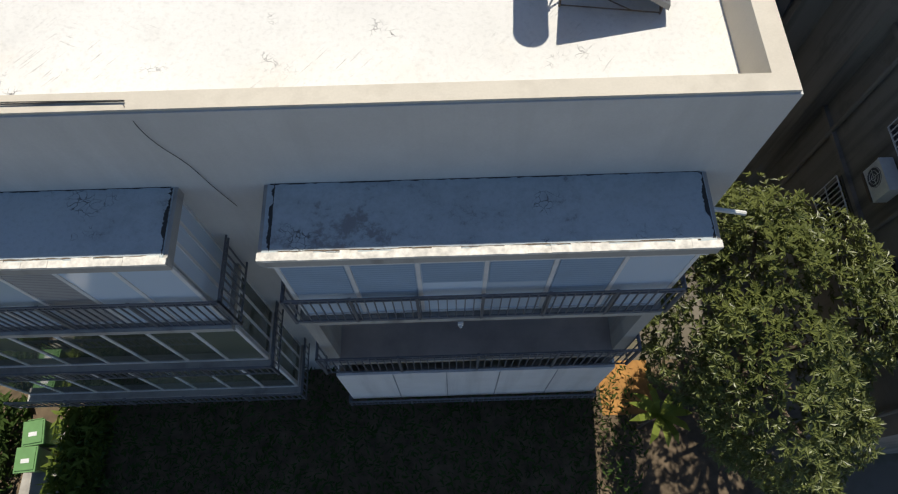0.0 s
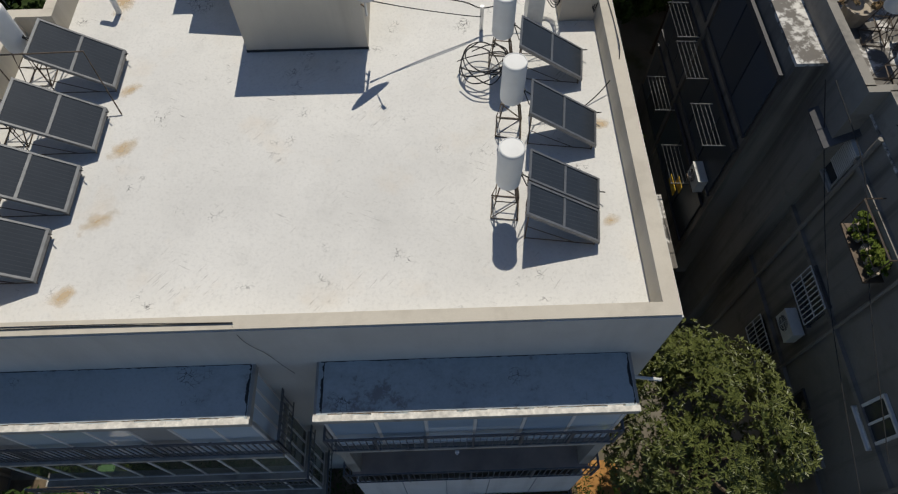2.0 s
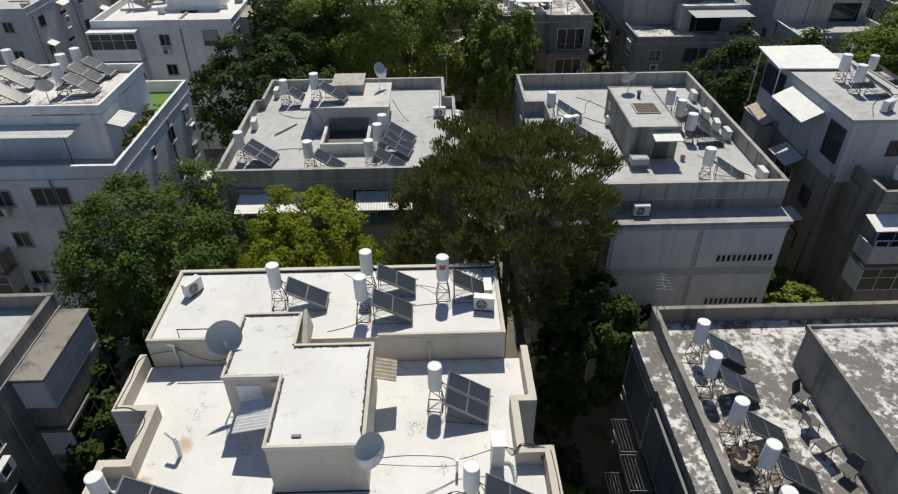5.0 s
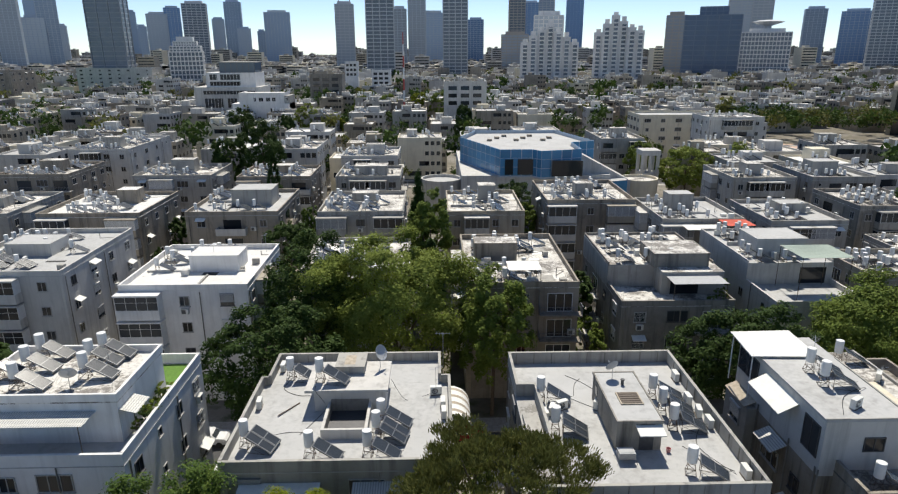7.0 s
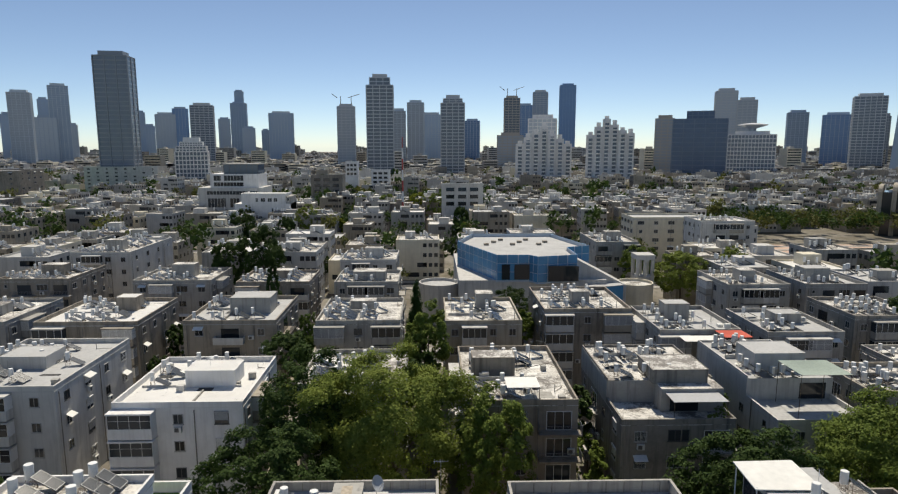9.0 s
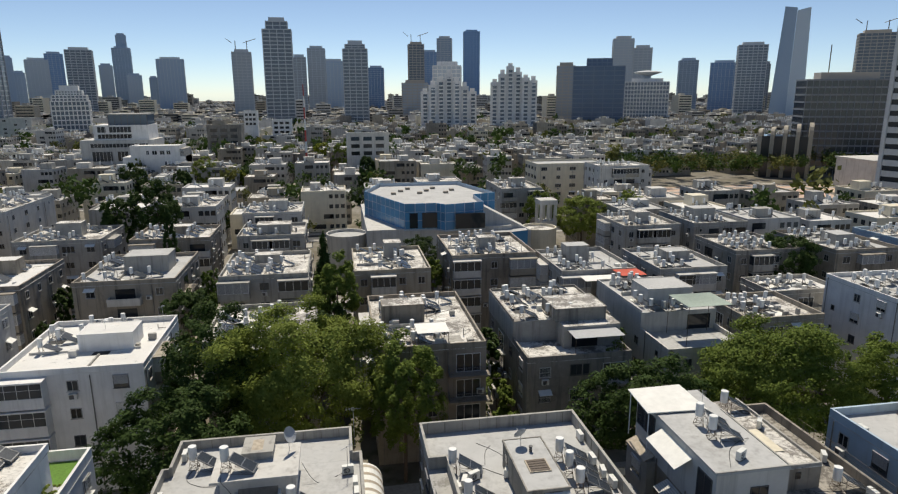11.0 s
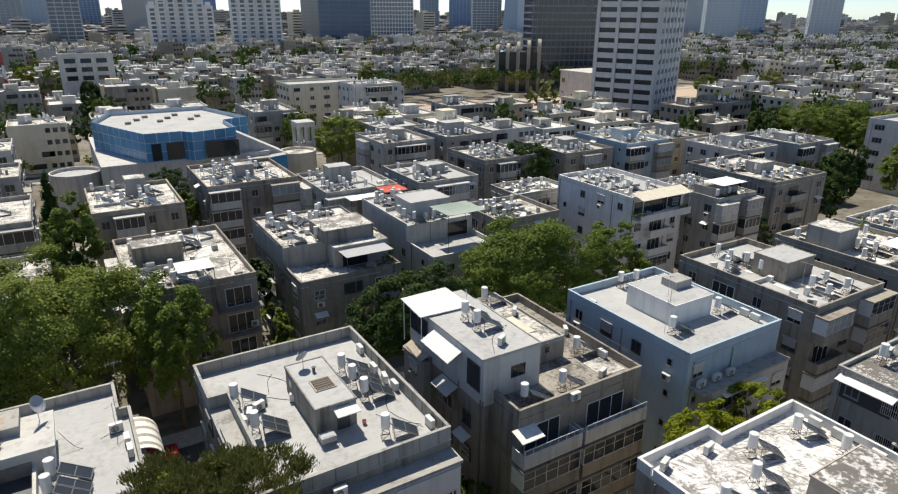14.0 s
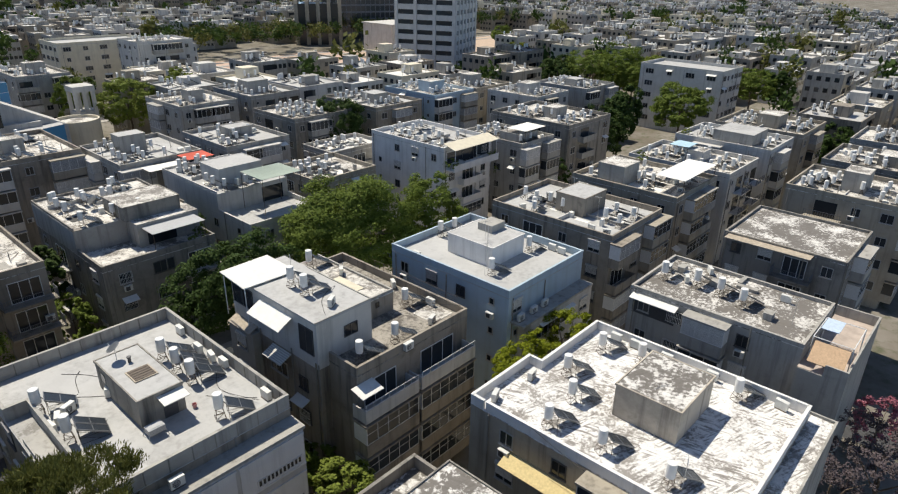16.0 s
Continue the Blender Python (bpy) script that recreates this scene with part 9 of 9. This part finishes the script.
slab("plaza", "sandy paved square beside the white tower", "square", 205, 188, 330, 255, 0.0, 0.06, plain("sandy_paving", (0.5, 0.38, 0.28), 0.9, 0, 0.15, 0.5))
slab("plaza", "sandy paved square before the dark office", "square", 120, 222, 200, 262, 0.0, 0.06, plain("pinkish_paving", (0.5, 0.36, 0.28), 0.9, 0, 0.15, 0.5))
tagged(new("low_hall", Shape().box(217, 230, 0, 237, 250, 13).box(216.5, 229.5, 13, 237.5, 250.5, 13.6).mesh("low_hall", WALL_WHITE)), "low white cube hall beside the tower", "hall")

ribs = thing("ribbed_hall", (221, 290, 0), "dark hall between pale concrete ribs with rounded shoulders", "hall", "", -38)
part("body", Shape().box(-11, -8, 0, 11, 8, 20).mesh("body", NIGHT_GLASS), ribs)
for k in range(5):
    x = -11 + 5.5 * k
    arc = [(-9.5, 0), (-9.5, 18 + 0.8 * k)] + [(-9.5 + 5 * (1 - math.cos(q)), 18 + 0.8 * k + 5 * math.sin(q)) for q in (0.4, 0.8, 1.2, 1.57)] + [(8, 23 + 0.8 * k), (8, 0)]
    n = len(arc)
    v = [(x - 0.9, a, b) for a, b in arc] + [(x + 0.9, a, b) for a, b in arc]
    part("rib", Shape().add(v, [(i, (i + 1) % n, n + (i + 1) % n, n + i) for i in range(n)] + [tuple(range(n - 1, -1, -1)), tuple(range(n, 2 * n))]).mesh("rib", WALL_BEIGE), ribs)


def palm_mesh(seed):
    g = random.Random(seed)
    q = Shape()
    for k in range(22):
        a, lift = k * 2.4 + g.uniform(-0.2, 0.2), g.uniform(-0.2, 0.9)
        d, n = Vector((math.cos(a), math.sin(a), 0)), Vector((-math.sin(a), math.cos(a), 0))
        pts = [Vector((0, 0, 0)) + d * r + Vector((0, 0, lift * r - 0.22 * r * r)) for r in (0.1, 0.9, 1.8, 2.6)]
        for w, (p0, p1) in zip((0.3, 0.34, 0.2), zip(pts, pts[1:])):
            q.add([p0 - n * w, p0 + n * w - Vector((0, 0, 0.1)), p1 + n * w * 0.8 - Vector((0, 0, 0.1)), p1 - n * w * 0.8], [(0, 1, 2, 3)])
    return q.mesh("fronds", LEAF_DARK)


for k in range(11):
    u = k / 10
    palm = thing("palm_tree", (284 + 118 * u, 186 + 60 * u + 5 * (k % 2), 0), "tall palm along the park avenue", "palm tree", "palms of the avenue")
    part("trunk", kept("palm_trunk", lambda: Shape().bar((0, 0, 0), (0.2, 0.1, 9.5), 0.3, 7, 0.2).mesh("trunk", BARK)), palm)
    part("fronds", kept(("palm", k % 3), lambda: palm_mesh(k)), palm, (0.2, 0.1, 9.4))
for x, y, t, r, m, text in ((222, 162, 12, 7.0, LEAF_YELLOW, "wide yellow-green tree beside the square"), (204, 150, 10, 5.0, LEAF_DARK, "dark tree at the foot of the tower"), (188, 146, 11, 5.5, LEAF_DARK, "dark tree at the foot of the tower"), (176, 150, 9, 4.5, LEAF_DARK, "dark tree at the foot of the tower"), (262, 200, 13, 6.0, LEAF_MID, "green tree on the sandy square")):
    tree(x, y, t, r, r * 0.85, t * 0.36, m, "tree", text, 0.45, 200, 60, 31)

# landmark blocks farther off
for x0, y0, x1, y1, h, wall, text in (
    (-260, 330, -215, 350, 14, Tn, "long tan institute building with rows of windows"),
    (-200, 320, -165, 335, 13, Bg, "beige institute building with rows of windows"), (72, 223, 99, 238, 16, Cr, "cream apartment block with bays"),
    (-285, 540, -225, 560, 24, W, "long white gallery block under the tower"), (300, 330, 330, 342, 15, P, "grey long block beyond the square"),
    (-300, 400, -250, 425, 26, Tn, "tall dark tan hotel slab"), (167.5, 58, 181, 80, 17, W, "white terraced apartment block above trees"),
):
    house(text, x0, y0, x1, y1, h, wall, ROOF_GREY, {"S": "WWWWW", "W" if x0 > 0 else "E": "WWWW"} if x1 - x0 < 60 else {"S": "WWWWWWWW"}, 0.7, int(x0) % 50, lite=True)

white = thing("apartment_block", (-86, 285, 0), "bright white block with a row of small windows under the roof", "apartment building")
part("wall", Shape().box(0, 0, 0, 24.6, 13, 15.6).box(3.2, 0.05, 15.6, 22.4, 12.9, 19.7).mesh("wall", WALL_BRIGHT), white)
part("roof", Shape().box(3.6, 0.4, 19.7, 22.0, 12.5, 19.76).mesh("roof", ROOF_WHITE), white)
part("parapet", Shape().box(3.1, -0.05, 19.5, 22.5, 0.3, 20.2).box(22.2, 0.3, 19.5, 22.5, 13, 20.2).box(3.1, 0.3, 19.5, 3.4, 13, 20.2).mesh("parapet", WALL_BRIGHT), white)
part("end_wing", Shape().box(22.45, 0.8, 0, 24.6, 12.5, 18.8).mesh("end_wing", WALL_PALE), white)
for x, y, z, w, h in ((9.3, 0.05, 16.4, 1.2, 1.8), (11.6, 0.05, 16.4, 2.0, 1.8), (14.6, 0.05, 16.4, 2.0, 1.8), (17.2, 0.05, 16.4, 1.7, 1.8), (16.2, 0.0, 12.0, 1.7, 1.7), (6.0, 0.0, 12.0, 1.5, 1.6), (10.5, 0.0, 8.6, 1.6, 1.6), (22.9, 0.8, 16.6, 1.1, 1.6), (22.9, 0.8, 13.4, 1.1, 1.6)):
    part("window", Shape().relief([x, x + 0.12, x + w / 2 - 0.05, x + w / 2 + 0.05, x + w - 0.12, x + w], [z, z + 0.12, z + h - 0.12, z + h], [[(y - 0.1, 0), (y - 0.03 - 0.07 * (i % 2 == 0), i % 2), (y - 0.1, 0)] for i in range(5)], y).mesh("window", FRAME_WHITE, GLASS), white)
office = thing("office_building", (-108, 303, 0), "white stepped office with dark strip windows and glazed top floor", "office building")
part("podium", Shape().box(0, 0, 0, 30, 18, 21.6).mesh("podium", WALL_WHITE), office)
part("upper_block", Shape().box(5.6, 1.0, 21.6, 28, 17, 27.9).mesh("upper_block", WALL_BRIGHT), office)
part("penthouse", Shape().box(11.5, 3.0, 27.9, 27.5, 15, 32.2).mesh("penthouse", GLASS_SKY), office)
part("penthouse_roof", Shape().box(11.1, 2.6, 32.2, 27.9, 15.4, 32.7).mesh("penthouse_roof", WALL_PALE), office)
for k in range(7):
    part("mullion", Shape().box(11.4 + k * 2.65, 2.9, 27.9, 11.6 + k * 2.65, 3.0, 32.2).mesh("mullion", FRAME_DARK), office)
for x0, x1, z0, z1, y in ((4.0, 27.5, 18.4, 20.0, 0.0), (4.3, 12.6, 12.4, 16.6, 0.0), (14.6, 19.0, 12.4, 16.6, 0.0), (12.0, 21.0, 24.8, 27.2, 1.0), (7.2, 10.6, 24.8, 27.2, 1.0), (7.2, 21.0, 22.2, 24.0, 1.0)):
    band = part("strip_window", Shape().box(x0, y - 0.06, z0, x1, y + 0.02, z1).mesh("strip_window", GLASS), office)
    q = Shape()
    for i in range(int((x1 - x0) / 1.5) + 1):
        q.box(x0 + i * 1.5, y - 0.14, z0, x0 + i * 1.5 + 0.12, y - 0.05, z1)
    part("mullion", q.mesh("mullion", FRAME_WHITE), band)
mast = thing("radio_mast", (-12.5, 300, 0), "slim red and white banded radio mast", "mast")
MAST_RED = plain("mast_red", (0.42, 0.06, 0.05), 0.6)
for k in range(9):
    part("mast_section", Shape().bar((0, 0, 5.0 * k), (0, 0, 5.0 * k + 5.0), 0.62 - 0.045 * k, 6, 0.575 - 0.045 * k).mesh("mast_section", FRAME_WHITE if k % 2 else MAST_RED), mast)
for x, y, w, d, h, wall, text in ((-62.5, 480, 9, 8, 29.0, WALL_BRIGHT, "narrow bright white block with ranks of windows"), (-43.6, 480, 13.5, 10, 23.0, WALL_BRIGHT, "white block with a recessed top storey"), (5.6, 290, 18.6, 13, 23.6, WALL_WHITE, "plain pale cubic block with few windows"), (-66, 360, 17.5, 11, 24.5, WALL_DARK, "dark low office beyond the white houses")):
    far = thing("city_block", (x, y, 0), text, "building")
    part("wall", Shape().box(0, 0, 0, w, d, h).mesh("wall", wall), far)
    part("roof", Shape().box(0.4, 0.4, h, w - 0.4, d - 0.4, h + 0.05).mesh("roof", ROOF_GREY), far)
    part("parapet", Shape().box(-0.1, -0.1, h - 0.3, w + 0.1, 0.2, h + 0.7).box(-0.1, 0.2, h - 0.3, 0.2, d, h + 0.7).box(w - 0.2, 0.2, h - 0.3, w + 0.1, d, h + 0.7).mesh("parapet", wall), far)
    for z in (h - 3.0, h - 6.2, h - 9.4):
        for i in range(3):
            u = w * (0.1 + 0.29 * i)
            part("window", kept(("far_window", round(w)), lambda: Shape().box(0, -0.06, 0, w * 0.2, 0.02, 1.7).mesh("window", GLASS)), far, (u, 0, z))
for x, y, t, r, m in ((-50, 262, 17, 5.5, LEAF_LIGHT), (-46, 272, 15, 5, LEAF_MID), (-38, 268, 12, 4, LEAF_YELLOW), (-6, 330, 17, 6, LEAF_YELLOW), (-22, 334, 16, 6, LEAF_MID), (4, 318, 18, 6, LEAF_MID), (-36, 340, 15, 5.5, LEAF_MID)):
    tree(x, y, t, r, r * 0.85, t * 0.36, m, "tree", "green tree standing among far white houses", 0.5, 130, 50, 33)
for x, y, t, r in ((-64.0, 222, 19.5, 5.0), (-74.0, 214, 16.5, 3.6), (-48.0, 216, 18.5, 3.2), (12.0, 246, 19, 3.4)):
    tree(x, y, t, r, r * 0.9, t * 0.42, LEAF_DARK, "tree", "dense dark evergreen among white houses", 0.5, 200, 60, 34)

# ---- the city beyond, too many to count ----
rng = random.Random(77)
TAKEN = [TAKEN_LAWN] + [(x0 - 3, y0 - 3, x1 + 3, y1 + 3) for x0, y0, x1, y1, *_ in ROWS_OF_HOUSES] + [(-6, 128, 62, 180), (120, 180, 345, 300), (165, 150, 215, 205), (-118, 262, -44, 322), (-4, 270, 40, 310), (-262, 316, -160, 352), (64, 220, 98, 240), (126, 50, 162, 74), (164, 50, 216, 120), (-290, 535, -220, 565), (295, 326, 335, 346), (-305, 395, -245, 430), (-400, 340, -230, 380)]


def free(x0, y0, x1, y1):
    return not any(x0 < c and x1 > a and y0 < d and y1 > b for a, b, c, d in TAKEN)


MATS = (WALL_WHITE, WALL_PALE, WALL_BEIGE, WALL_TAN, WALL_CREAM, ROOF_WORN, ROOF_GREY, ROOF_WHITE, GLASS, ENAMEL, SOLAR)
far_houses, bands = {}, 0
far_tree_spots = []
for iy in range(-12, 36):
    y = 126 + iy * 15.8 + (iy // 2) * 2.6
    jog = rng.uniform(-9, 9)
    for ix in range(-52, 84):
        x = ix * 17.2 + jog + rng.uniform(-1.5, 1.5)
        if y < 120 and x < 146 and not (-160 < x < -92 and y > 20):
            continue
        if x < 0 and -x > y * 0.95 + 60 or x > 420 + y * 1.6:
            continue
        if x > 1100 or x < -820:
            continue
        if rng.random() < 0.17:
            far_tree_spots.append((x + 6, y + 6, rng.uniform(2.6, 5.5)))
            continue
        w, d = rng.uniform(10.5, 15.5), rng.uniform(9.0, 13.6)
        if not free(x, y, x + w, y + d):
            continue
        if y < 640 and rng.random() < 0.6:
            far_tree_spots.append((x - 2, y + rng.uniform(-3, 8), rng.uniform(2.4, 4.6)))
        h = rng.choice((9.5, 11.0, 12.5, 13.0, 13.0, 13.5, 14.5)) + (rng.uniform(0, 6) if y > 420 and rng.random() < 0.25 else 0)
        s = far_houses.setdefault(iy // 6, Shape())
        wall, roof = rng.choice((0, 0, 1, 1, 2, 2, 3, 3, 4, 4)), rng.choice((5, 5, 6, 7))
        s.box(x, y, 0, x + w, y + d, h, wall, "bt")
        s.add([(x, y, h - 0.45), (x + w, y, h - 0.45), (x + w, y + d, h - 0.45), (x, y + d, h - 0.45)], [(0, 1, 2, 3)], roof)
        t = 0.25
        s.add([(x, y, h), (x + w, y, h), (x + w, y + d, h), (x, y + d, h), (x + t, y + t, h), (x + w - t, y + t, h), (x + w - t, y + d - t, h), (x + t, y + d - t, h), (x + t, y + t, h - 0.45), (x + w - t, y + t, h - 0.45), (x + w - t, y + d - t, h - 0.45), (x + t, y + d - t, h - 0.45)],
              [(0, 1, 5, 4), (1, 2, 6, 5), (2, 3, 7, 6), (3, 0, 4, 7), (4, 5, 9, 8), (5, 6, 10, 9), (6, 7, 11, 10), (7, 4, 8, 11)], wall)
        a, b = x + rng.uniform(2, w - 6), y + rng.uniform(3, d - 5)
        s.box(a, b, h - 0.45, a + rng.uniform(3, 5), b + rng.uniform(2.5, 4), h + rng.uniform(1.2, 2.4), rng.choice((wall, 0, 1)), "b")
        near_enough = y < 330 and x < 330
        for k in range(rng.randint(4, 8) if near_enough else (4 if y < 600 else 2)):
            u, v = x + rng.uniform(1, w - 3), y + rng.uniform(1, d - 1.5)
            if near_enough:
                s.lathe([(0.3, h + 0.5), (0.3, h + 1.75)], 6, (u, v, 0), 9)
            else:
                s.box(u - 0.3, v - 0.3, h + 0.3, u + 0.3, v + 0.3, h + 1.75, 9, "n")
            if near_enough:
                s.bar((u, v, h - 0.45), (u, v, h + 0.5), 0.05, 3, None, 3)
            s.add([(u + 0.4, v - 0.5, h + 0.7), (u + 2.1, v - 0.5, h - 0.2), (u + 2.1, v + 0.5, h - 0.2), (u + 0.4, v + 0.5, h + 0.7), (u + 0.4, v - 0.5, h + 0.6), (u + 2.1, v - 0.5, h - 0.3), (u + 2.1, v + 0.5, h - 0.3), (u + 0.4, v + 0.5, h + 0.6)], [(0, 1, 2, 3), (7, 6, 5, 4), (0, 4, 5, 1), (1, 5, 6, 2), (2, 6, 7, 3), (3, 7, 4, 0)], 10)
        if y < 480:
            storeys = int(h / 3.05)
            for k in range(storeys):
                z = h - 2.3 - 3.05 * k
                if z < 1:
                    break
                if rng.random() < 0.7:
                    bx = x + rng.uniform(0.8, w * 0.5)
                    bw = rng.uniform(3, 4.5)
                    s.box(bx, y - 1.1, z - 0.9, bx + bw, y, z - 0.75, wall).box(bx, y - 1.1, z - 0.75, bx + bw, y - 1.0, z + 0.1, wall)
                    s.add([(bx + 0.1, y - 0.03, z - 0.7), (bx + bw - 0.1, y - 0.03, z - 0.7), (bx + bw - 0.1, y - 0.03, z + 1.3), (bx + 0.1, y - 0.03, z + 1.3)], [(0, 1, 2, 3)], 8)
                for q in range(3):
                    u = x + w * (0.62 + 0.13 * q)
                    s.add([(u, y - 0.03, z), (u + 1.1, y - 0.03, z), (u + 1.1, y - 0.03, z + 1.2), (u, y - 0.03, z + 1.2)], [(0, 1, 2, 3)], 8)
                sx, sg = (x - 0.03, -1) if x > 0 else (x + w + 0.03, 1)
                for q in range(4):
                    v = y + d * (0.1 + 0.24 * q)
                    pts = [(sx, v, z), (sx, v + 1.2, z), (sx, v + 1.2, z + 1.2), (sx, v, z + 1.2)]
                    s.add(pts, [(0, 1, 2, 3) if sg > 0 else (3, 2, 1, 0)], 8)
for k, s in far_houses.items():
    if k >= 1:
        pts, ang = np.array(s.v), radians((9, -7, 12, -10, 8, -12)[k % 6])
        mid = pts.mean(0)
        rel = pts - mid
        pts[:, 0] = mid[0] + rel[:, 0] * math.cos(ang) - rel[:, 1] * math.sin(ang) * 0.3
        pts[:, 1] = mid[1] + rel[:, 1] + (rel[:, 0] * math.sin(ang)).clip(-30, 30)
        s.v = [tuple(p) for p in pts]
    tagged(new("far_houses", s.mesh("far_houses", *MATS)), "pale low apartment houses of the spreading city", "houses", "", "stuff")

rim = Shape()
for iy in range(46):
    y = 760 + iy * 34
    for ix in range(-44, 88 if iy < 18 else 54):
        x = ix * 31 + rng.uniform(-9, 9)
        if x < -120 - y * 0.85 or x > 120 + y * (2.4 if iy < 18 else 1.25) or rng.random() < 0.2:
            continue
        w, d, h = rng.uniform(14, 28), rng.uniform(12, 22), rng.choice((11, 13, 14, 16, 18)) + (rng.uniform(8, 26) if rng.random() < 0.07 else 0)
        m = rng.choice((0, 1, 2, 3, 4))
        rim.box(x, y, 0, x + w, y + d, h, m, "bn")
        rim.box(x + w * 0.3, y + d * 0.3, h, x + w * 0.6, y + d * 0.7, h + 2.5, rng.choice((0, 1)), "b")
        for k in range(int(h / 3.4) if h > 20 else 3):
            z = h - 2.6 - 3.3 * k
            rim.add([(x + 1, y - 0.05, z), (x + w - 1, y - 0.05, z), (x + w - 1, y - 0.05, z + 1.4), (x + 1, y - 0.05, z + 1.4)], [(0, 1, 2, 3)], 8)
tagged(new("far_houses", rim.mesh("far_houses", *MATS)), "hazy roofs of the city out to the horizon", "houses", "", "stuff")


def far_trees(spots, seed, mat, name="far_trees"):
    g = np.random.default_rng(seed)
    vs = []
    for x, y, r in spots:
        n = 110 if y < 300 else 45
        h = max(r * 2.6, 9.5) if y > 190 else r * 2.6
        c = g.normal(0, 1, (14, 3))
        c /= np.linalg.norm(c, axis=1)[:, None]
        c *= np.array((r, r, r * 1.0)) * 0.62
        at = c[g.integers(0, 14, n)] + g.normal(0, 0.24 * r, (n, 3)) + np.array((x, y, h))
        d = g.normal(0, 1, (n, 3))
        d /= np.linalg.norm(d, axis=1)[:, None]
        e = np.cross(d, g.normal(0, 1, (n, 3)) + np.array((0, 0, 1.0)))
        e /= np.linalg.norm(e, axis=1)[:, None]
        s = g.uniform(0.14, 0.28, (n, 1)) * r * (1 if y < 350 else 1.5)
        vs.append(np.stack([at - d * s, at + e * s * 0.6, at + d * s, at - e * s * 0.6], 1).reshape(-1, 3))
    if not vs:
        return
    v = np.concatenate(vs)
    me = bpy.data.meshes.new(name)
    me.from_pydata(v.tolist(), [], np.arange(len(v)).reshape(-1, 4).tolist())
    me.materials.append(mat)
    tagged(new(name, me), "green trees scattered through the city", "trees", "", "stuff")


for x in range(-30, 60):
    for k, yy in enumerate((49.5, 59.5, 118.0, 184.0)):
        if rng.random() < (0.12 if k < 2 else 0.45) and free(x * 7.0 - 1, yy - 1, x * 7.0 + 1, yy + 1):
            far_tree_spots.append((x * 7.0, yy, rng.uniform(1.6, 3.0)))
for i in range(160):
    far_tree_spots.append((rng.uniform(120, 340), rng.uniform(262, 300), rng.uniform(2, 4)))
for i in range(60):
    far_tree_spots.append((rng.uniform(-420, -230), rng.uniform(340, 385), rng.uniform(2.5, 5)))
far_tree_spots = [(x, y, r) for x, y, r in far_tree_spots if free(x - r, y - r, x + r, y + r) or 262 <= y <= 385]
for i, m in enumerate((LEAF_DARK, LEAF_PINE, LEAF_DARK)):
    far_trees(far_tree_spots[i::3], i, m)

for master in (*HEATER.values(), AC, DISHES):
    for o in (*master.children_recursive, master):
        bpy.data.objects.remove(o)
